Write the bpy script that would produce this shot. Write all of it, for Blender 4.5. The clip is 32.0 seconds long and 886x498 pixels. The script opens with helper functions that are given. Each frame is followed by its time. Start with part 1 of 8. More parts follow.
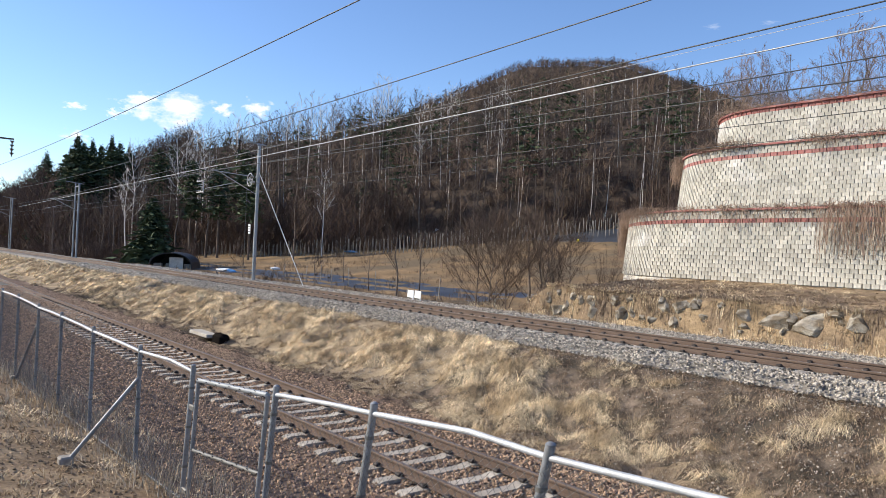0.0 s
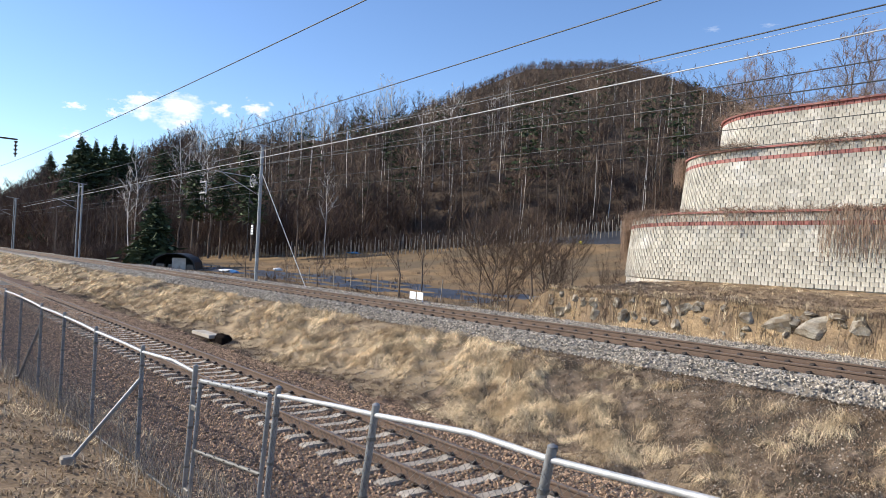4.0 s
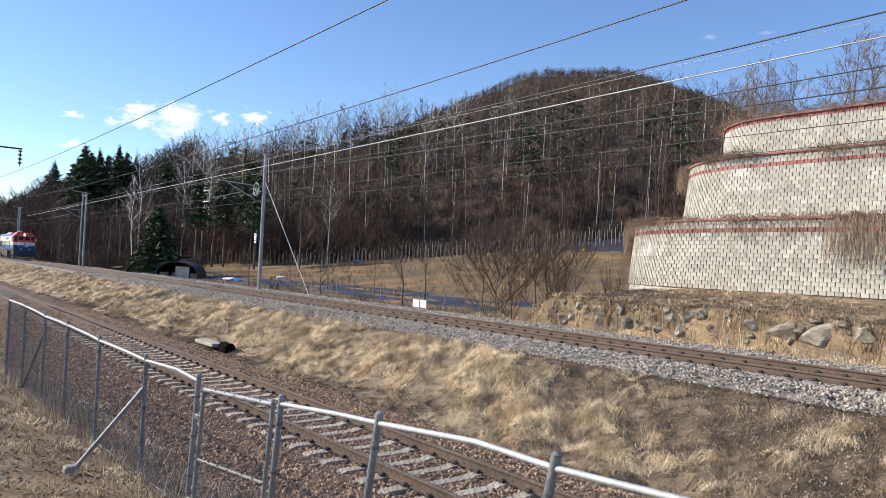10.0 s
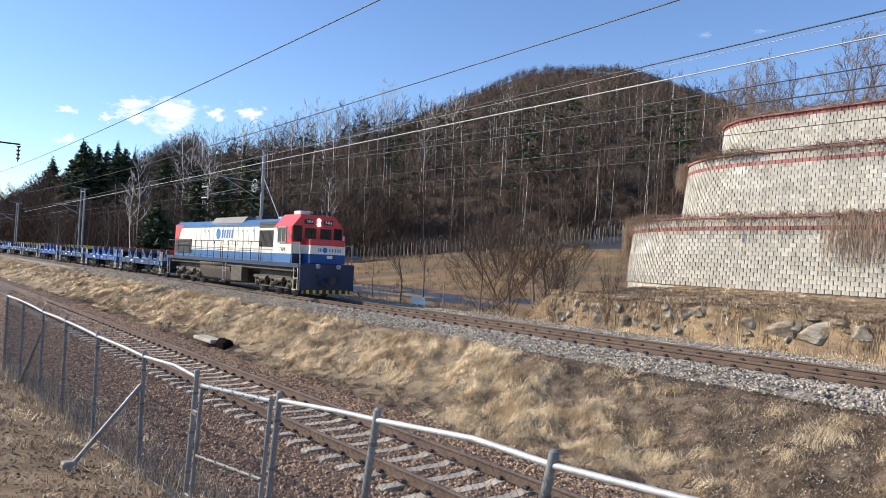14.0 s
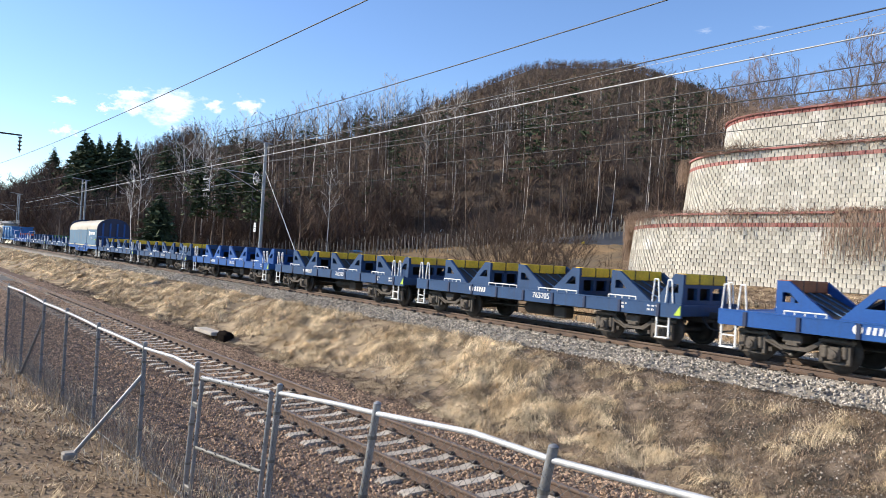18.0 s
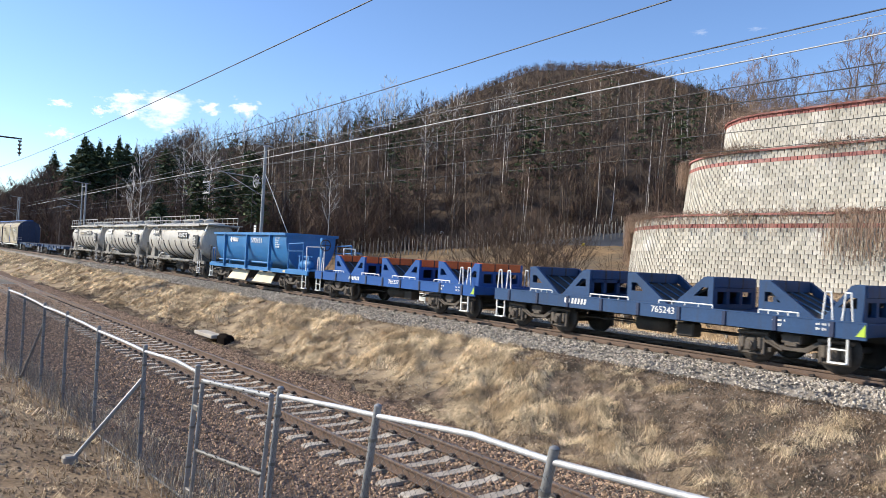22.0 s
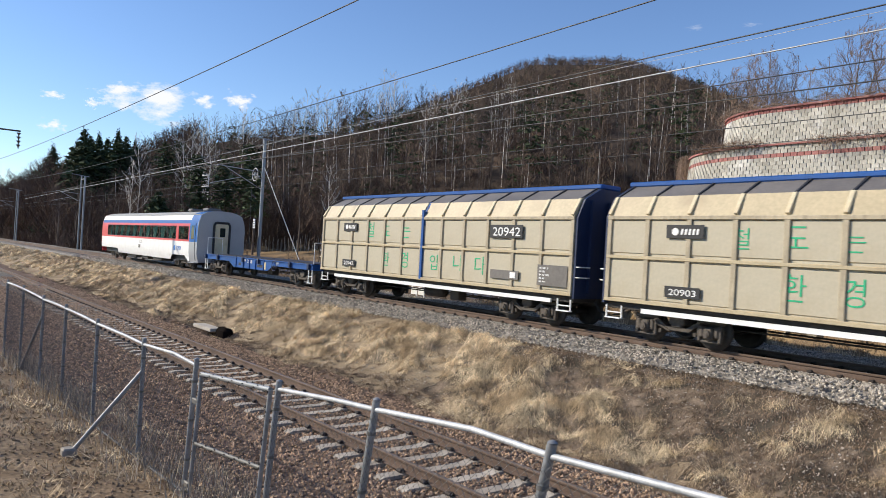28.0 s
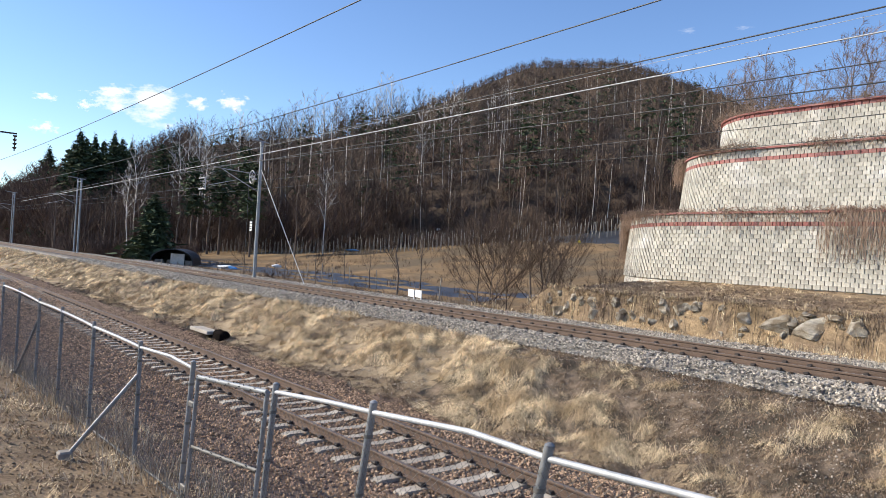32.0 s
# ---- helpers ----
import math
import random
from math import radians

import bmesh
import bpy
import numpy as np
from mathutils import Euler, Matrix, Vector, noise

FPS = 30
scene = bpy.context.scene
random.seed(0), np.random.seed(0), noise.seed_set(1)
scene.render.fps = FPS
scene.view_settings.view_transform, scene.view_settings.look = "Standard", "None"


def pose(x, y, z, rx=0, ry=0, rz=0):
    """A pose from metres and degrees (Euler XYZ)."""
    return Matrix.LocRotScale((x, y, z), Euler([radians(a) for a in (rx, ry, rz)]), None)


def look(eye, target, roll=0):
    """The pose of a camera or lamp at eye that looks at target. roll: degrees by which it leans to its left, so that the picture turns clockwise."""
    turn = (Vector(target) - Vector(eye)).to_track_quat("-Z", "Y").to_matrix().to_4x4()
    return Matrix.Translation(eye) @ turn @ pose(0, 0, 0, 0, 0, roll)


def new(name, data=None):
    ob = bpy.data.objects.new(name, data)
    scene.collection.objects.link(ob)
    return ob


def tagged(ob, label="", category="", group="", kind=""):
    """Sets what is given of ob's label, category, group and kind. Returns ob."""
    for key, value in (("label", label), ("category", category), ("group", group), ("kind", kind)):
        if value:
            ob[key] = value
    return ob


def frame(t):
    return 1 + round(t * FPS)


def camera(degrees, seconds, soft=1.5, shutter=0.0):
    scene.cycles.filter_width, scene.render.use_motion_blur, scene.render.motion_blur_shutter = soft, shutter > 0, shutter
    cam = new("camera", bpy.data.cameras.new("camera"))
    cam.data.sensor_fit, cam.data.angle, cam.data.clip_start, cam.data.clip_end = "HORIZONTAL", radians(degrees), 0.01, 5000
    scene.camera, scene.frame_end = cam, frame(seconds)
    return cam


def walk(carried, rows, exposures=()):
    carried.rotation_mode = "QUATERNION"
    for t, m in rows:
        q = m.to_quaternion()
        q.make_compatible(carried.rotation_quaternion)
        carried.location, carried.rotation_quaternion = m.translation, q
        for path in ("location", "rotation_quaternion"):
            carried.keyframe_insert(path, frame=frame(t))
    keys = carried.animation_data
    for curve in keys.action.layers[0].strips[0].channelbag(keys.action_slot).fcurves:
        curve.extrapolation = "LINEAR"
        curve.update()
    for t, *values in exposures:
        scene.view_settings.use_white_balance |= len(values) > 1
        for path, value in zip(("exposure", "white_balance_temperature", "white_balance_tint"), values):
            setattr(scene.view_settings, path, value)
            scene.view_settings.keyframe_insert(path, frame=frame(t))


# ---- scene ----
EYE = Vector((0.0, 0.0, 1.993))
TRACK_Y = 17.105            # centre line of the far track; its rail heads lie at z = 0
NEAR_Y, NEAR_Z = 7.56, -1.33   # centre line and rail head height of the near track
SPEED = 22.387              # metres per second


def aim(yaw, pitch, roll):
    """Camera pose: yaw is counted from the tracks' left direction towards the hill."""
    a, b = radians(yaw), radians(pitch)
    way = Vector((-math.cos(a) * math.cos(b), math.sin(a) * math.cos(b), math.sin(b)))
    return look(EYE, EYE + way, roll)


cam = camera(62.85, 32.0, soft=0.65, shutter=0.06)
walk(cam, [(0, aim(38.502, 0.545, 2.571)), (0.5, aim(38.541, 0.578, 2.685)), (1, aim(38.561, 0.580, 2.640)), (1.5, aim(38.516, 0.609, 2.748)),
    (2, aim(38.466, 0.596, 2.804)), (2.5, aim(38.405, 0.579, 2.760)), (3, aim(38.399, 0.600, 2.744)), (3.5, aim(38.372, 0.651, 2.776)),
    (5.5, aim(38.073, 0.639, 2.651)), (6, aim(38.072, 0.735, 2.612)), (6.5, aim(38.109, 0.873, 2.602)), (7, aim(38.119, 1.041, 2.624)),
    (7.5, aim(38.153, 1.136, 2.611)), (8, aim(38.148, 1.212, 2.740)), (8.5, aim(38.129, 1.276, 2.735)), (9, aim(38.082, 1.294, 2.690)),
    (9.5, aim(38.067, 1.304, 2.672)), (10, aim(38.035, 1.264, 2.613)), (10.5, aim(38.072, 1.227, 2.686)), (11, aim(38.096, 1.162, 2.688)),
    (11.5, aim(38.077, 1.123, 2.691)), (12, aim(38.068, 1.123, 2.768)), (12.5, aim(38.074, 1.117, 2.833)), (13, aim(38.108, 1.132, 2.785)),
    (13.5, aim(38.125, 1.085, 2.768)), (14, aim(38.159, 1.034, 2.804)), (14.5, aim(38.174, 0.965, 2.979)), (16.5, aim(38.072, 0.622, 3.096)),
    (17, aim(38.092, 0.536, 3.148)), (17.5, aim(38.111, 0.534, 3.179)), (18, aim(38.114, 0.574, 3.244)), (18.5, aim(38.099, 0.628, 3.250)),
    (19, aim(38.057, 0.665, 3.175)), (19.5, aim(38.068, 0.684, 3.105)), (20, aim(38.089, 0.696, 3.053)), (20.5, aim(38.093, 0.702, 3.068)),
    (21, aim(38.115, 0.729, 3.036)), (21.5, aim(38.100, 0.754, 3.015)), (22, aim(38.097, 0.735, 3.042)), (22.5, aim(38.110, 0.671, 3.162)),
    (23, aim(38.111, 0.629, 3.251)), (23.5, aim(38.127, 0.556, 3.199)), (24, aim(38.121, 0.504, 3.128)), (24.5, aim(38.114, 0.457, 3.152)),
    (25, aim(38.101, 0.429, 3.265)), (25.5, aim(38.119, 0.437, 3.276)), (27.5, aim(38.159, 0.374, 3.340)), (28, aim(38.188, 0.297, 3.292)),
    (28.5, aim(38.259, 0.223, 3.291)), (29, aim(38.309, 0.216, 3.312)), (29.5, aim(38.309, 0.249, 3.298)), (30, aim(38.329, 0.292, 3.285)),
    (30.5, aim(38.361, 0.329, 3.304)), (31, aim(38.393, 0.393, 3.272)), (31.5, aim(38.400, 0.452, 3.241)), (32, aim(38.411, 0.503, 3.257))],
     [(0, 0.38), (14, 0.37), (16.5, 0.49), (22, 0.46), (24, 0.38), (25, 0.38), (26.5, 0.26), (28, 0.12), (29, 0.18), (30, -0.04), (31, 0.26), (32, 0.38)])

# ---- light ----
SUN = Vector((-0.62, -0.60, 0.50)).normalized()
scene.view_settings.exposure = 0.4
world = bpy.data.worlds.new("world")
scene.world = world
world.use_nodes = True
wn = world.node_tree
sky = wn.nodes.new("ShaderNodeTexSky")
sky.sky_type, sky.sun_disc = "NISHITA", False
sky.sun_elevation = math.asin(SUN.z)
sky.sun_rotation = math.atan2(SUN.x, SUN.y)
sky.altitude, sky.air_density, sky.dust_density, sky.ozone_density = 200, 1.0, 0.0, 4.0
tint = wn.nodes.new("ShaderNodeHueSaturation")
tint.inputs["Hue"].default_value, tint.inputs["Saturation"].default_value, tint.inputs["Value"].default_value = 0.507, 1.05, 1.10
wn.links.new(sky.outputs[0], tint.inputs["Color"])
wn.links.new(tint.outputs[0], wn.nodes["Background"].inputs[0])
wn.nodes["Background"].inputs[1].default_value = 0.138
sun = new("sun", bpy.data.lights.new("sun", "SUN"))
sun.data.energy, sun.data.angle, sun.data.color = 5.0, radians(0.53), (1.0, 0.90, 0.745)
sun.matrix_world = look(SUN * 50, (0, 0, 0))


# ---- materials ----
def mat(name, base, rough=0.75, metal=0.0, var=0.18, scale=1.5, fine=25.0, bump=0.15, stain=None, stain_amount=0.4,
        streak=False, rnd=0.0, island=0.0, second=None, second_scale=0.6, second_edge=0.5, coords="Object", spec=0.5):
    """A surface with two scales of variation, an optional second colour in patches, stains or runs, and relief."""
    m = bpy.data.materials.new(name)
    m.use_nodes = True
    nt = m.node_tree
    nodes, link = nt.nodes, nt.links.new
    bsdf = nodes["Principled BSDF"]
    tc = nodes.new("ShaderNodeTexCoord")
    src = tc.outputs[coords]

    def noise_node(sc, detail=4.0, stretch=None):
        n = nodes.new("ShaderNodeTexNoise")
        n.inputs["Scale"].default_value, n.inputs["Detail"].default_value = sc, detail
        if stretch:
            mp = nodes.new("ShaderNodeMapping")
            mp.inputs["Scale"].default_value = stretch
            link(src, mp.inputs[0])
            link(mp.outputs[0], n.inputs["Vector"])
        else:
            link(src, n.inputs["Vector"])
        return n.outputs["Fac"]

    def ramp(fac, lo, hi):
        r = nodes.new("ShaderNodeMapRange")
        r.inputs["From Min"].default_value, r.inputs["From Max"].default_value = lo, hi
        link(fac, r.inputs["Value"])
        return r.outputs[0]

    def mix(fac, a, b, blend="MIX"):
        x = nodes.new("ShaderNodeMix")
        x.data_type, x.blend_type = "RGBA", blend
        for sock, val in ((x.inputs[0], fac), (x.inputs[6], a), (x.inputs[7], b)):
            if isinstance(val, (int, float)):
                sock.default_value = val
            elif isinstance(val, tuple):
                sock.default_value = (*val, 1.0)
            else:
                link(val, sock)
        return x.outputs[2]

    dark = tuple(c * (1 - var) for c in base)
    light = tuple(min(c * (1 + var), 1.0) for c in base)
    col = mix(ramp(noise_node(scale), 0.3, 0.7), dark, light)
    if second:
        col = mix(ramp(noise_node(second_scale, 6.0), second_edge - 0.08, second_edge + 0.08), col, second)
    grain = noise_node(fine, 3.0)
    g = ramp(grain, 0.2, 0.8)
    gv = nodes.new("ShaderNodeMapRange")
    gv.inputs["To Min"].default_value, gv.inputs["To Max"].default_value = 1 - var, 1 + var
    link(g, gv.inputs["Value"])
    col = mix(1.0, col, gv.outputs[0], "MULTIPLY")
    if stain:
        f = noise_node(2.2 if streak else 0.9, 5.0, (4.0, 4.0, 0.35) if streak else None)
        f = ramp(f, 0.5, 0.72)
        mm = nodes.new("ShaderNodeMath")
        mm.operation = "MULTIPLY"
        link(f, mm.inputs[0])
        mm.inputs[1].default_value = stain_amount
        col = mix(mm.outputs[0], col, stain)
    if rnd or island:
        if rnd:
            o = nodes.new("ShaderNodeObjectInfo").outputs["Random"]
        else:
            o = nodes.new("ShaderNodeNewGeometry").outputs["Random Per Island"]
        amount = rnd or island
        rr = nodes.new("ShaderNodeMapRange")
        rr.inputs["To Min"].default_value, rr.inputs["To Max"].default_value = 1 - amount, 1 + amount
        link(o, rr.inputs["Value"])
        col = mix(1.0, col, rr.outputs[0], "MULTIPLY")
    link(col, bsdf.inputs["Base Color"])
    rv = nodes.new("ShaderNodeMapRange")
    rv.inputs["To Min"].default_value, rv.inputs["To Max"].default_value = max(rough - 0.08, 0.02), min(rough + 0.08, 1)
    link(grain, rv.inputs["Value"])
    link(rv.outputs[0], bsdf.inputs["Roughness"])
    bsdf.inputs["Metallic"].default_value = metal
    bsdf.inputs["Specular IOR Level"].default_value = spec
    if bump:
        b = nodes.new("ShaderNodeBump")
        b.inputs["Strength"].default_value, b.inputs["Distance"].default_value = bump, 0.02
        link(grain, b.inputs["Height"])
        link(b.outputs[0], bsdf.inputs["Normal"])
    return m


M_MOSS = mat("dark_mossy_ground", (0.21, 0.16, 0.115), 0.95, var=0.45, scale=2.2, fine=30, bump=1.0, second=(0.085, 0.07, 0.052), second_scale=1.4, second_edge=0.5, spec=0.1)
M_GRASS = mat("dry_grass_ground", (0.38, 0.295, 0.19), 0.95, var=0.42, scale=1.6, fine=26, bump=0.8, second=(0.25, 0.19, 0.125), second_scale=0.8, second_edge=0.5, spec=0.1)
M_BALLAST_BROWN = mat("brown_ballast_bed", (0.16, 0.112, 0.084), 0.95, var=0.35, scale=3, fine=22, bump=1.0, spec=0.1)
M_BALLAST_GREY = mat("grey_ballast_bed", (0.22, 0.20, 0.175), 0.95, var=0.35, scale=3, fine=20, bump=1.0, spec=0.1)
M_DIRT = mat("bare_dirt", (0.205, 0.145, 0.09), 0.95, var=0.42, scale=1.1, fine=18, bump=1.0, second=(0.29, 0.215, 0.135), second_scale=1.3, second_edge=0.52, spec=0.1)
M_TURF = mat("withered_turf", (0.34, 0.245, 0.145), 0.95, var=0.4, scale=0.9, fine=16, bump=0.9, second=(0.22, 0.16, 0.105), second_scale=0.5, second_edge=0.5, spec=0.1)
M_HEATH = mat("dark_heath_growth", (0.20, 0.145, 0.10), 0.9, var=0.3, scale=1.2, fine=6, bump=0, island=0.6, spec=0.1)
M_SOIL = mat("field_soil", (0.23, 0.155, 0.085), 0.95, var=0.3, scale=0.25, fine=3, bump=0.5, second=(0.15, 0.115, 0.075), second_scale=0.12, second_edge=0.53, spec=0.1)
M_MULCH = mat("black_mulch_film", (0.05, 0.055, 0.065), 0.4, var=0.4, scale=0.3, fine=2.5, bump=0.6)
M_LITTER = mat("forest_leaf_litter", (0.066, 0.05, 0.038), 0.95, var=0.35, scale=0.08, fine=0.9, bump=0.6, second=(0.085, 0.063, 0.047), second_scale=0.05, second_edge=0.55, spec=0.1)
M_FAR = mat("far_land", (0.10, 0.08, 0.055), 0.95, var=0.2, scale=0.02, fine=0.2, bump=0.2, spec=0.1)
M_STRAW = mat("straw_blades", (0.80, 0.65, 0.43), 0.8, var=0.25, scale=1.5, fine=4, bump=0, island=0.5, second=(0.46, 0.345, 0.21), second_scale=1.1, second_edge=0.5, spec=0.2)
M_STRAW_DARK = mat("withered_blades", (0.235, 0.168, 0.115), 0.85, var=0.25, scale=0.8, fine=4, bump=0, island=0.5, spec=0.2)
M_WEED = mat("grey_weed_stalks", (0.44, 0.37, 0.28), 0.85, var=0.2, scale=0.8, fine=4, bump=0, island=0.4, spec=0.2)
M_STONE_BROWN = mat("rusty_ballast_stone", (0.40, 0.275, 0.18), 0.9, var=0.2, scale=6, fine=60, bump=0.3, island=0.55, spec=0.2)
M_STONE_GREY = mat("grey_ballast_stone", (0.40, 0.35, 0.285), 0.9, var=0.25, scale=6, fine=60, bump=0.3, island=0.6, spec=0.2)
M_RAIL = mat("rusty_rail_steel", (0.12, 0.08, 0.058), 0.7, 0.2, var=0.2, scale=2, fine=30, bump=0.2)
M_RAIL_TOP = mat("rail_running_band", (0.17, 0.13, 0.105), 0.5, 0.3, var=0.15, scale=2, fine=30, bump=0.05)
M_SLEEPER = mat("concrete_sleeper", (0.39, 0.345, 0.285), 0.9, var=0.2, scale=3, fine=30, bump=0.4, rnd=0.15, stain=(0.28, 0.2, 0.14), stain_amount=0.4)
M_CLIP = mat("dark_rail_clip", (0.05, 0.04, 0.035), 0.7, 0.3, var=0.2)
M_GALV = mat("galvanised_tube", (0.46, 0.47, 0.48), 0.6, 0.35, var=0.2, scale=9, fine=50, bump=0.1, stain=(0.33, 0.33, 0.33))
M_GALV_DULL = mat("dull_galvanised_wire", (0.16, 0.155, 0.145), 0.6, 0.5, var=0.15, scale=4, fine=50, bump=0)
M_POST = mat("weathered_post_tube", (0.26, 0.27, 0.28), 0.55, 0.4, var=0.2, scale=4, fine=40, bump=0.1, stain=(0.16, 0.15, 0.14))
M_POLE = mat("grey_mast_steel", (0.30, 0.31, 0.32), 0.5, 0.5, var=0.12, scale=1.5, fine=30, bump=0.1, stain=(0.3, 0.28, 0.26))
M_WIRE = mat("dark_cable", (0.05, 0.05, 0.05), 0.5, 0.3, var=0.2, bump=0)
M_WIRE_LIGHT = mat("bare_aluminium_cable", (0.42, 0.42, 0.42), 0.6, 0.4, var=0.15, bump=0)
M_PORCELAIN = mat("brown_insulator", (0.05, 0.035, 0.03), 0.2, var=0.2, bump=0)
M_BLOCK = mat("split_face_block", (0.455, 0.432, 0.375), 0.92, second=(0.62, 0.60, 0.56), second_scale=0.55, second_edge=0.6, var=0.14, scale=1.2, fine=22, bump=0.9, rnd=0.18, stain=(0.33, 0.31, 0.27), stain_amount=0.75, streak=True, spec=0.2)
M_BLOCK_ST = mat("split_face_block_run", (0.455, 0.432, 0.375), 0.92, second=(0.62, 0.60, 0.56), second_scale=0.55, second_edge=0.6, var=0.14, scale=1.2, fine=22, bump=0.9, island=0.18, stain=(0.33, 0.31, 0.27), stain_amount=0.75, streak=True, spec=0.2)
M_BLOCK_RED = mat("red_block", (0.35, 0.15, 0.135), 0.9, var=0.15, scale=1.2, fine=22, bump=0.7, island=0.1, stain=(0.42, 0.3, 0.26), stain_amount=0.6, spec=0.2)
M_JOINT = mat("block_joint_shade", (0.5, 0.465, 0.41), 0.95, var=0.2, fine=20)
M_ROCK = mat("pale_granite_rock", (0.40, 0.36, 0.295), 0.9, var=0.25, scale=2.5, fine=14, bump=1.0, rnd=0.12, second=(0.17, 0.135, 0.095), second_scale=1.3, second_edge=0.5, spec=0.2)
M_BARK = mat("grey_brown_bark", (0.15, 0.118, 0.095), 0.95, var=0.3, scale=0.4, fine=5, bump=0.3, island=0.35, spec=0.1)
M_BARK_PALE = mat("pale_birch_bark", (0.60, 0.56, 0.50), 0.9, var=0.25, scale=0.8, fine=6, bump=0.2, island=0.25, spec=0.1)
M_TWIG = mat("fine_twigs", (0.135, 0.097, 0.073), 0.95, var=0.25, scale=0.3, fine=4, bump=0, island=0.4, spec=0.1)
# Brush colour; on the lineside wood its darkness stands in for slope shade.
M_BRUSH_WOOD_SHADE = mat("reddish_brush_and_wood_shade", (0.108, 0.074, 0.058), 0.95, var=0.3, scale=0.1, fine=2, bump=0, island=0.45, spec=0.1)
M_NEEDLE = mat("dark_conifer_needles", (0.058, 0.078, 0.04), 0.85, var=0.3, scale=0.5, fine=4, bump=0, island=0.4, spec=0.2)
M_TERRACE_TWIG = mat("reddish_brown_twigs", (0.26, 0.185, 0.138), 0.95, var=0.25, scale=0.3, fine=4, bump=0, island=0.4, spec=0.05)
M_RUST_LEAF = mat("rusty_dead_leaves", (0.22, 0.09, 0.045), 0.9, var=0.3, scale=0.5, fine=5, bump=0, island=0.4, spec=0.1)
M_CONC = mat("weathered_concrete", (0.40, 0.36, 0.30), 0.9, var=0.18, scale=2, fine=20, bump=0.4)
M_TARP_BLACK = mat("black_tarpaulin", (0.018, 0.018, 0.02), 0.5, var=0.3, scale=2, fine=12, bump=0.5)
M_WHITE = mat("white_paint", (0.80, 0.80, 0.78), 0.5, var=0.05, scale=2, fine=30, bump=0.03)
M_STAKE = mat("grey_wooden_stake", (0.30, 0.27, 0.23), 0.9, var=0.2, scale=2, fine=12, bump=0.2, island=0.3)
M_BLUE_SHEET = mat("blue_plastic_sheet", (0.10, 0.30, 0.58), 0.5, var=0.2, scale=2, fine=12, bump=0.4)
M_YELLOW = mat("yellow_plastic", (0.75, 0.60, 0.05), 0.5, var=0.1, bump=0.05)


# ---- building tools ----
class Geo:
    """Collects vertices and faces of one mesh; faces may carry a material slot."""

    def __init__(self):
        self.v, self.f, self.s, self.smooth = [], [], [], []

    def add(self, verts, faces, slot=0, smooth=False):
        n = len(self.v)
        self.v.extend(tuple(p) for p in verts)
        self.f.extend(tuple(i + n for i in fc) for fc in faces)
        self.s.extend([slot] * len(faces))
        self.smooth.extend([smooth] * len(faces))
        return self

    def box(self, c, size, slot=0, turn=None, ch=0.0):
        """A box round c; ch cuts its edges."""
        hx, hy, hz = (s / 2 for s in size)
        if ch <= 0:
            vs = [Vector((x, y, z)) for x in (-hx, hx) for y in (-hy, hy) for z in (-hz, hz)]
            fs = [(0, 1, 3, 2), (4, 6, 7, 5), (0, 4, 5, 1), (2, 3, 7, 6), (0, 2, 6, 4), (1, 5, 7, 3)]
        else:
            ch = min(ch, hx * 0.9, hy * 0.9, hz * 0.9)
            vs, idx = [], {}
            for sx in (-1, 1):
                for sy in (-1, 1):
                    for sz in (-1, 1):
                        for ax in range(3):
                            p = [sx * hx, sy * hy, sz * hz]
                            for k in range(3):
                                if k != ax:
                                    p[k] -= math.copysign(ch, p[k])
                            idx[sx, sy, sz, ax] = len(vs)
                            vs.append(Vector(p))
            fs = []
            for ax in range(3):
                o1, o2 = [k for k in range(3) if k != ax]
                for sg in (-1, 1):
                    quad = []
                    for a, b in ((-1, -1), (1, -1), (1, 1), (-1, 1)):
                        k = [0, 0, 0]
                        k[ax], k[o1], k[o2] = sg, a, b
                        quad.append(idx[k[0], k[1], k[2], ax])
                    fs.append(quad)
                for a in (-1, 1):
                    for b in (-1, 1):
                        k0, k1 = [0, 0, 0], [0, 0, 0]
                        k0[ax], k0[o1], k0[o2] = -1, a, b
                        k1[ax], k1[o1], k1[o2] = 1, a, b
                        fs.append((idx[(*k0, o1)], idx[(*k1, o1)], idx[(*k1, o2)], idx[(*k0, o2)]))
            for sx in (-1, 1):
                for sy in (-1, 1):
                    for sz in (-1, 1):
                        fs.append(tuple(idx[sx, sy, sz, ax] for ax in range(3)))
            out = []
            for fc in fs:
                cen = sum((vs[i] for i in fc), Vector()) / len(fc)
                nor = (vs[fc[1]] - vs[fc[0]]).cross(vs[fc[2]] - vs[fc[0]])
                out.append(tuple(fc) if nor.dot(cen) > 0 else tuple(reversed(fc)))
            fs = out
        if turn is not None:
            vs = [turn @ p for p in vs]
        c = Vector(c)
        return self.add([p + c for p in vs], fs, slot)

    def tube(self, a, b, r, n=8, r2=None, slot=0, caps=True, smooth=True):
        """A round bar from a to b, of radius r (and r2 at b)."""
        a, b = Vector(a), Vector(b)
        d = (b - a).normalized()
        u = d.orthogonal().normalized()
        w = d.cross(u)
        r2 = r if r2 is None else r2
        vs = []
        for c, q in ((a, r), (b, r2)):
            for i in range(n):
                t = 2 * math.pi * i / n
                vs.append(c + (u * math.cos(t) + w * math.sin(t)) * q)
        self.add(vs, [(i, (i + 1) % n, n + (i + 1) % n, n + i) for i in range(n)], slot, smooth)
        if caps:
            self.add(vs[:n], [tuple(range(n - 1, -1, -1))], slot)
            self.add(vs[n:], [tuple(range(n))], slot)
        return self

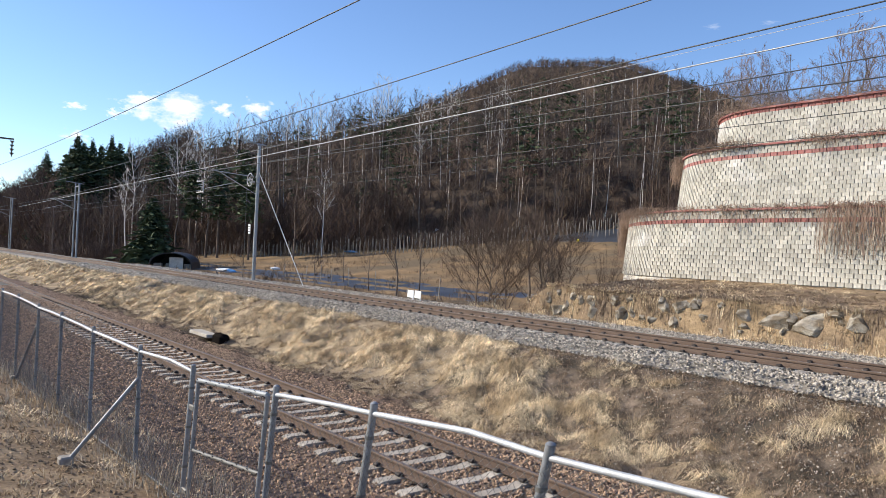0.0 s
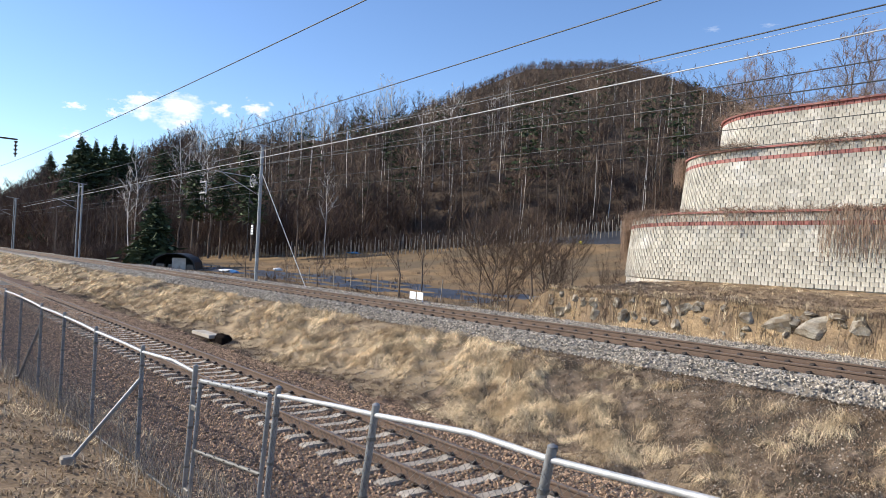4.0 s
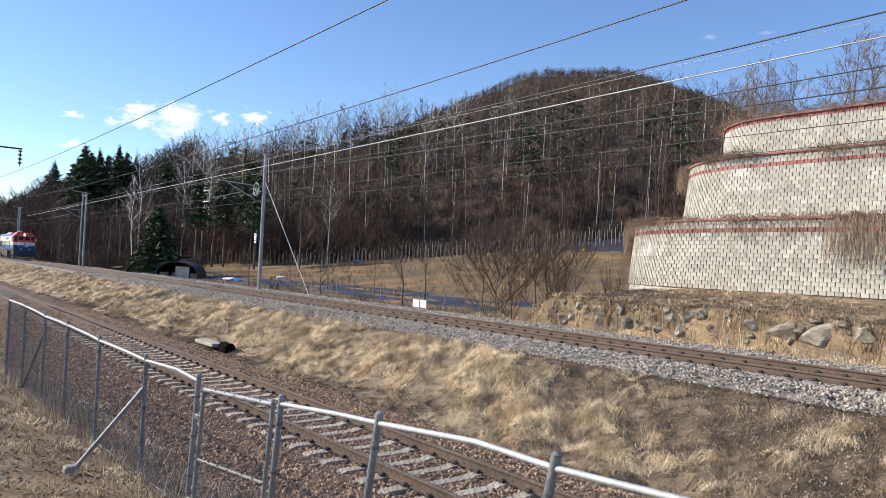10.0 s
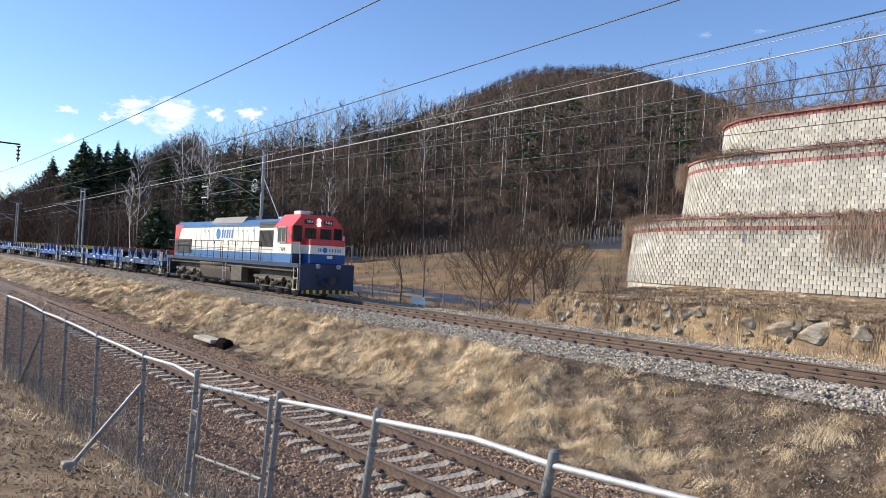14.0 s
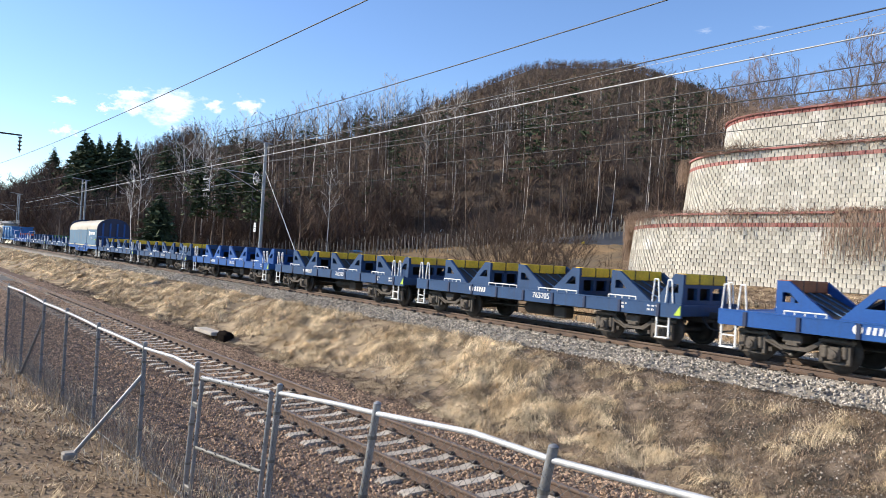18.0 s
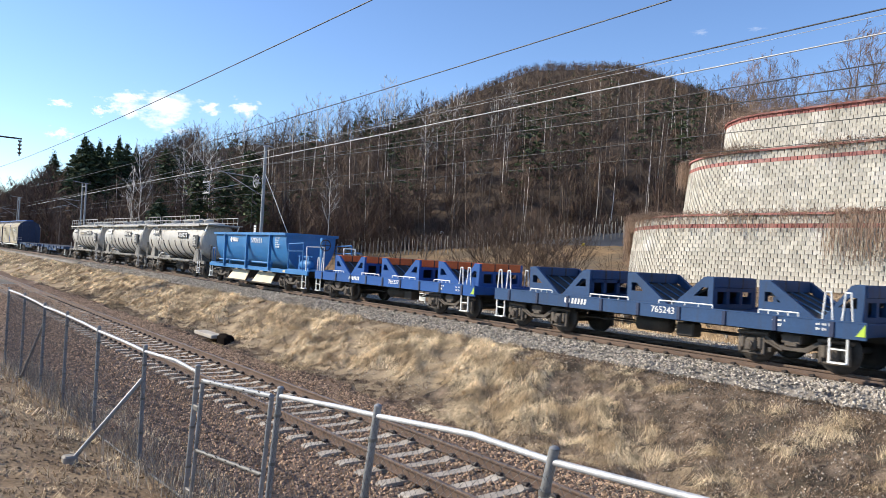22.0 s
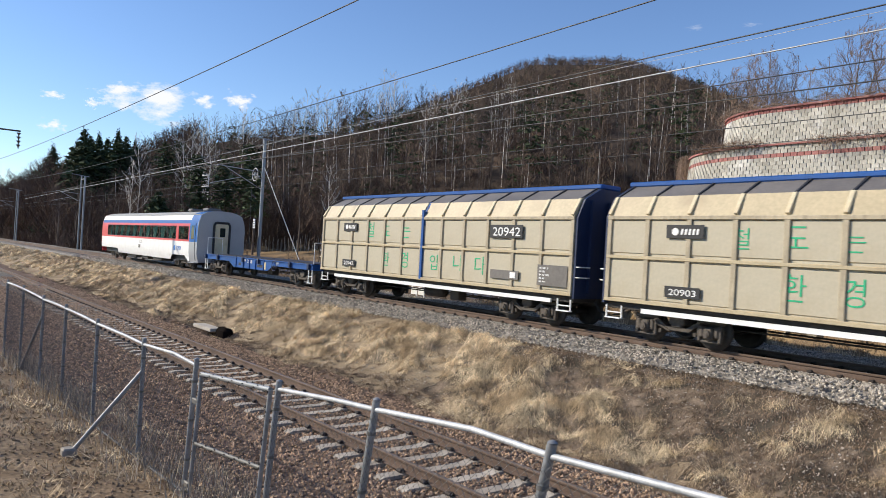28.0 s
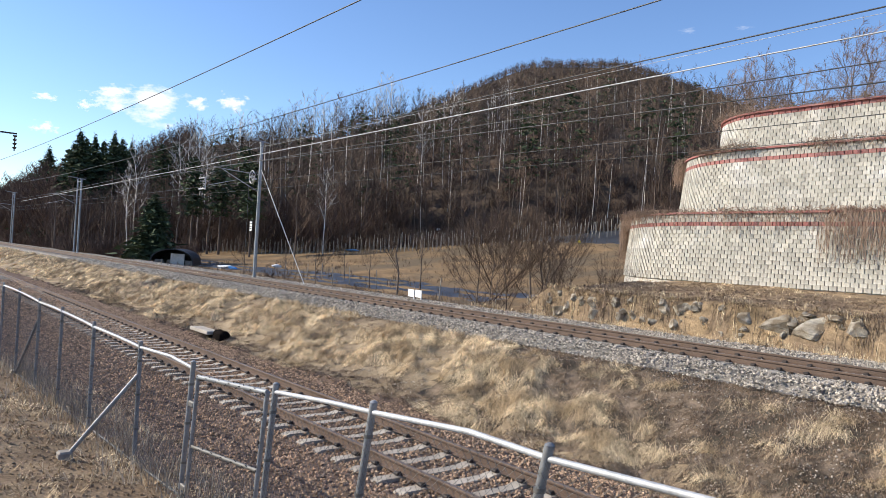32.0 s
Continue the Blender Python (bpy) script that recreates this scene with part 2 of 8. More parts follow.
    def path(self, pts, r, n=6, slot=0):
        for a, b in zip(pts[:-1], pts[1:]):
            self.tube(a, b, r, n, slot=slot)
        return self

    def prism(self, poly, lo, hi, axis="y", slot=0, smooth=False):
        """A polygon of (p, q) pushed along an axis from lo to hi. y: (x, z); x: (y, z); z: (x, y)."""
        def at(p, q, k):
            return {"y": (p, k, q), "x": (k, p, q), "z": (p, q, k)}[axis]
        n = len(poly)
        vs = [at(p, q, lo) for p, q in poly] + [at(p, q, hi) for p, q in poly]
        self.add(vs, [(i, (i + 1) % n, n + (i + 1) % n, n + i) for i in range(n)], slot, smooth)
        self.add(vs[:n], [tuple(range(n - 1, -1, -1))], slot)
        self.add(vs[n:], [tuple(range(n))], slot)
        return self

    def lathe(self, rings, axis="x", n=24, slot=0, smooth=True, cy=0.0, cz=0.0):
        """Rings of (place along the axis, radius) joined into a turned body."""
        vs = []
        for k, r in rings:
            for i in range(n):
                t = 2 * math.pi * i / n
                c, s = r * math.cos(t), r * math.sin(t)
                vs.append((k, cy + c, cz + s) if axis == "x" else ((cy + c, k, cz + s) if axis == "y" else (cy + c, cz + s, k)))
        fs = []
        for j in range(len(rings) - 1):
            for i in range(n):
                fs.append((j * n + i, j * n + (i + 1) % n, (j + 1) * n + (i + 1) % n, (j + 1) * n + i))
        self.add(vs, fs, slot, smooth)
        for j in (0, len(rings) - 1):
            if rings[j][1] > 1e-3:
                self.add(vs[j * n:(j + 1) * n], [tuple(range(n))], slot)
        return self

    def mesh(self, name, mats):
        me = bpy.data.meshes.new(name)
        me.from_pydata(self.v, [], self.f)
        mats = mats if isinstance(mats, (list, tuple)) else [mats]
        for m in mats:
            me.materials.append(m)
        if any(self.s):
            me.polygons.foreach_set("material_index", self.s)
        me.polygons.foreach_set("use_smooth", self.smooth)
        bm = bmesh.new()
        bm.from_mesh(me)
        if not any(self.smooth):
            bmesh.ops.remove_doubles(bm, verts=bm.verts, dist=1e-5)
        bmesh.ops.recalc_face_normals(bm, faces=bm.faces)
        bm.to_mesh(me)
        bm.free()
        return me


def part(name, geo, mats, parent=None, label="", at=None):
    """One mesh object, under a thing or a part."""
    ob = new(name, geo if isinstance(geo, bpy.types.Mesh) else geo.mesh(name, mats))
    if parent is not None:
        ob.parent = parent
    if at is not None:
        ob.matrix_basis = at
    if label:
        ob["label"] = label
    return ob


def thing(name, label, category, group="", kind="", at=None):
    ob = new(name)
    ob.empty_display_size = 0.2
    if at is not None:
        ob.matrix_basis = at
    return tagged(ob, label, category, group, kind)


def single(name, geo, mats, label, category, group="", kind="", at=None):
    return tagged(part(name, geo, mats, at=at), label, category, group, kind)


def np_mesh(name, verts, faces, mats, slots=None, smooth=False):
    """A mesh from number arrays; faces is (n, 3) or (n, 4)."""
    verts, faces = np.asarray(verts, dtype=np.float32), np.asarray(faces, dtype=np.int32)
    me = bpy.data.meshes.new(name)
    k = faces.shape[1]
    me.vertices.add(len(verts))
    me.vertices.foreach_set("co", verts.ravel())
    me.loops.add(faces.size)
    me.loops.foreach_set("vertex_index", faces.ravel())
    me.polygons.add(len(faces))
    me.polygons.foreach_set("loop_start", np.arange(len(faces), dtype=np.int32) * k)
    me.polygons.foreach_set("use_smooth", np.full(len(faces), smooth))
    for m in (mats if isinstance(mats, (list, tuple)) else [mats]):
        me.materials.append(m)
    if slots is not None:
        me.polygons.foreach_set("material_index", np.asarray(slots, dtype=np.int32))
    me.update()
    me.validate()
    return me


def scatter(verts, faces, mats4):
    """Copies of one small shape by a stack of 3x4 matrices, as one array pair."""
    v = np.asarray(verts, dtype=np.float64)
    a = np.asarray(mats4, dtype=np.float64)
    out = np.einsum("nij,vj->nvi", a[:, :, :3], v) + a[:, None, :, 3]
    f = np.asarray(faces)[None] + (np.arange(len(a)) * len(v))[:, None, None]
    return out.reshape(-1, 3), f.reshape(-1, f.shape[-1])


def turns(n, rng, smin=1.0, smax=1.0, flat=0.0, tilt=math.pi):
    """Random turns and sizes as a stack of 3x3 matrices."""
    a, b, c = rng.uniform(0, 2 * math.pi, n), rng.uniform(-tilt, tilt, n), rng.uniform(-tilt, tilt, n)
    ca, sa, cb, sb, cc, sc = np.cos(a), np.sin(a), np.cos(b), np.sin(b), np.cos(c), np.sin(c)
    z, o = np.zeros(n), np.ones(n)
    rz = np.array([[ca, -sa, z], [sa, ca, z], [z, z, o]]).transpose(2, 0, 1)
    rx = np.array([[o, z, z], [z, cb, -sb], [z, sb, cb]]).transpose(2, 0, 1)
    ry = np.array([[cc, z, sc], [z, o, z], [-sc, z, cc]]).transpose(2, 0, 1)
    return (rz @ rx @ ry) * rng.uniform(smin, smax, n)[:, None, None]


def smooth01(x):
    x = np.clip(x, 0.0, 1.0)
    return x * x * (3 - 2 * x)


def wave(x, y, s, seed=0.0):
    """A cheap smooth unevenness between about -1 and 1."""
    return (np.sin(x / s + seed) * np.cos(y / s * 1.3 + seed * 2.1) + 0.6 * np.sin(x / s * 2.3 + y / s * 1.7 + seed * 3.3)
            + 0.4 * np.cos(x / s * 4.1 - y / s * 3.7 + seed)) / 2.0


# ---- ground ----
def foot_line(x):
    """Where the wooded hill begins, seen across the tracks."""
    return np.where(x < -71, 34 + 52 * np.exp(-np.clip((-71 - x) / 45, 0, 30)), 86 + (x + 71) * 0.3)


def field_z(y):
    d = np.clip(y - 32, 0, 90)
    return -0.9 + 0.055 * d + 0.0018 * d * d


def hill_z(x, y):
    d = np.clip(y - foot_line(x), 0, 520)
    rise = 17 * (1 - np.exp(-d / 28)) + 0.225 * d
    rise = rise * (1 - 0.5 * smooth01((np.arctan2(y, -x) - 0.90) / 0.36))
    peak = 40 * np.exp(-(((x + 345) / 120) ** 2 + ((y - 380) / 125) ** 2))
    peak = peak + 13 * np.exp(-(((x + 395) / 60) ** 2 + ((y - 352) / 80) ** 2))
    left = 1 - 0.30 * smooth01((-x - 170) / 200) * np.exp(-d / 120)
    low = 15 * smooth01(d / 45) * smooth01((-x - 150) / 120) * smooth01((0.27 - np.arctan2(y, -x)) / 0.1)
    turn = np.arctan2(y, -x)
    ridge = 15 * (1 - smooth01((turn - 0.27) / 0.46)) * smooth01((turn - 0.19) / 0.14) * np.exp(-((np.hypot(x, y) - 315) / 75) ** 2) * smooth01(d / 40)
    return rise * left + peak + low + ridge + wave(x, y, 30, 1.0) * np.minimum(d * 0.05, 3.5)


def platform(x, y):
    """1 on the raised ground in front of the block walls."""
    edge = 22.6 + 0.25 * wave(x, y * 0, 2.0, 4.0)
    return smooth01((x + 24.5) / 3.0) * smooth01((y - edge - 0.12) / 0.5)


def ground_z(x, y):
    x, y = np.asarray(x, dtype=float), np.asarray(y, dtype=float)
    base = np.clip(-0.85 + 0.04 * (x + 9.5), -1.4, -0.35)
    near = np.where(y < 2.75, base + 0.2 * (2.75 - np.maximum(y, -3)), 0)
    near = near + 0.05 * wave(x, y, 0.9, 2.0) * (y < 2.75)
    verge = base + (-1.62 - base) * smooth01((y - 2.75) / 2.2)
    bed1 = -1.62
    bank = -1.66 + 1.22 * smooth01((y - 10.3 + 0.35 * wave(x, y * 0, 3.0)) / 4.4) + (0.13 * wave(x, y, 0.8, 3.0) + 0.12 * wave(x, y, 2.5, 5.0) + 0.085 * wave(x, y, 0.33, 1.0)) * smooth01((14.6 - y) / 1.2)
    bed2 = np.where(y > TRACK_Y, -0.25, -0.42)
    low = np.where(y < 24, bed2 + (-0.85 - bed2) * smooth01((y - 21.2) / 1.5), field_z(y)) + 0.08 * wave(x, y, 1.1, 1.5)
    plat = 0.85 + 0.055 * np.clip(y - 22.6, 0, 12) + 0.05 * wave(x, y, 1.3, 2.5)
    p = platform(x, y)
    behind = low * (1 - p) + plat * p
    z = np.where(y < 2.75, near, np.where(y < 5.2, verge, np.where(y < 9.9, bed1, np.where(y < 14.9, bank, np.where(y < 21.0, bed2, behind)))))
    far = np.where(y > foot_line(x), field_z(np.minimum(y, foot_line(x))) + hill_z(x, y), z)
    return np.where(y > 26, np.where(y > foot_line(x), far, z), z)


def build_ground():
    xs = np.unique(np.concatenate([-np.geomspace(72, 3000, 60), np.arange(-72, 9, 0.3), np.geomspace(9, 3000, 30)]))
    ys = np.unique(np.concatenate([-np.geomspace(3, 3000, 24), np.arange(-3, 25, 0.22), np.arange(25, 70, 1.2), np.geomspace(70, 3000, 60)]))
    gx, gy = np.meshgrid(xs, ys, indexing="ij")
    gz = ground_z(gx, gy)
    v = np.stack([gx, gy, gz], -1).reshape(-1, 3)
    n, m = gx.shape
    i = (np.arange(n - 1)[:, None] * m + np.arange(m - 1)[None]).reshape(-1)
    f = np.stack([i, i + m, i + m + 1, i + 1], -1)
    c = v[f].mean(1)
    x, y = c[:, 0], c[:, 1]
    jit = 0.25 * wave(x, y, 0.7, 9.0)
    fl = foot_line(x)
    slot = np.full(len(f), 0)
    slot[y < 2.75 + jit] = 3
    slot[(y >= 2.75 + jit) & (y < 10.3 + jit)] = 1
    slot[(y > 14.9) & (y < 21.5 + jit)] = 2
    slot[(y > 28 + jit * 4) & (y < fl)] = 4
    band = (y > 31 + 0.02 * (x + 60)) & (y < 38 + 0.02 * (x + 60)) & (x < -36)
    slot[band & (np.sin(y * 3.2 + x * 0.2) > -0.5)] = 5
    slot[(y > 74 + 0.1 * x + 8) & (y < fl - 3) & (x > -80)] = 5
    slot[(y > 21.6 + jit) & (x > -27) & (y < 45)] = 9
    slot[(y > 11.0 + 2.5 * jit) & (y < 14.9) & (x > -14.5 + 8 * jit)] = 8
    slot[y >= fl + jit * 6] = 6
    slot[(np.abs(x) > 900) | (y < -60) | (y > 900)] = 7
    me = np_mesh("ground", v, f, [M_GRASS, M_BALLAST_BROWN, M_BALLAST_GREY, M_DIRT, M_SOIL, M_MULCH, M_LITTER, M_FAR, M_MOSS, M_TURF], slot, True)
    tagged(new("ground", me), "dry winter ground with grass banks, fields and a wooded hill", "ground", kind="structure")


build_ground()


# ---- tracks ----
RAIL_SECTION = [(-0.065, 0.0), (0.065, 0.0), (0.065, 0.012), (0.012, 0.035), (0.010, 0.115), (0.034, 0.130), (0.036, 0.160), (0.028, 0.170), (-0.028, 0.170), (-0.036, 0.160), (-0.034, 0.130), (-0.010, 0.115), (-0.012, 0.035), (-0.065, 0.012)]


def build_track(name, y, z, x0, x1, sx0, sx1, pitch, label):
    track = thing(name, label, "railway track", kind="structure")
    for side in (-0.7525, 0.7525):
        g = Geo().prism([(y + side + p, z - 0.17 + q) for p, q in RAIL_SECTION], x0, x1, "x")
        rail = part("rail", g, M_RAIL, track, "rust-brown steel rail")
        part("running_band", Geo().box(((x0 + x1) / 2, y + side, z + 0.001), (x1 - x0, 0.05, 0.006)), M_RAIL_TOP, rail)
    g = Geo()
    prof = [(-1.3, -0.2), (-1.3, -0.03), (-1.22, 0.0), (-0.55, 0.0), (-0.42, -0.03), (0.42, -0.03), (0.55, 0.0), (1.22, 0.0), (1.3, -0.03), (1.3, -0.2)]
    g.prism([(q, r) for q, r in prof], -0.105, 0.105, "x")
    sleeper = g.mesh("sleeper", M_SLEEPER)
    c = Geo()
    for s in (-0.7525, 0.7525):
        for d in (-0.1, 0.1):
            c.box((0, s + d, 0.03), (0.12, 0.10, 0.05), ch=0.015)
            c.tube((-0.05, s + d * 1.3, 0.05), (0.05, s + d * 0.8, 0.065), 0.012, 5)
    clips = c.mesh("rail_clip", M_CLIP)
    rng = random.Random(5)
    x = sx0
    while x < sx1:
        ob = part("sleeper", sleeper, None, track, at=pose(x + rng.uniform(-0.015, 0.015), y, z - 0.172, 0, 0, rng.uniform(-0.6, 0.6)))
        if x > -48:
            part("rail_clip", clips, None, ob)
        x += pitch
    return track


build_track("near_track", NEAR_Y, NEAR_Z, -1000, 500, -75.0, 6.0, 0.62, "single railway track with rusty rails on concrete sleepers")
build_track("far_track", TRACK_Y, 0.0, -1000, 500, -75.0, 4.0, 0.62, "railway track on grey ballast along the bank")


def stones(name, count, x0, x1, y0, y1, z_at, size, mats, label, seed, dense_near=True):
    rng = np.random.default_rng(seed)
    u = rng.uniform(0, 1, count)
    x = x1 - (x1 - x0) * (u ** 1.6 if dense_near else u)
    y = rng.uniform(y0, y1, count)
    p = 1.0 / 1.618
    ico = np.array([(0, 1, p), (0, -1, p), (1, p, 0), (-1, p, 0), (p, 0, 1), (p, 0, -1), (-0.8, -0.6, -0.3), (0.6, -0.9, -0.4)])
    oct_v = np.array([(1, 0, 0.1), (0.1, 1, 0), (-1, 0.15, 0), (0, -1, 0.1), (0.1, 0, 0.8), (0, 0.1, -0.8)])
    oct_f = np.array([(0, 1, 4), (1, 2, 4), (2, 3, 4), (3, 0, 4), (1, 0, 5), (2, 1, 5), (3, 2, 5), (0, 3, 5)])
    r = turns(count, rng, size * 0.55, size * 1.35)
    far = 1 + np.clip(-x - 15, 0, 60) / 40
    r = r * far[:, None, None]
    z = z_at(x, y) + rng.uniform(-0.2, 0.45, count) * size
    a = np.concatenate([r, np.stack([x, y, z], -1)[:, :, None]], 2)
    close = x > -7
    v, f = scatter(oct_v, oct_f, a[close])
    v2, f2 = scatter(np.array([(1, 0.1, -0.3), (0, 1, -0.35), (-1, 0.1, -0.3), (0.1, -1, -0.2), (0.15, -0.1, 0.7)]), np.array([(0, 1, 4), (1, 2, 4), (2, 3, 4), (3, 0, 4)]),
                     np.concatenate([turns(int((~close).sum()), rng, size * 0.55, size * 1.35, tilt=0.7) * far[~close][:, None, None], a[~close][:, :, 3:]], 2))
    f, v = np.concatenate([f, f2 + len(v)]), np.concatenate([v, v2])
    return tagged(new(name, np_mesh(name, v, f, mats)), label, "ballast", kind="stuff")


def bed1_z(x, y):
    over = np.abs((x + 75.0 + 0.31) % 0.62 - 0.31) < 0.115
    return np.where(np.abs(y - NEAR_Y) < 1.7, NEAR_Z - 0.20 - 0.075 * over * (np.abs(y - NEAR_Y) < 1.32), ground_z(x, y) + 0.01 + 0.08 * np.clip(2.6 - np.abs(y - NEAR_Y), 0, 1))


def bed2_z(x, y):
    d = np.abs(y - TRACK_Y)
    return np.where(y > TRACK_Y, np.where(y < 21.2, -0.19, -0.22 - 0.3 * (y - 21.2)), np.where(d < 1.9, -0.19, -0.19 - 0.2 * np.clip((d - 1.9) / 0.8, 0, 1)))


def bed_mesh(name, y, top, bottom, half, shoulder, m, label):
    g = Geo().prism([(y - half - shoulder, bottom), (y - half, top), (y + half, top), (y + half + shoulder, bottom)], -1000, 500, "x")
    single(name, g, m, label, "ballast", kind="structure")


bed_mesh("ballast_bed", NEAR_Y, NEAR_Z - 0.225, -1.75, 1.75, 0.9, M_BALLAST_BROWN, "brown stone ballast bed under the near rails")
bed_mesh("ballast_bed", TRACK_Y, -0.215, -0.6, 1.9, 0.45, M_BALLAST_GREY, "grey crushed stone ballast bed under the far rails")
stones("ballast_stones", 88000, -60, 3, 3.1, 10.2, bed1_z, 0.031, M_STONE_BROWN, "loose rust-brown ballast stones round the near track", 11)
stones("ballast_stones", 76000, -75, 1, 14.45, 21.6, bed2_z, 0.035, M_STONE_GREY, "loose pale grey ballast stones round the far track", 12)
stones("bank_pebbles", 15000, -20, 2, 10.4, 14.7, ground_z, 0.02, M_STONE_GREY, "small pale stones lying on the bank", 13)
stones("dirt_clods", 4200, -20, 1, 0.3, 2.8, ground_z, 0.026, M_DIRT, "crumbled clods of dry earth on the near ground", 15)
stones("near_pebbles", 3500, -20, 1, 0.3, 2.7, ground_z, 0.018, M_STONE_BROWN, "small stones on the near ground", 14)


# ---- block retaining walls in three tiers ----
CX, CY = -20.0, 42.5


def tier_place(r, s):
    """Place on the front line of a tier, s metres from the start of the bend (negative: on the bend)."""
    if s >= 0:
        return Vector((CX + s, CY - r, 0)), Vector((0, -1, 0)), Vector((1, 0, 0))
    a = -s / r
    if a < math.pi / 2 + 1.2:
        out = Vector((-math.sin(a), -math.cos(a), 0))
        return Vector((CX, CY, 0)) + out * r, out, Vector((math.cos(a), -math.sin(a), 0))
    return None


BLOCK_LONG = 0.345


def block_shape():
    """One split-face block, 0.2 high, with a rough front and a wide slanting flank towards one side."""
    g = Geo()
    w, hgt, d = BLOCK_LONG / 2 - 0.0005, 0.0998, 0.04
    front = [(-w + 0.088, -d, -hgt + 0.004), (w - 0.012, -d - 0.006, -hgt + 0.004), (w - 0.012, -d - 0.003, hgt - 0.006), (-w + 0.08, -d - 0.008, hgt - 0.005)]
    back = [(-w, 0, -hgt), (w, 0, -hgt), (w, 0, hgt), (-w, 0, hgt)]
    g.add(front + back, [(0, 1, 2, 3), (0, 4, 5, 1), (1, 5, 6, 2), (2, 6, 7, 3), (3, 7, 4, 0)])
    return g


BLOCK = block_shape()


def build_tier(name, r, z0, rows, stripes, s_lo, s_hi, right, singles):
    wall = thing(name, "tier of a curved retaining wall of pale split-face concrete blocks", "retaining wall", kind="structure")
    me = BLOCK.mesh("block", M_BLOCK)
    red_rows = set(stripes)
    bv, bf = np.array(BLOCK.v), np.array(BLOCK.f)
    runs = {0: [], 1: []}
    rng = random.Random(int(r * 10))
    lo = -r * (math.pi / 2 + 0.5)
    for row in range(rows):
        s = right - (BLOCK_LONG / 2 if row % 2 else 0.0)
        lean = 0.02 * row
        while s > lo:
            place = tier_place(r - lean, s)
            if place:
                p, out, along = place
                m = Matrix((( along.x, -out.x, 0, p.x), (along.y, -out.y, 0, p.y), (0, 0, 1, z0 + 0.1 + 0.2 * row), (0, 0, 0, 1)))
                m = m @ pose(rng.uniform(-0.004, 0.004), rng.uniform(-0.012, 0.008), 0, 0, 0, rng.uniform(-0.8, 0.8))
                red = row in red_rows
                if not red and singles and s_lo < s < s_hi and row < singles:
                    part("block", me, None, wall, at=m)
                else:
                    runs[1 if red else 0].append(np.array(m)[:3])
            s -= BLOCK_LONG
    for k, mm in ((0, M_BLOCK_ST), (1, M_BLOCK_RED)):
        if runs[k]:
            v, f = scatter(bv, bf, runs[k])
            tagged(part("red_blocks" if k else "block_courses", np_mesh("courses", v, f, mm), None, wall, "course of red-tinted blocks" if k else ""), kind="stuff")
    # body behind the blocks, and the coping
    g, cap, n = Geo(), Geo(), 60
    line = [tier_place(r - 0.02 * rows, right - (right - lo) * i / n) for i in range(n + 1)]
    top = z0 + 0.2 * rows
    for i in range(n):
        (p, o, _), (q, o2, _) = line[i], line[i + 1]
        lowp, lowq = p + o * 0.02 * rows - o * 0.02, q + o2 * 0.02 * rows - o2 * 0.02
        g.add([(lowp.x, lowp.y, z0 - 0.5), (lowq.x, lowq.y, z0 - 0.5), (q.x - o2.x * .02, q.y - o2.y * .02, top), (p.x - o.x * .02, p.y - o.y * .02, top)], [(0, 1, 2, 3)])
        a, b, c2, d2 = p + o * 0.17, q + o2 * 0.17, q - o2 * 0.2, p - o * 0.2
        cap.add([(a.x, a.y, top + 0.003), (b.x, b.y, top + 0.003), (c2.x, c2.y, top + 0.003), (d2.x, d2.y, top + 0.003),
                 (a.x, a.y, top + 0.10), (b.x, b.y, top + 0.10), (c2.x, c2.y, top + 0.10), (d2.x, d2.y, top + 0.10)],
                [(0, 1, 5, 4), (4, 5, 6, 7), (2, 3, 7, 6), (0, 3, 2, 1)])
    part("core", g, M_JOINT, wall)
    part("coping", cap, M_BLOCK_RED, wall, "faded red coping course")
    # earth behind the coping
    e = Geo()
    ring = [(p.x - o.x * 0.15, p.y - o.y * 0.15) for p, o, _ in line]
    for i in range(n):
        a, b = ring[i], ring[i + 1]
        c2 = (min(b[0] + 0.0, right + CX), CY + 22)
        d2 = (min(a[0] + 0.0, right + CX), CY + 22)
        e.add([(a[0], a[1], top + 0.05), (b[0], b[1], top + 0.05), (c2[0], max(c2[1], b[1] + 1), top + 0.8), (d2[0], max(d2[1], a[1] + 1), top + 0.8)], [(0, 1, 2, 3)])
    part("earth_fill", e, M_DIRT, wall, "earth terrace with dry weeds")
    return wall


build_tier("block_wall_lower", 10.0, 1.42, 17, (14,), -12, 14, 34, 8)
build_tier("block_wall_middle", 7.0, 4.6, 19, (16,), -9, 12, 34, 0)
build_tier("block_wall_upper", 4.9, 8.35, 12, (11,), -9, 12, 34, 0)


# ---- fence beside the near track ----
def fence_y(x):
    return 2.75 + 0.0 * x


def fence_top(x):
    return 0.65 + 0.068 * max(0.0, x + 8.0) + 0.02 * math.sin(x * 1.3)


FENCE_POSTS = [-21.2, -18.75, -16.3, -14.15, -11.85, -9.46, -7.58, -5.62, -4.13, -2.51, -0.9, 0.9]


def fence_base(x):
    return float(ground_z(x, fence_y(x)))


def fence_lean(x):
    """How far the posts lean along the line, for each metre of height."""
    return float(np.interp(x, (-9.46, -7.58, -5.62, -4.13, -2.51, 0.9), (0.0, 0.12, 0.13, 0.18, 0.22, 0.2)))


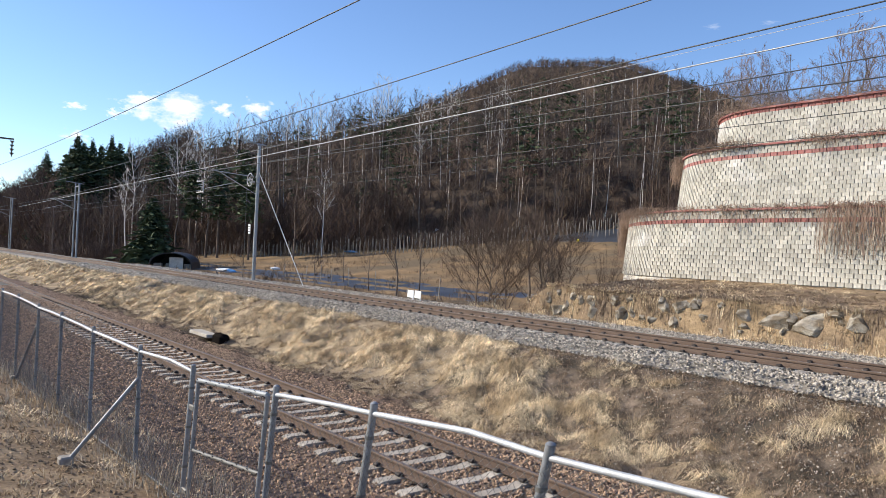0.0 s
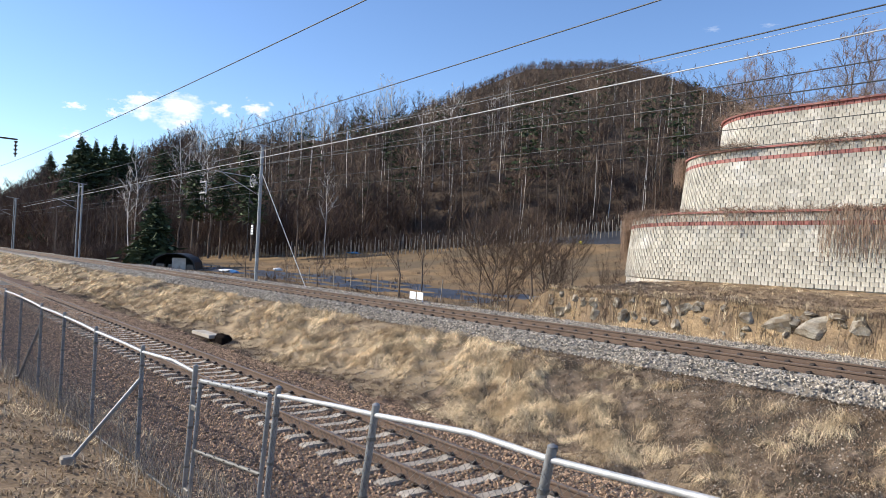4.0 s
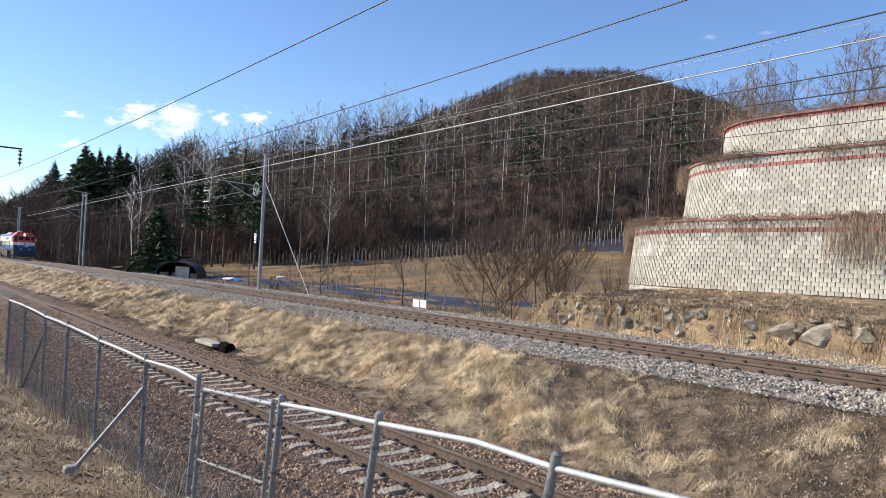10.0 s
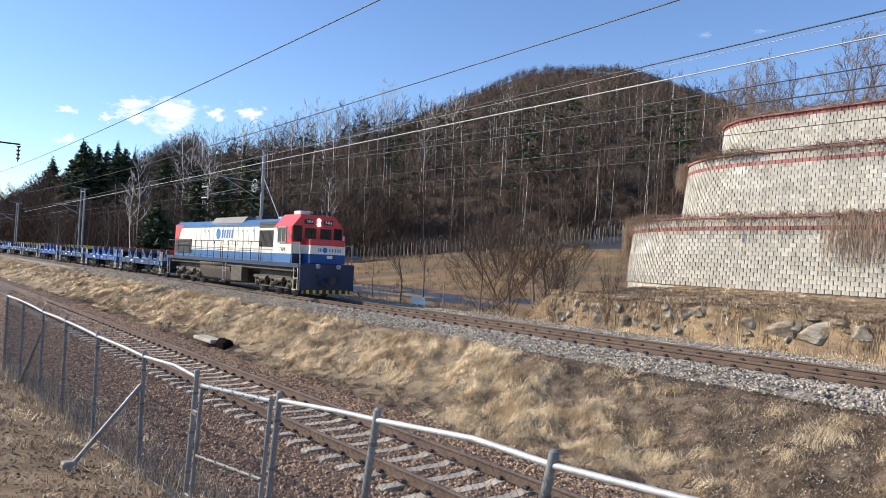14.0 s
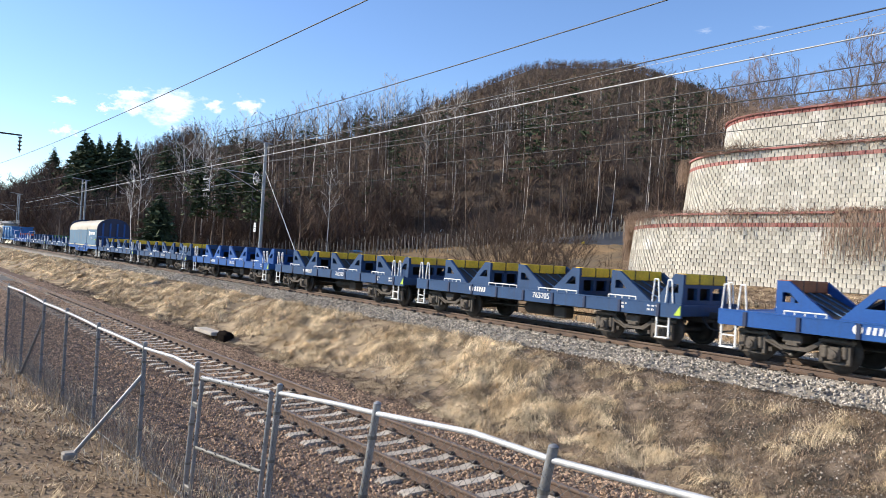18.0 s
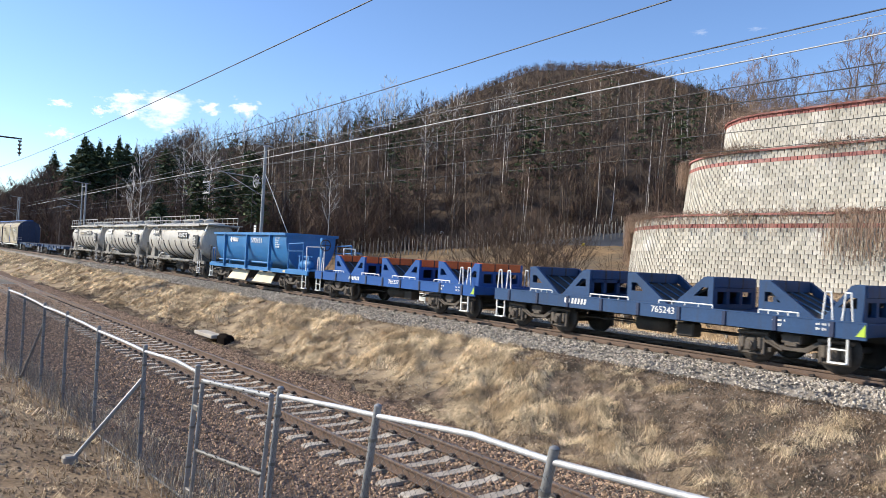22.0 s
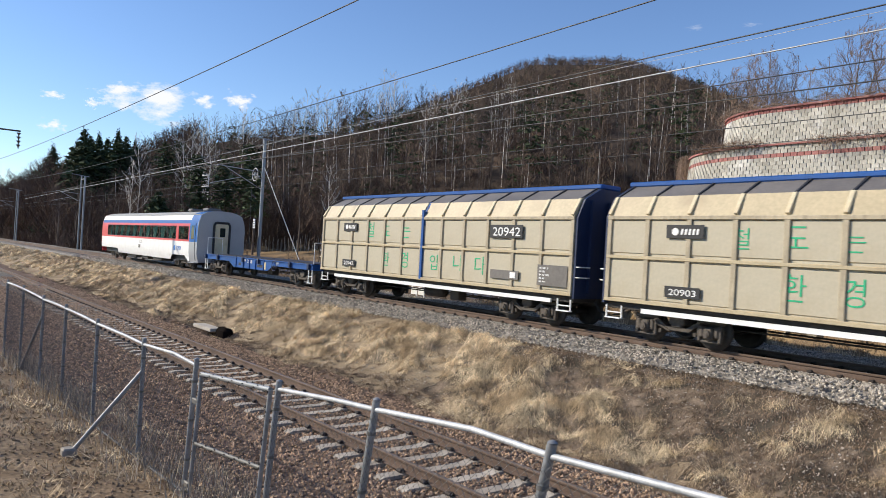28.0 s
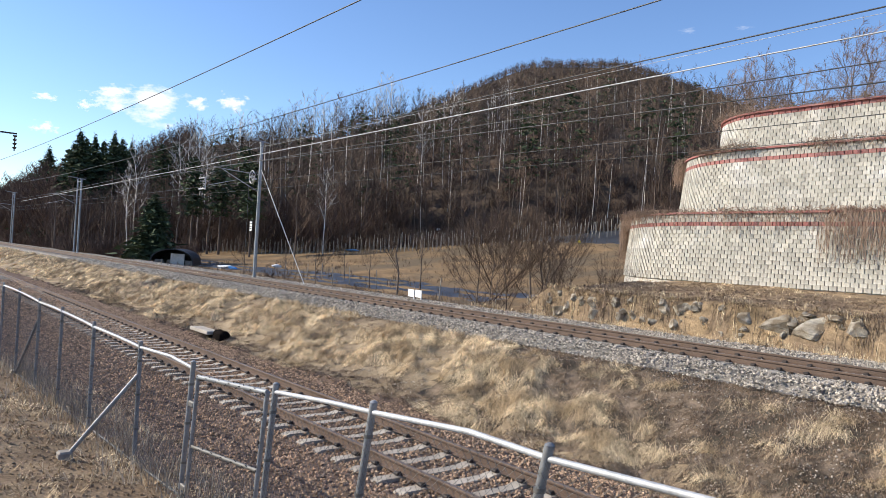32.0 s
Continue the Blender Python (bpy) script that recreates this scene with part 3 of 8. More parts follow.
def build_fence():
    fence = thing("chain_link_fence", "galvanised tube fence with chain-link netting, slightly bent top rail", "fence")
    for x in FENCE_POSTS:
        y, top, bot = fence_y(x), fence_top(x), fence_base(x)
        lean = fence_lean(x)
        foot = Vector((x - lean * (top - bot + 0.3), y, bot - 0.3))
        head = Vector((x, y, top + 0.04))
        g = Geo().tube(foot, head, 0.027, 12).tube(head, head + Vector((0, 0, 0.012)), 0.029, 12, r2=0.012)
        post = part("post", g, M_POST, fence)
        for z in (0.2, 0.62, 1.05, 1.4):
            c = head + (foot - head) * ((z + 0.04) / (top - bot + 0.34))
            part("tie_band", Geo().tube(c - Vector((0, 0, 0.012)), c + Vector((0, 0, 0.012)), 0.034, 10), M_GALV_DULL, post)
    for a, b in zip(FENCE_POSTS[:-1], FENCE_POSTS[1:]):
        if a == -7.58:
            continue
        pa, pb = Vector((a, fence_y(a), fence_top(a) - 0.03)), Vector((b, fence_y(b), fence_top(b) - 0.03))
        mid = pa.lerp(pb, 0.62) + Vector((0, 0, 0.035 if a in (-4.13, -9.46) else 0.008))
        part("top_rail", Geo().path([pa, mid, pb], 0.0185, 10), M_GALV, fence, "bright galvanised top rail")
        la, lb = (Vector((q - fence_lean(q) * (fence_top(q) - fence_base(q)), fence_y(q), fence_base(q) + 0.04)) for q in (a, b))
        part("bottom_rail", Geo().tube(la, lb, 0.016, 8), M_GALV_DULL, fence)
        net(fence, a, b, lambda x: fence_base(x) + 0.05, lambda x: fence_top(x) - 0.04)
    for x, dx, dy in ((-9.46, -0.15, 0.73), (-16.3, -2.3, 0.0)):
        y = fence_y(x)
        z = float(ground_z(x + dx, y - dy))
        top = fence_top(x)
        st = part("brace", Geo().tube((x, y, top - 0.36), (x + dx, y - dy, z + 0.05), 0.027, 10), M_POST, fence, "slanting brace tube")
        part("brace_foot", Geo().box((x + dx - 0.02, y - dy - 0.03, z + 0.04), (0.16, 0.16, 0.12), ch=0.02), M_STAKE, st)
    gate(fence)


def net(parent, a, b, low, high, dy=-0.036):
    """Chain-link netting between two places, as two sets of slanting wires."""
    step = 0.066
    v, f = [], []
    lo, hi = low((a + b) / 2), high((a + b) / 2)
    height = hi - lo
    k = a - height
    wires = []
    while k < b:
        for sg in (1, -1):
            x0, x1 = (k, k + height) if sg > 0 else (k + height, k)
            t0, t1 = 0.0, 1.0
            if sg > 0:
                t0, t1 = max(0, (a - x0) / height), min(1, (b - x0) / height)
            else:
                t0, t1 = max(0, (x0 - b) / height), min(1, (x0 - a) / height)
            if t1 - t0 > 0.02:
                wires.append((x0 + (x1 - x0) * t0, lo + height * t0, x0 + (x1 - x0) * t1, lo + height * t1, sg))
        k += step
    for xa, za, xb, zb, sg in wires:
        n = len(v)
        r = 0.0014
        for x, z in ((xa, za), (xb, zb)):
            y = fence_y(x) + dy + 0.002 * sg
            z = z + (low(x) - lo) * (1 - (z - lo) / height) + (high(x) - hi) * (z - lo) / height
            x = x - fence_lean(x) * (high(x) - z)
            v += [(x - r, y, z), (x + r, y + r, z), (x + r, y - r, z)]
        f += [(n, n + 1, n + 4, n + 3), (n + 1, n + 2, n + 5, n + 4), (n + 2, n, n + 3, n + 5)]
    return tagged(part("chain_link_netting", np_mesh("netting", v, f, M_GALV_DULL), None, parent), kind="stuff")


def gate(parent):
    a, b = -7.42, -5.78
    low = lambda x: fence_base(x) + 0.08
    high = lambda x: fence_top(x) - 0.10 + 0.05 * (x - a) / (b - a)
    low_x = lambda x, d: x - fence_lean(x) * d
    gt = part("gate", Geo().path([(a, fence_y(a), high(a)), (b, fence_y(b), high(b))], 0.024, 10), M_POST, parent, "wire-mesh gate in a tube frame")
    for x in (a, b):
        part("gate_stile", Geo().tube((low_x(x, high(x) - low(x)), fence_y(x), low(x)), (x, fence_y(x), high(x)), 0.022, 10), M_POST, gt)
    for z in (0.74, 1.5):
        part("gate_rail", Geo().tube((low_x(a, z), fence_y(a), high(a) - z), (low_x(b, z), fence_y(b), high(b) - z + 0.04), 0.02, 10), M_GALV_DULL, gt)
    net(gt, a, b, low, high, 0.0)
    for x, z in ((-7.5, 0.3), (-7.5, 1.2)):
        part("hinge", Geo().box((low_x(x, z), fence_y(x), high(x) - z), (0.14, 0.05, 0.06), ch=0.01), M_GALV_DULL, gt)
    # coiled barbed binding along the gate's frame
    g = Geo()
    for (x0, z0, x1, z1) in ((a, high(a), b, high(b)), (low_x(a, 0.74), high(a) - 0.74, low_x(b, 0.7), high(b) - 0.70), (a, high(a), low_x(a, high(a) - low(a)), low(a)), (b, high(b), low_x(b, high(b) - low(b)), low(b))):
        n = 46
        last = None
        for i in range(n + 1):
            t = i / n
            ang = t * 2 * math.pi * 20
            p = Vector((x0 + (x1 - x0) * t, fence_y(x0 + (x1 - x0) * t) + 0.034 * math.cos(ang), z0 + (z1 - z0) * t + 0.034 * math.sin(ang)))
            if last is not None:
                g.tube(last, p, 0.004, 4, caps=False)
            last = p
    part("wire_binding", g, M_CLIP, gt, "dark wire wound round the frame")


build_fence()


# ---- masts and overhead wires ----
MAST_Y = 20.0


def insulator(g, p, n, pitch, r, way):
    """A string of insulator discs from p along way."""
    way = Vector(way).normalized()
    for i in range(n):
        c = Vector(p) + way * pitch * i
        g.tube(c, c + way * pitch * 0.45, r, 12, r2=r * 0.45)
        g.tube(c + way * pitch * 0.45, c + way * pitch, r * 0.25, 8)


def mast(x, full):
    m = thing("catenary_mast", "grey steel tube mast carrying overhead railway wires", "mast", "masts along the far track", at=pose(x, MAST_Y, 0))
    part("tube", Geo().tube((0, 0, -1.0), (0, 0, 8.7), 0.118, 16, r2=0.11), M_POLE, m)
    part("mast_cap", Geo().lathe([(8.7, 0.16), (8.76, 0.15), (8.8, 0.05)], "z", 12), M_POLE, m)
    part("footing", Geo().lathe([(-1.0, 0.42), (-0.38, 0.42), (-0.36, 0.38)], "z", 16), M_CONC, m, "round concrete footing")
    if not full:
        # pair of thinner masts side by side
        part("second_tube", Geo().tube((-2.0, 0, -1.0), (-2.0, 0, 8.9), 0.10, 14, r2=0.09), M_POLE, m)
        part("cross_bar", Geo().box((-1.0, 0, 8.5), (2.1, 0.08, 0.1)), M_POLE, m)
    # top arm with the feeder insulators
    arm = part("top_arm", Geo().tube((0, 0.5, 8.75), (0, -1.5, 8.95), 0.045, 8), M_POLE, m)
    g = Geo()
    insulator(g, (0, -1.4, 8.9), 4, 0.17, 0.11, (0, 0, -1))
    part("insulator", g, M_PORCELAIN, arm, "dark insulator string")
    g = Geo()
    insulator(g, (0, 0.45, 8.8), 2, 0.14, 0.08, (0, 0, 1))
    part("insulator", g, M_PORCELAIN, arm)
    # cantilever reaching over the track
    y1 = TRACK_Y - MAST_Y
    cl = part("cantilever", Geo().path([(0, -0.15, 6.6), (0, y1 - 0.2, 6.75)], 0.03, 8).path([(0, -0.15, 5.5), (0, y1 + 0.3, 6.7)], 0.03, 8).path([(0, y1 + 1.3, 6.1), (0, y1 - 0.6, 5.55)], 0.022, 6), M_WIRE_LIGHT, m, "bright tubular cantilever")
    g = Geo()
    insulator(g, (0, -0.25, 6.6), 4, 0.12, 0.07, (0, -1, 0.03))
    part("insulator", g, M_PORCELAIN, cl)
    g = Geo()
    insulator(g, (0, -0.25, 5.55), 4, 0.12, 0.07, (0, -1, 0.45))
    part("insulator", g, M_PORCELAIN, cl)
    if full:
        # tensioning wheel, weights and the stay
        g = Geo()
        for i in range(28):
            a, b = 2 * math.pi * i / 28, 2 * math.pi * (i + 1) / 28
            g.tube((-0.55 + 0.42 * math.cos(a), -0.32, 6.45 + 0.42 * math.sin(a)), (-0.55 + 0.42 * math.cos(b), -0.32, 6.45 + 0.42 * math.sin(b)), 0.035, 6, caps=False)
        for i in range(6):
            a = math.pi * i / 3
            g.tube((-0.55, -0.32, 6.45), (-0.55 + 0.4 * math.cos(a), -0.32, 6.45 + 0.4 * math.sin(a)), 0.018, 5)
        wheel = part("tension_wheel", g, M_WIRE_LIGHT, m, "spoked tensioning wheel")
        part("wheel_hub", Geo().tube((-0.55, -0.4, 6.45), (-0.55, -0.2, 6.45), 0.09, 12), M_POLE, wheel)
        part("wheel_bracket", Geo().box((-0.3, -0.25, 6.3), (0.6, 0.12, 0.12), ch=0.02), M_POLE, wheel)
        part("weight_cable", Geo().tube((-0.97, -0.32, 6.45), (-0.97, -0.32, 1.8), 0.02, 5), M_WIRE, m)
        part("notice_plate", Geo().box((-0.55, -0.2, 3.2), (0.34, 0.03, 0.62), ch=0.008), M_WHITE, m, "white plate with faint bars")
        for z in (3.36, 3.2, 3.04):
            part("plate_bar", Geo().box((-0.55, -0.218, z), (0.24, 0.006, 0.05)), M_WIRE, m)
        part("stay_bar", Geo().tube((0.15, 0, 6.9), (6.2, 0.6, -0.6), 0.02, 8), M_WHITE, m, "long slanting stay bar")
        part("stay_anchor", Geo().box((6.25, 0.6, -0.75), (0.5, 0.5, 0.5), ch=0.03), M_CONC, m)
        g = Geo()
        insulator(g, (-1.1, -0.2, 5.1), 4, 0.16, 0.07, (1, 0.0, -0.35))
        part("insulator", g, M_PORCELAIN, m)
        g = Geo()
        g.path([(-4.8, y1 + 0.6, 6.35), (-3.6, y1 + 0.6, 6.35), (-3.6, y1 + 0.6, 5.6), (-4.8, y1 + 0.6, 5.6)], 0.045, 6)
        part("wire_guide", g, M_WIRE_LIGHT, m, "bright U-shaped wire guide")
    return m


mast(-45.0, True)
for mx in (-96.6, -148.0, -198.0):
    mast(mx, False)
mast(6.0, False)


def wire(y, z, r, m, label, slope=0.0, bow=0.0, x0=-215.0, x1=60.0):
    """A wire along the line: height z at the braced mast, with its slope and bow."""
    g, n = Geo(), 50
    g.path([(x, y, z + slope * (x + 45) + bow * (x + 45) ** 2) for x in (x0 + (x1 - x0) * i / n for i in range(n + 1))], r, 6)
    single("overhead_wire", g, m, label, "wire", "overhead wires")


wire(7.5, 7.011, 0.014, M_WIRE, "dark overhead wire above the near track", -0.00874, 0.000277, -75)
wire(TRACK_Y, 8.9, 0.02, M_WIRE, "dark feeder wire high above the far track", 0.0122, 0.0002, -120)
wire(TRACK_Y, 7.44, 0.018, M_WIRE, "dark earth wire above the far track", 0.0135, 0, -100)
wire(TRACK_Y, 7.42, 0.006, M_WIRE_LIGHT, "thin pale aluminium wire", 0.0105, 0, -60)
wire(TRACK_Y, 7.05, 0.019, M_WIRE_LIGHT, "stranded bright aluminium cable above the far track", 0.0095, 0, -120)
wire(TRACK_Y, 6.75, 0.014, M_WIRE, "dark messenger wire above the far track", 0, 0.00001)
wire(TRACK_Y, 6.81, 0.016, M_WIRE, "dark wire above the far track", -0.0132, 0, -60)
wire(TRACK_Y, 5.6, 0.01, M_WIRE, "dark contact wire above the far track")
wire(TRACK_Y + 0.1, 5.15, 0.008, M_WIRE, "dark contact wire above the far track")


def near_mast():
    m = thing("catenary_mast", "dark steel bracket mast beside the near track", "mast", at=pose(-57.0, 2.2, 0))
    part("tube", Geo().tube((0, 0, -1.7), (0, 0, 9.4), 0.16, 14), M_POLE, m)
    part("footing", Geo().lathe([(-1.9, 0.4), (-1.3, 0.4)], "z", 14), M_CONC, m)
    arm = part("bracket_arm", Geo().box((0, 2.7, 8.62), (0.09, 5.4, 0.10)), M_CLIP, m, "dark bracket arm")
    g = Geo()
    insulator(g, (0, 5.3, 8.5), 4, 0.27, 0.15, (0, 0, -1))
    part("insulator", g, M_PORCELAIN, arm, "dark insulator string")


near_mast()


# ---- plants ----
def prism3(v, f, a, b, ra, rb, sides=3):
    """Adds an open tapered stick."""
    a, b = np.asarray(a, float), np.asarray(b, float)
    d = b - a
    d = d / (np.linalg.norm(d) + 1e-9)
    u = np.cross(d, (0.3, 0.9, 0.2))
    u /= np.linalg.norm(u) + 1e-9
    w = np.cross(d, u)
    n = len(v)
    if sides == 1:
        v.extend((a - u * ra * 1.3, a + u * ra * 1.3, b + u * rb * 1.3, b - u * rb * 1.3))
        f.append((n, n + 1, n + 2, n + 3))
        return
    for c, r in ((a, ra), (b, rb)):
        for i in range(sides):
            t = 2 * math.pi * i / sides
            v.append(c + (u * math.cos(t) + w * math.sin(t)) * r)
    for i in range(sides):
        j = (i + 1) % sides
        f.append((n + i, n + j, n + sides + j, n + sides + i))


def bare_tree(seed, h, r0, limbs, twigs, sub, start=0.3, spread=0.3, twig_r=0.012, lean=0.02, sides=3):
    """Trunk and crown of a leafless tree, as two array pairs."""
    rng = random.Random(seed)
    tv, tf, cv, cf = [], [], [], []
    pts = [np.array((0.0, 0.0, -0.4))]
    for i in range(1, 6):
        pts.append(np.array((rng.gauss(0, lean * h * i / 5), rng.gauss(0, lean * h * i / 5), h * i / 5)))
    for i in range(5):
        prism3(tv, tf, pts[i], pts[i + 1], r0 * (1 - 0.18 * i), r0 * (1 - 0.18 * (i + 1)) + 0.006, 5)

    def on_trunk(t):
        k = min(int(t * 5), 4)
        return pts[k] + (pts[k + 1] - pts[k]) * (t * 5 - k)

    for i in range(limbs):
        t = start + (0.98 - start) * (i + rng.random() * 0.8) / limbs
        a = rng.uniform(0, 2 * math.pi)
        up = rng.uniform(0.6, 1.5)
        ln = h * spread * (1.15 - 0.75 * t) * rng.uniform(0.7, 1.2)
        way = np.array((math.cos(a), math.sin(a), up))
        way /= np.linalg.norm(way)
        p = on_trunk(t)
        q = p + way * ln * 0.55
        way2 = way + np.array((rng.gauss(0, 0.2), rng.gauss(0, 0.2), 0.35))
        way2 /= np.linalg.norm(way2)
        e = q + way2 * ln * 0.5
        rl = r0 * 0.34 * (1.1 - 0.7 * t) + 0.006
        prism3(cv, cf, p, q, rl, rl * 0.6, sides)
        prism3(cv, cf, q, e, rl * 0.6, twig_r * 0.6, sides)
        for _ in range(twigs):
            s = rng.uniform(0.25, 1.0)
            b0 = p + (q - p) * min(1, s * 1.8) if s < 0.55 else q + (e - q) * (s - 0.55) / 0.45
            wt = way2 + np.array((rng.gauss(0, 0.55), rng.gauss(0, 0.55), rng.gauss(0.25, 0.35)))
            wt /= np.linalg.norm(wt)
            tl = ln * rng.uniform(0.25, 0.5)
            b1 = b0 + wt * tl
            prism3(cv, cf, b0, b1, twig_r, twig_r * 0.4, sides)
            for _ in range(sub):
                ws = wt + np.array((rng.gauss(0, 0.6), rng.gauss(0, 0.6), rng.gauss(0.1, 0.4)))
                ws /= np.linalg.norm(ws)
                b2 = b0 + (b1 - b0) * rng.uniform(0.3, 0.95)
                prism3(cv, cf, b2, b2 + ws * tl * rng.uniform(0.4, 0.7), twig_r * 0.7, twig_r * 0.3, sides)
    return (np.array(tv), np.array(tf)), (np.array(cv), np.array(cf))


def conifer(seed, h, width, first=0.08, droop=0.25, layers=22, pine=False, spokes=9, n=6):
    """Trunk and needle boughs of an evergreen."""
    rng = random.Random(seed)
    tv, tf, v, f = [], [], [], []
    prism3(tv, tf, (0, 0, -0.4), (0, 0, h * 0.55), h * 0.014, h * 0.009, 6)
    prism3(tv, tf, (0, 0, h * 0.55), (0, 0, h * 0.99), h * 0.009, 0.01, 5)
    for k in range(layers):
        t = first + (1 - first) * (k + rng.random() * 0.5) / layers
        if pine:
            reach = width * math.sin(min(1.0, (1 - t) * 2.2 + 0.15) * math.pi * 0.6) * rng.uniform(0.6, 1.1)
        else:
            reach = width * (1 - t) ** 0.75 * rng.uniform(0.62, 1.15) + 0.10
        for i in range(spokes):
            a = 2 * math.pi * (i + rng.random()) / spokes + k
            ln = reach * rng.uniform(0.6, 1.1)
            d = np.array((math.cos(a), math.sin(a), 0.0))
            side = np.array((-d[1], d[0], 0.0))
            z0 = h * t
            for j in range(n):
                u0 = (j + rng.random()) / n
                c = d * ln * u0 + np.array((0, 0, z0 - droop * ln * u0 * u0 + rng.gauss(0, 0.06 * width)))
                s = (ln * 0.24 + width * 0.025) * (1.25 - 0.5 * u0) * rng.uniform(0.7, 1.3) + 0.05
                w1 = d * rng.uniform(0.6, 1.1) + side * rng.gauss(0, 0.7) + np.array((0, 0, rng.gauss(-0.1, 0.3)))
                w2 = side * rng.uniform(0.35, 0.7) * rng.choice((-1, 1)) + np.array((0, 0, rng.gauss(0.1, 0.35)))
                m = len(v)
                v += [c - w2 * s * 0.5, c + w1 * s, c + w2 * s * 0.6 + w1 * s * 0.2, c - w1 * s * 0.25 + w2 * s * 0.1]
                f.append((m, m + 1, m + 2, m + 3))
    return (np.array(tv), np.array(tf)), (np.array(v), np.array(f))


def bearing(px):
    """Angle from the tracks' left direction for a column of the opening view."""
    return radians(38.5) + math.atan((px - 784) / 1283.0)


def spot(px, r):
    a = bearing(px)
    return -r * math.cos(a), r * math.sin(a)


def crown_z(px, py, r):
    """Height of a point seen in the opening view at distance r."""
    level = 407.4 + 0.0449 * (px + 236.2)
    return EYE.z + (level - py) / 1283.0 * r * math.cos(math.atan((px - 784) / 1283.0))


def tree_meshes(key, trunk, crown, mt, mc):
    return np_mesh(key + "_trunk", *trunk, mt, None, True), np_mesh(key + "_crown", *crown, mc, None, False)


def plant(name, label, category, group, meshes, h0, px, top, r, turn=0.0, z=None):
    x, y = spot(px, r)
    g = float(ground_z(x, y)) if z is None else z
    s = max(crown_z(px, top, r) - g, 1.0) / h0
    t = thing(name, label, category, group, at=pose(x, y, g, 0, 0, turn) @ Matrix.Scale(s, 4))
    part("trunk", meshes[0], None, t)
    part("crown", meshes[1], None, t)
    return t


SPRUCE = [tree_meshes("spruce", *conifer(s, 14, 5.0, 0.04, 0.28, 34, False, 11, 7), M_BARK, M_NEEDLE) for s in (1, 2)]
FIR = tree_meshes("fir", *conifer(11, 14, 7.4, 0.06, 0.22, 30, False, 13, 7), M_BARK, M_NEEDLE)
PINE = [tree_meshes("pine", *conifer(s, 14, 2.8, 0.42, 0.05, 17, True), M_BARK, M_NEEDLE) for s in (3, 4)]
BIRCH = [tree_meshes("birch", *bare_tree(s, 14, 0.10, 13, 6, 2, 0.38, 0.24, 0.02), M_BARK_PALE, M_BARK_PALE) for s in (5, 6, 7)]
OAK = [tree_meshes("oak", *bare_tree(s, 13, 0.16, 14, 6, 2, 0.28, 0.36, 0.02, 0.03), M_BARK, M_TWIG) for s in (8, 9, 10)]


def single_trees():
    rng = random.Random(3)
    for px, top, r in ((76, 276, 205), (118, 268, 215), (130, 246, 200), (156, 254, 205), (172, 262, 212), (190, 248, 200), (205, 258, 204), (143, 262, 206), (221, 264, 210)):
        plant("spruce_tree", "dark green spruce standing at the edge of the wood", "tree", "spruces", rng.choice(SPRUCE), 14, px, top - 4, r, rng.uniform(0, 360))
    plant("spruce_tree", "broad dark green fir standing before the wood", "tree", "spruces", FIR, 14, 268, 350, 100, 40)
    for px, top, r in ((335, 282, 126), (385, 285, 122), (425, 262, 130), (440, 290, 112), (590, 216, 190), (608, 208, 200), (628, 214, 190), (1045, 205, 150), (1072, 220, 155), (1015, 222, 158), (1160, 175, 170), (275, 262, 170), (300, 258, 175), (720, 192, 230), (1105, 238, 160), (860, 250, 150), (985, 235, 175)):
        plant("pine_tree", "dark green pine with a bare lower trunk in the wood", "tree", "pines", rng.choice(PINE), 14, px, top, r, rng.uniform(0, 360))
    for px, top, r in ((222, 300, 112), (232, 255, 150), (310, 235, 150), (322, 225, 155), (345, 245, 140), (355, 228, 150), (412, 205, 165), (430, 210, 170), (500, 185, 165), (520, 172, 165), (538, 165, 168), (556, 170, 170), (575, 180, 165), (652, 142, 172), (664, 135, 165), (676, 140, 168), (690, 150, 175), (738, 170, 160), (752, 165, 165), (768, 178, 150), (785, 150, 150), (800, 162, 155), (852, 170, 160), (868, 150, 165), (884, 142, 168), (895, 165, 160), (925, 190, 165), (945, 195, 160), (570, 300, 108), (880, 215, 130), (735, 205, 130)):
        plant("birch_tree", "tall leafless birch with a pale bark", "tree", "birches", rng.choice(BIRCH), 14, px, top, r, rng.uniform(0, 360))
    for px, top, r in ((125, 330, 130), (200, 330, 130), (240, 330, 115), (255, 300, 112), (310, 330, 108), (365, 270, 125), (470, 215, 140), (485, 225, 125), (610, 205, 140), (700, 205, 130), (820, 230, 130), (905, 235, 128), (960, 240, 130), (1000, 262, 125), (1090, 265, 120), (1130, 230, 125), (1160, 245, 118), (1195, 190, 140), (80, 330, 150), (180, 350, 120), (520, 330, 104), (640, 260, 118), (560, 225, 122)):
        plant("bare_tree", "leafless grey-brown tree at the edge of the wood", "tree", "bare trees", rng.choice(OAK), 13, px, top, r, rng.uniform(0, 360))


single_trees()


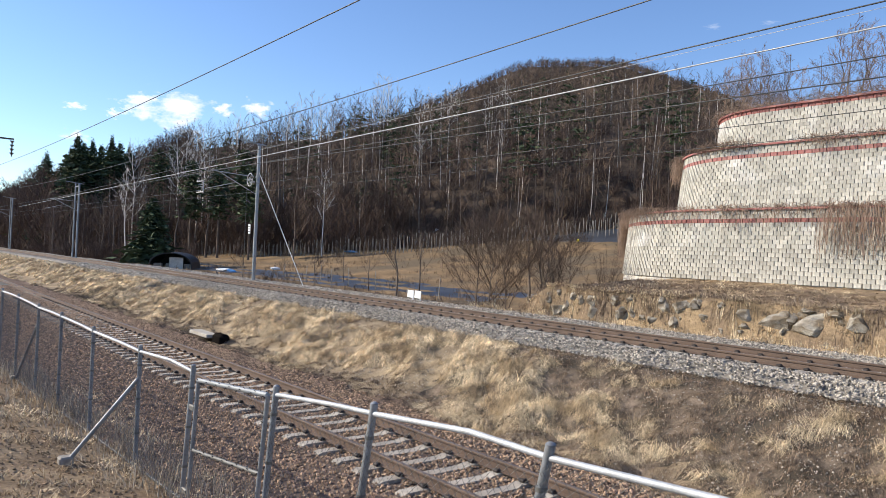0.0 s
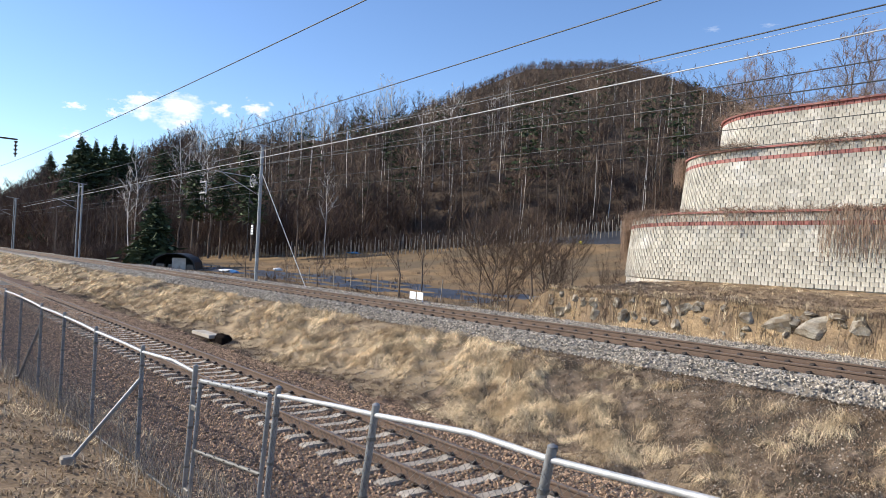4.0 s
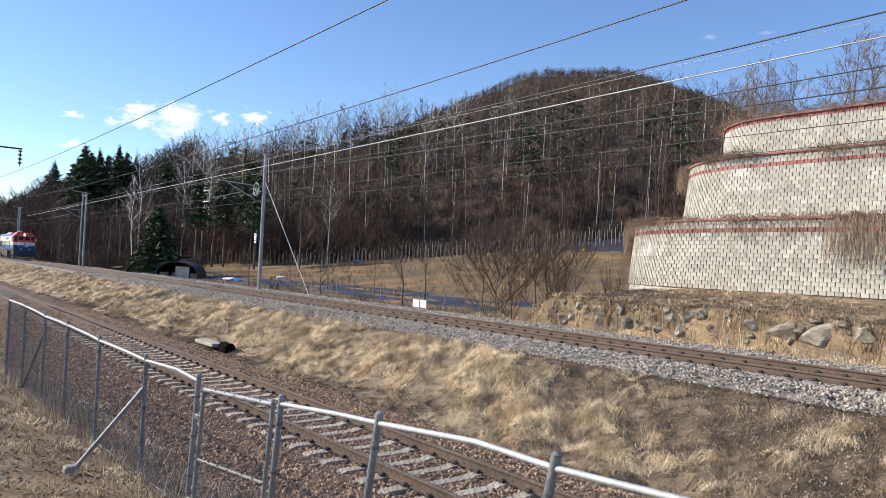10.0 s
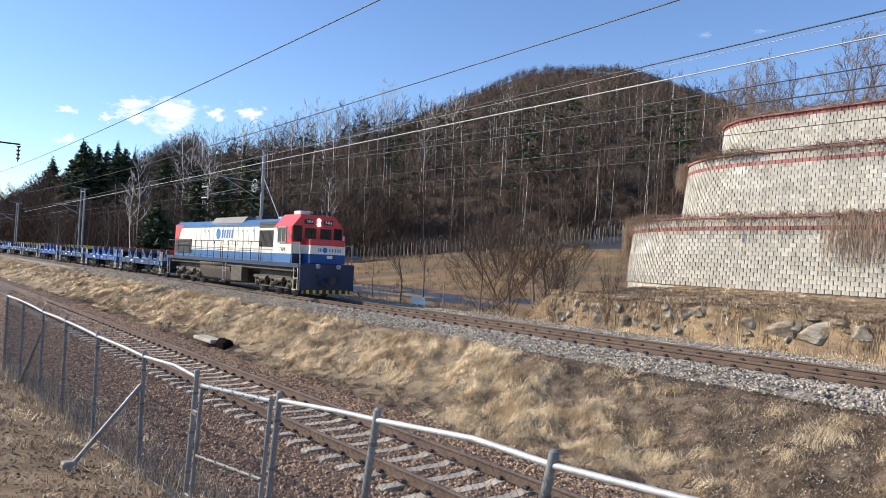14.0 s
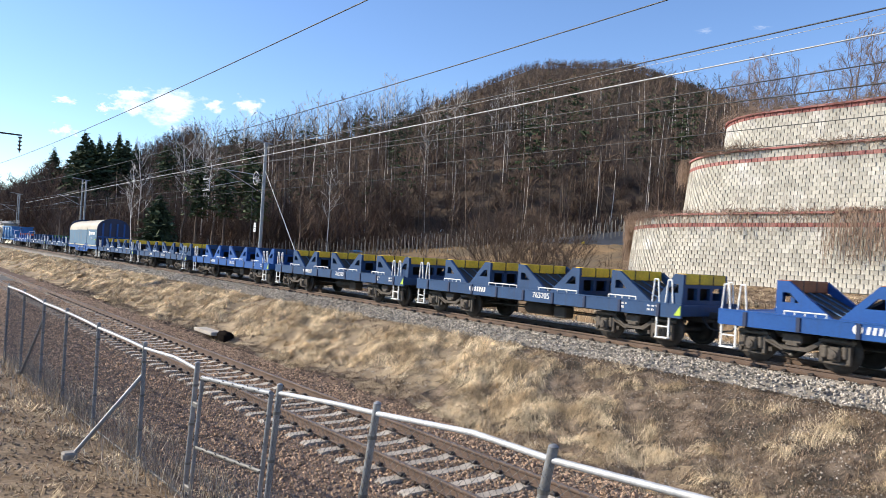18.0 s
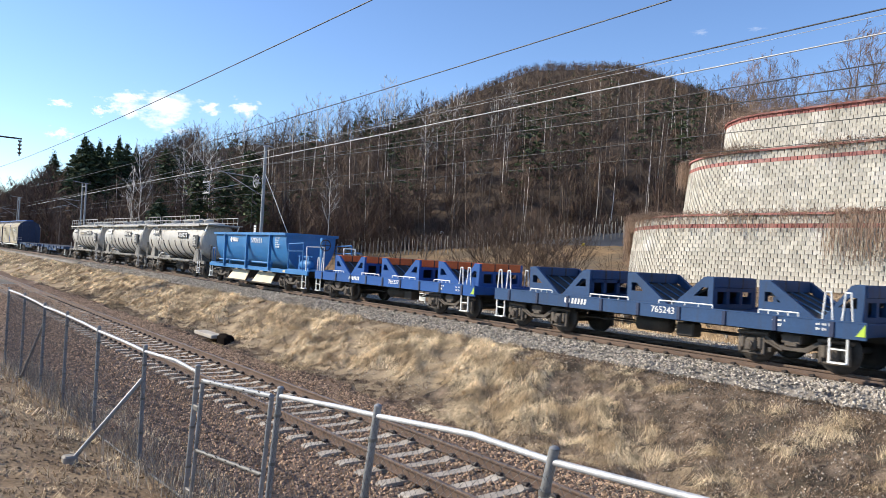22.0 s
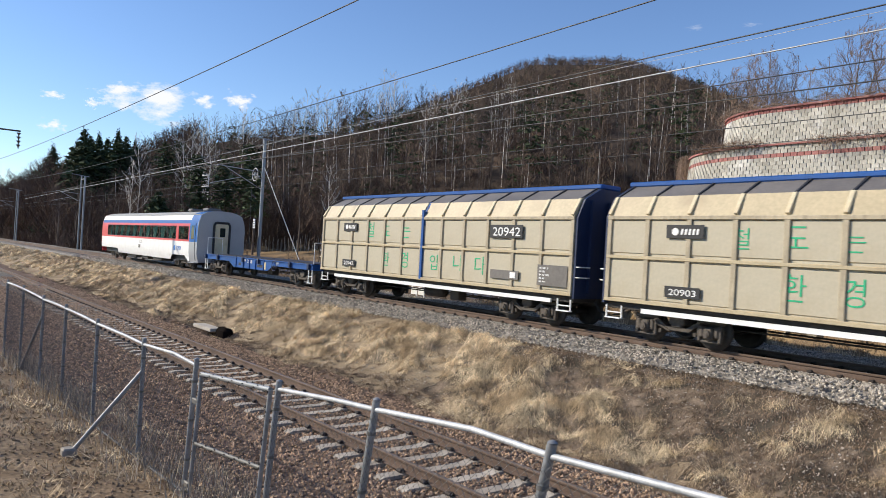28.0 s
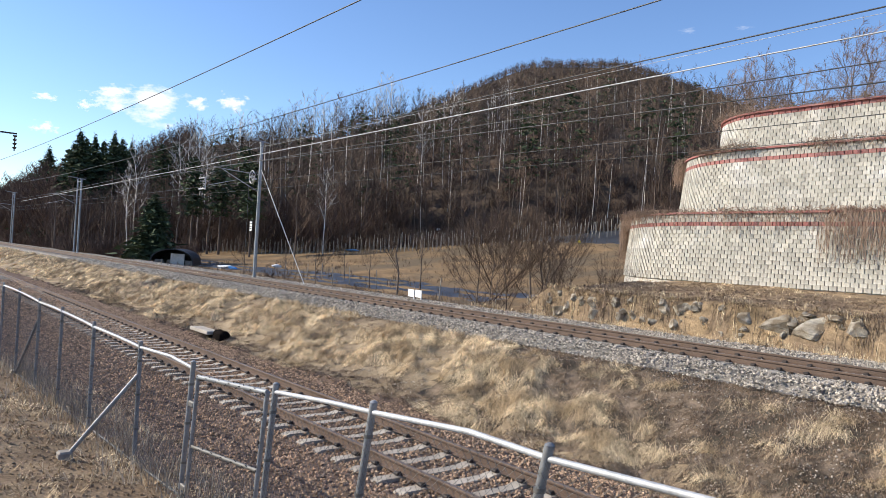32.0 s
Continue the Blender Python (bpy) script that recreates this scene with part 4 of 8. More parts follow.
def woods():
    """The rest of the wood as joined stuff: trunks with limbs, brush and the growth on the far peak."""
    rng = np.random.default_rng(21)

    def place(count, r0, r1, off0, off1, bias=1.0):
        px = rng.uniform(-160, 1420, count)
        a = radians(38.5) + np.arctan((px - 784) / 1283.0)
        lo, hi = np.zeros(count), np.full(count, 600.0)
        for _ in range(22):
            mid = (lo + hi) / 2
            inside = mid * np.sin(a) > foot_line(-mid * np.cos(a))
            hi = np.where(inside, mid, hi)
            lo = np.where(inside, lo, mid)
        r = hi + off0 + (off1 - off0) * rng.uniform(0, 1, count) ** bias
        x, y = -r * np.cos(a), r * np.sin(a)
        keep = ~((x > -34) & (y < 66)) & (y < 560)
        return x[keep], y[keep]

    def stack(x, y, smin, smax, sink=0.2):
        n = len(x)
        r = turns(n, rng, smin, smax, tilt=0.05)
        return np.concatenate([r, np.stack([x, y, ground_z(x, y) - sink], -1)[:, :, None]], 2)

    def grow(name, shape, x, y, smin, smax, m, label):
        v, f = scatter(*shape, stack(x, y, smin, smax))
        tagged(new(name, np_mesh(name, v, f, m)), label, "wood", kind="stuff")

    for k, (count, off1, seed) in enumerate(((520, 70, 31), (520, 110, 32), (420, 160, 33))):
        trunk, crown = bare_tree(seed, 11.5, 0.10, 13, 8, 0, 0.32, 0.27, 0.015, 0.02, 1)
        x, y = place(count, 0, 0, -1, off1, 1.2)
        grow("woodland_crowns", crown, x, y, 0.6, 1.25, M_TWIG, "leafless crowns of the hillside wood")
        sv, sf = [], []
        prism3(sv, sf, (0, 0, -0.4), (0.2, 0.1, 5), 0.085, 0.06, 4)
        prism3(sv, sf, (0.2, 0.1, 5), (0.1, 0.3, 10.5), 0.06, 0.015, 4)
        rng2 = np.random.default_rng(40 + k)
        pick = rng2.uniform(0, 1, len(x)) < 0.22
        grow("woodland_trunks", (np.array(sv), np.array(sf)), x[~pick], y[~pick], 0.6, 1.15, M_BARK, "grey-brown trunks of the hillside wood")
        grow("woodland_trunks", (np.array(sv) * (0.8, 0.8, 1), np.array(sf)), x[pick], y[pick], 0.7, 1.2, M_BARK_PALE, "pale trunks of the hillside wood")
    # thin growth before the wood on its low side
    _, crown = bare_tree(36, 8, 0.08, 12, 9, 0, 0.12, 0.38, 0.015, 0.03, 1)
    x, y = place(1900, 0, 0, -10, 6)
    low = x < -92
    # Darker brush colour instead of twig colour paints shade on this edge.
    grow("wood_edge", crown, x[low][:700], y[low][:700], 0.6, 1.2, M_BRUSH_WOOD_SHADE, "leafless thicket along the edge of the wood")
    # wood beside the line on its low side
    px = rng.uniform(-80, 335, 1200)
    a = radians(38.5) + np.arctan((px - 784) / 1283.0)
    r = rng.uniform(135, 335, 1200)
    x, y = -r * np.cos(a), r * np.sin(a)
    ok = y > 23.5
    side = ok & (px < 85)
    ok = ok & (px >= 85)
    # Shade of the slope facing away is put into the darker colour here.
    grow("lineside_wood", crown, x[side], y[side], 1.3, 2.1, M_BRUSH_WOOD_SHADE, "leafless wood beside the line, brown darkened for its shaded slope")
    grow("lineside_wood", crown, x[ok], y[ok], 0.85, 1.4, M_BRUSH_WOOD_SHADE, "leafless wood beside the line, brown darkened for its shaded slope")
    sv, sf = [], []
    prism3(sv, sf, (0, 0, -0.4), (0.15, 0.1, 8), 0.085, 0.02, 4)
    grow("lineside_trunks", (np.array(sv), np.array(sf)), x[ok], y[ok], 0.8, 1.3, M_BARK, "grey-brown trunks beside the line")
    # far slope and peak
    _, crown = bare_tree(51, 10, 0.3, 8, 3, 0, 0.06, 0.34, 0.14, 0.03, 1)
    x, y = place(5000, 0, 0, 80, 480, 0.7)
    a = radians(38.5) + np.arctan((rng.uniform(600, 1330, 4800) - 784) / 1283.0)
    r = rng.uniform(400, 545, 4800)
    x, y = np.concatenate([x, -r * np.cos(a)]), np.concatenate([y, r * np.sin(a)])
    grow("far_wood", crown, x, y, 0.34, 0.6, M_TWIG, "leafless wood covering the far slope and summit")
    _, needles = conifer(52, 11, 2.6, 0.25, 0.1, 6, True, 5, 4)
    x, y = place(800, 0, 0, 60, 480, 0.7)
    grow("far_pines", needles, x, y, 0.3, 0.55, M_NEEDLE, "dark pines scattered over the far slope")
    x, y = place(130, 0, 0, 5, 70)
    grow("hillside_pines", needles, x, y, 0.7, 1.15, M_NEEDLE, "dark pines scattered in the wood")
    # brush along the foot of the slope
    bv, bf = [], []
    r3 = random.Random(8)
    for _ in range(22):
        a, l = r3.uniform(0, 6.28), r3.uniform(0.8, 2.0)
        b = np.array((math.cos(a) * 0.5, math.sin(a) * 0.5, 0)) * r3.random()
        e = b + np.array((math.cos(a) * l * 0.4, math.sin(a) * l * 0.4, l))
        prism3(bv, bf, b, e, 0.022, 0.008, 1)
        for _ in range(2):
            m = b + (e - b) * r3.uniform(0.4, 0.9)
            prism3(bv, bf, m, m + np.array((r3.gauss(0, 0.3), r3.gauss(0, 0.3), r3.uniform(0.2, 0.6))), 0.014, 0.006, 1)
    x, y = place(2100, 0, 0, -3, 75, 1.7)
    px = rng.uniform(-80, 345, 900)
    a = radians(38.5) + np.arctan((px - 784) / 1283.0)
    r = rng.uniform(105, 220, 900)
    bx, by = -r * np.cos(a), r * np.sin(a)
    ok = by > 22.5
    x, y = np.concatenate([x, bx[ok]]), np.concatenate([y, by[ok]])
    grow("brush", (np.array(bv), np.array(bf)), x, y, 0.6, 1.7, M_BRUSH_WOOD_SHADE, "reddish-brown leafless brush under the trees")


woods()


# ---- orchard, shrubs and small growth behind the far track ----
def near_plants():
    rng = random.Random(12)
    fine = [tree_meshes("terrace", *bare_tree(s, 8, 0.07, 20, 9, 4, 0.08, 0.33, 0.010, 0.02), M_BARK, M_TERRACE_TWIG) for s in (64, 65)]
    small = [tree_meshes("orchard", *bare_tree(s, 4.2, 0.07, 9, 7, 3, 0.3, 0.62, 0.011, 0.03), M_BARK, M_TWIG) for s in (61, 62, 63)]

    def shrub(seed, stems, h, w):
        r = random.Random(seed)
        v, f = [], []
        for _ in range(stems):
            a, l = r.uniform(0, 6.28), h * r.uniform(0.55, 1.05)
            out = r.uniform(0.15, 1.0) * w
            p = np.array((math.cos(a) * 0.12, math.sin(a) * 0.12, -0.2)) * r.random()
            q = p + np.array((math.cos(a) * out * 0.4, math.sin(a) * out * 0.4, l * 0.55))
            e = p + np.array((math.cos(a) * out, math.sin(a) * out, l))
            prism3(v, f, p, q, 0.014, 0.009)
            prism3(v, f, q, e, 0.009, 0.003)
            for _ in range(14):
                b = q + (e - q) * r.random() if r.random() < 0.7 else p + (q - p) * r.uniform(0.4, 1)
                t = b + np.array((r.gauss(0, 0.3), r.gauss(0, 0.3), r.uniform(0.05, 0.55))) * h * 0.3
                prism3(v, f, b, t, 0.006, 0.002)
        return np.array(v), np.array(f)

    def at_ground(px, y):
        a = bearing(px)
        r = y / math.sin(a)
        return spot(px, r), r

    for px, y, top in ((705, 24.5, 405), (560, 25.5, 440), (960, 25.5, 405), (432, 24.5, 428), (505, 26.0, 455), (655, 30.0, 440), (745, 33.0, 420), (940, 31, 395), (610, 34, 440)):
        (x, yy), r = at_ground(px, y)
        plant("orchard_tree", "small leafless fruit tree with a forked crown behind the tracks", "tree", "orchard trees", rng.choice(small), 4.2, px, top, r, rng.uniform(0, 360))
    for px, y, top, seed, stems, w, mm, lab in (
                                               (985, 27, 420, 74, 34, 1.5, M_BRUSH_WOOD_SHADE, "reddish leafless shrub above the boulders"),
                                               (1075, 30, 430, 76, 30, 2.0, M_BRUSH_WOOD_SHADE, "reddish leafless shrub by the block wall"), (640, 23, 500, 77, 24, 0.8, M_BRUSH_WOOD_SHADE, "low brown shrub beside the tracks"), (480, 23.5, 478, 78, 24, 0.8, M_BRUSH_WOOD_SHADE, "low brown shrub beside the tracks")):
        (x, yy), r = at_ground(px, y)
        g = float(ground_z(x, yy))
        h = max(crown_z(px, top, r) - g, 0.5)
        v, f = shrub(seed, stems, h, w)
        tagged(new("shrub", np_mesh("shrub", v, f, mm)), lab, "shrub", "shrubs").matrix_basis = pose(x, yy, g)
    bush = [tree_meshes("bush", *bare_tree(s, 3.2, 0.03, 26, 10, 4, 0.03, 0.72, 0.006, 0.05), M_BARK, M_TWIG) for s in (66, 67)]
    for k, (px, y, top) in enumerate(((868, 23.4, 398), (845, 24.6, 415), (900, 24.4, 408), (1012, 24.2, 418), (965, 25.0, 412))):
        (x, yy), r = at_ground(px, y)
        plant("bush", "spreading leafless grey-brown bush beside the tracks", "bush", "bushes", bush[k % 2], 3.2, px, top, r, k * 71.0)
    # trees on the upper terrace
    for px, top, r in ((1335, 85, 52), (1385, 95, 54), (1300, 110, 56), (1490, 40, 50), (1515, 48, 52), (1560, 60, 52), (1270, 125, 60), (1440, 105, 58), (1350, 105, 50), (1315, 98, 53), (1475, 60, 53), (1530, 75, 50), (1405, 118, 52)):
        plant("terrace_tree", "leafless reddish-brown tree on the upper terrace", "tree", "terrace trees", rng.choice(fine), 8, px, top, r, rng.uniform(0, 360), z=10.9)
    # stakes of the trellis
    trellis = thing("trellis", "rows of grey wooden stakes in the field below the wood", "trellis")
    me = Geo().tube((0, 0, -0.3), (0, 0, 2.1), 0.055, 6, r2=0.045).mesh("stake", M_STAKE)
    count = 0
    for px in range(350, 1100, 7):
        for back in (2.0, 7.0):
            a = bearing(px + back)
            lo, hi = 20.0, 300.0
            for _ in range(24):
                mid = (lo + hi) / 2
                if mid * math.sin(a) > float(foot_line(np.array(-mid * math.cos(a)))):
                    hi = mid
                else:
                    lo = mid
            r = hi - back - rng.uniform(0, 2.5)
            x, y = -r * math.cos(a), r * math.sin(a)
            part("stake", me, None, trellis, at=pose(x, y, float(ground_z(x, y)), rng.uniform(-4, 4), rng.uniform(-4, 4), 0) @ Matrix.Diagonal((1, 1, rng.uniform(0.75, 1.25), 1)))
            count += 1
    for px in (505, 545, 570, 590, 620, 668, 780, 880):
        (x, y), r = at_ground(px, 29.5 + rng.uniform(-1, 3))
        part("stake", me, None, trellis, at=pose(x, y, float(ground_z(x, y)), rng.uniform(-3, 3), rng.uniform(-3, 3), 0) @ Matrix.Diagonal((0.7, 0.7, 0.7, 1)))


near_plants()


def tufts(name, count, region, seed, blades, length, m, label, lean=0.5, droop=True, comb=0.25, wide=1.0):
    """Tufts of dry grass as one joined growth."""
    rng = np.random.default_rng(seed)
    x, y = region(rng, count)
    n = len(x)
    z = ground_z(x, y) - 0.02
    k = n * blades
    bx, by, bz = (np.repeat(q, blades) for q in (x, y, z))
    a = rng.uniform(0, 2 * math.pi, k)
    ln = length * rng.uniform(0.45, 1.2, k) * np.repeat(rng.uniform(0.6, 1.3, n), blades)
    out = ln * np.abs(rng.normal(lean, 0.25, k))
    bx = bx + rng.normal(0, 0.09, k)
    by = by + rng.normal(0, 0.09, k)
    dx, dy = np.cos(a) * (1.0 - 0.4 * comb), np.sin(a) * (1.0 - 0.5 * comb) - comb
    w = 0.0042 * wide + 0.0002 * np.clip(-bx - 10, 0, 60)
    px_, py_ = -np.sin(a) * w, np.cos(a) * w
    up = np.sqrt(np.clip(ln ** 2 - out ** 2, (ln * 0.28) ** 2, None))
    p0 = np.stack([bx - px_, by - py_, bz], -1)
    p1 = np.stack([bx + px_, by + py_, bz], -1)
    p2 = np.stack([bx + dx * out * 0.45 + px_ * 0.8, by + dy * out * 0.45 + py_ * 0.8, bz + up * 0.75], -1)
    p3 = np.stack([bx + dx * out * 0.45 - px_ * 0.8, by + dy * out * 0.45 - py_ * 0.8, bz + up * 0.75], -1)
    tip = np.stack([bx + dx * out, by + dy * out, bz + up * (0.8 if droop else 1.1)], -1)
    v = np.stack([p0, p1, p2, p3, tip], 1).reshape(-1, 3)
    b = (np.arange(k) * 5)[:, None]
    f = np.concatenate([b + [0, 1, 2], b + [0, 2, 3], b + [3, 2, 4]])
    return tagged(new(name, np_mesh(name, v, f, m)), label, "grass", kind="stuff")


def draped(name, count, region, seed, blades, length, m, label, comb=0.55, wide=1.0, back=15.0):
    """Clumps of long grass combed down a slope and lying on it, as one joined growth."""
    rng = np.random.default_rng(seed)
    x, y = region(rng, count)
    n = len(x)
    k = n * blades
    way = np.repeat(rng.normal(-math.pi / 2, comb, n), blades) + rng.normal(0, 0.42, k)
    size = np.repeat(rng.uniform(0.55, 1.35, n), blades)
    ln = length * size * rng.uniform(0.45, 1.15, k)
    bx = np.repeat(x, blades) + rng.normal(0, 0.10, k) * size
    by = np.repeat(y, blades) + rng.normal(0, 0.07, k) * size
    lift = ln * rng.uniform(0.12, 0.5, k)
    w = 0.0048 * wide + 0.00022 * np.clip(-bx - 8, 0, 80)
    cx, sx = np.cos(way), np.sin(way)
    curl = rng.normal(0, 0.25, k)
    rows = []
    for out, up, wide in ((0.0, -0.06, 1.0), (0.45, 1.0, 0.9), (0.98, 0.18, 0.0)):
        px_ = bx + (cx - sx * curl * out) * ln * out
        py_ = by + (sx + cx * curl * out) * ln * out
        pz_ = ground_z(px_, np.minimum(py_, back)) + lift * up
        for sg in ((-1, 1) if wide else (0,)):
            rows.append(np.stack([px_ - sx * w * sg * wide, py_ + cx * w * sg * wide, pz_], -1))
    v = np.stack(rows, 1).reshape(-1, 3)
    b = (np.arange(k) * 5)[:, None]
    f = np.concatenate([b + [0, 1, 3], b + [0, 3, 2], b + [2, 3, 4]])
    return tagged(new(name, np_mesh(name, v, f, m)), label, "grass", kind="stuff")


def bank_region(rng, n):
    x = 2 - 130 * rng.uniform(0, 1, n) ** 2.0
    y = rng.uniform(10.2, 15.1, n)
    bare = smooth01((x + 11.0 + 2.2 * (y - 12)) / 4.0)
    patch = wave(x, y, 1.7, 2.2) + 0.7 * wave(x, y, 0.62, 5.1) + 0.5 * wave(x, y, 5.0, 0.4) + 0.5 * rng.normal(0, 0.5, n) - 1.45 * bare - 0.9 * smooth01((11.75 + 0.3 * wave(x, y * 0, 1.5, 2.0) - y) / 0.7)
    keep = (patch > -0.2) & (y < 14.3 + rng.uniform(0, 0.5, n))
    return x[keep], y[keep]


def mop_region(rng, n):
    """Single clumps standing on the darker part of the bank."""
    cx, cy = 1.5 - 15 * rng.uniform(0, 1, 70), rng.uniform(10.4, 14.4, 70)
    k = rng.integers(0, 70, n)
    return cx[k] + rng.normal(0, 0.13, n), cy[k] + rng.normal(0, 0.1, n)


def face_region(rng, n):
    """The crumbling earth edge over the boulders."""
    x = 3 - 28 * rng.uniform(0, 1, n)
    y = rng.uniform(22.75, 23.6, n)
    keep = wave(x, y, 1.1, 7.0) + rng.normal(0, 0.4, n) > -0.1
    return x[keep], y[keep]


def bank_thin(rng, n):
    x = 2 - 60 * rng.uniform(0, 1, n) ** 2.2
    y = rng.uniform(10.0, 14.8, n)
    keep = rng.uniform(0, 1, n) < 0.2 + 0.8 * np.maximum(smooth01((x + 12.0 + 2.2 * (y - 12)) / 4.0), smooth01((11.4 - y) / 0.6))
    return x[keep], y[keep]


def behind_region(rng, n):
    x = 4 - 80 * rng.uniform(0, 1, n) ** 1.3
    y = 21.4 + 7.5 * rng.uniform(0, 1, n) ** 1.5
    return x, y


def platform_region(rng, n):
    x = rng.uniform(-27, 4, n)
    y = rng.uniform(21.5, 22.75, n)
    keep = wave(x, y, 1.3, 3.0) + 0.4 * rng.normal(0, 0.5, n) > 0.1 - 0.75 * (x > -14.5)
    return x[keep], y[keep]


def terrace_region(rng, n):
    x = rng.uniform(-25, 2, n)
    y = 22.5 + 9.5 * rng.uniform(0, 1, n) ** 1.4
    keep = wave(x, y, 1.6, 6.0) + 0.5 * rng.normal(0, 0.6, n) > -0.3
    return x[keep], y[keep]


def verge_region(rng, n):
    x = -1 - 17 * rng.uniform(0, 1, n)
    y = rng.uniform(2.8, 4.4, n)
    keep = wave(x, y, 0.9, 4.0) > 0.05
    return x[keep], y[keep]


def field_region(rng, n):
    x = -24 - 70 * rng.uniform(0, 1, n)
    y = 23 + 36 * rng.uniform(0, 1, n) ** 1.6
    keep = wave(x, y, 5.0, 2.0) + 0.5 * rng.normal(0, 0.6, n) > -0.1
    return x[keep], y[keep]


def near_region(rng, n):
    x = 1 - 22 * rng.uniform(0, 1, n)
    y = rng.uniform(0.6, 2.9, n)
    keep = wave(x, y, 0.8, 1.0) + rng.normal(0, 0.4, n) > 0.1
    return x[keep], y[keep]


def fence_region(rng, n):
    x = 1 - 22 * rng.uniform(0, 1, n)
    return x, 2.75 + rng.normal(0.15, 0.3, n)


draped("bank_grass", 14500, bank_region, 101, 42, 0.38, M_STRAW, "matted tufts of straw-coloured dry grass on the bank", 0.9, 0.55)
draped("bank_mops", 330, mop_region, 112, 44, 0.34, M_STRAW, "single straw-coloured clumps of dry grass on the dark bank", 1.2, 0.55)
tufts("edge_grass", 1300, face_region, 113, 18, 0.24, M_STRAW_DARK, "withered grass hanging over the earth edge above the boulders", 0.85, True, 0.35, 1.0)
tufts("edge_straw", 600, face_region, 114, 22, 0.3, M_STRAW, "straw-coloured grass hanging over the earth edge", 0.85, True, 0.35, 1.0)
draped("bank_undergrowth", 24000, bank_thin, 102, 9, 0.12, M_HEATH, "short dark brown heath growth on the bank", 3.0, 1.1)
draped("trackside_grass", 6000, behind_region, 103, 10, 0.2, M_STRAW_DARK, "withered growth behind the far track", 3.0, 1.3, 40.0)
tufts("trackside_straw", 3200, platform_region, 104, 30, 0.42, M_STRAW, "long straw-coloured grass below the boulders", 0.85, True, 0.3, 1.1)
tufts("near_grass", 2600, near_region, 105, 14, 0.08, M_STRAW_DARK, "short dry grass on the near ground", 0.9)
tufts("field_weeds", 2000, field_region, 108, 8, 0.5, M_STRAW_DARK, "withered weeds standing in the field", 0.5, False)
draped("terrace_growth", 3000, terrace_region, 109, 9, 0.13, M_HEATH, "brown withered growth on the terrace", 3.0, 1.8, 60.0)
draped("terrace_straw", 900, terrace_region, 110, 9, 0.25, M_STRAW, "straw-coloured grass on the terrace", 3.0, 1.2, 60.0)
tufts("verge_grass", 700, verge_region, 111, 14, 0.16, M_STRAW, "flattened straw-coloured grass between fence and ballast", 0.9)
draped("near_straw", 900, near_region, 107, 12, 0.22, M_STRAW, "flattened straw-coloured grass on the near ground", 3.0, 0.7)
tufts("fence_weeds", 420, fence_region, 106, 8, 0.34, M_WEED, "grey dry weed stalks along the fence", 0.5, False)


# ---- boulders, culvert and odd things ----
def rock_mesh(seed, detail=3):
    """A broken stone: a lump cut flat by random planes, with rough edges."""
    rng = random.Random(seed * 31 + 7)
    cuts = []
    for _ in range(15):
        d = Vector((rng.gauss(0, 1), rng.gauss(0, 1), rng.gauss(0, 1))).normalized()
        cuts.append((d, rng.uniform(0.42, 0.74)))
    bm = bmesh.new()
    bmesh.ops.create_icosphere(bm, subdivisions=detail, radius=1.0)
    for v in bm.verts:
        for d, far in cuts:
            over = v.co.dot(d) - far
            if over > 0:
                v.co -= d * over
        v.co *= 1 + noise.noise(v.co * 2.3 + Vector((seed * 7.1, 0, 0))) * 0.05 + noise.noise(v.co * 6.1 + Vector((0, seed * 3.3, 0))) * 0.035
    me = bpy.data.meshes.new("boulder")
    bm.to_mesh(me)
    bm.free()
    me.materials.append(M_ROCK)
    return me


# place along the terrace edge, height over the track, width and height of the larger stones
BOULDERS = ((-21.5, 0.25, 0.34, 0.3), (-21.1, -0.12, 0.75, 0.62), (-20.55, 0.1, 0.5, 0.5), (-20.3, 0.5, 0.4, 0.3), (-19.0, 0.4, 0.6, 0.5), (-18.9, -0.1, 0.55, 0.5), (-17.5, 0.1, 0.35, 0.5), (-15.75, 0.42, 0.55, 0.42),
            (-15.2, 0.5, 0.7, 0.5), (-15.3, -0.05, 0.55, 0.4), (-14.6, 0.62, 0.4, 0.36), (-12.6, 0.42, 0.6, 0.46), (-11.7, 0.28, 0.95, 0.62), (-11.15, 0.4, 0.45, 0.5), (-10.4, 0.3, 1.2, 0.62), (-10.7, 0.72, 0.4, 0.2),
            (-9.9, 0.7, 0.5, 0.3), (-9.2, 0.45, 0.6, 0.5), (-8.1, 0.5, 0.65, 0.5), (-6.6, 0.35, 1.2, 0.5), (-5.6, 0.6, 0.7, 0.55), (-4.2, 0.4, 1.0, 0.6), (-2.8, 0.5, 0.8, 0.5))


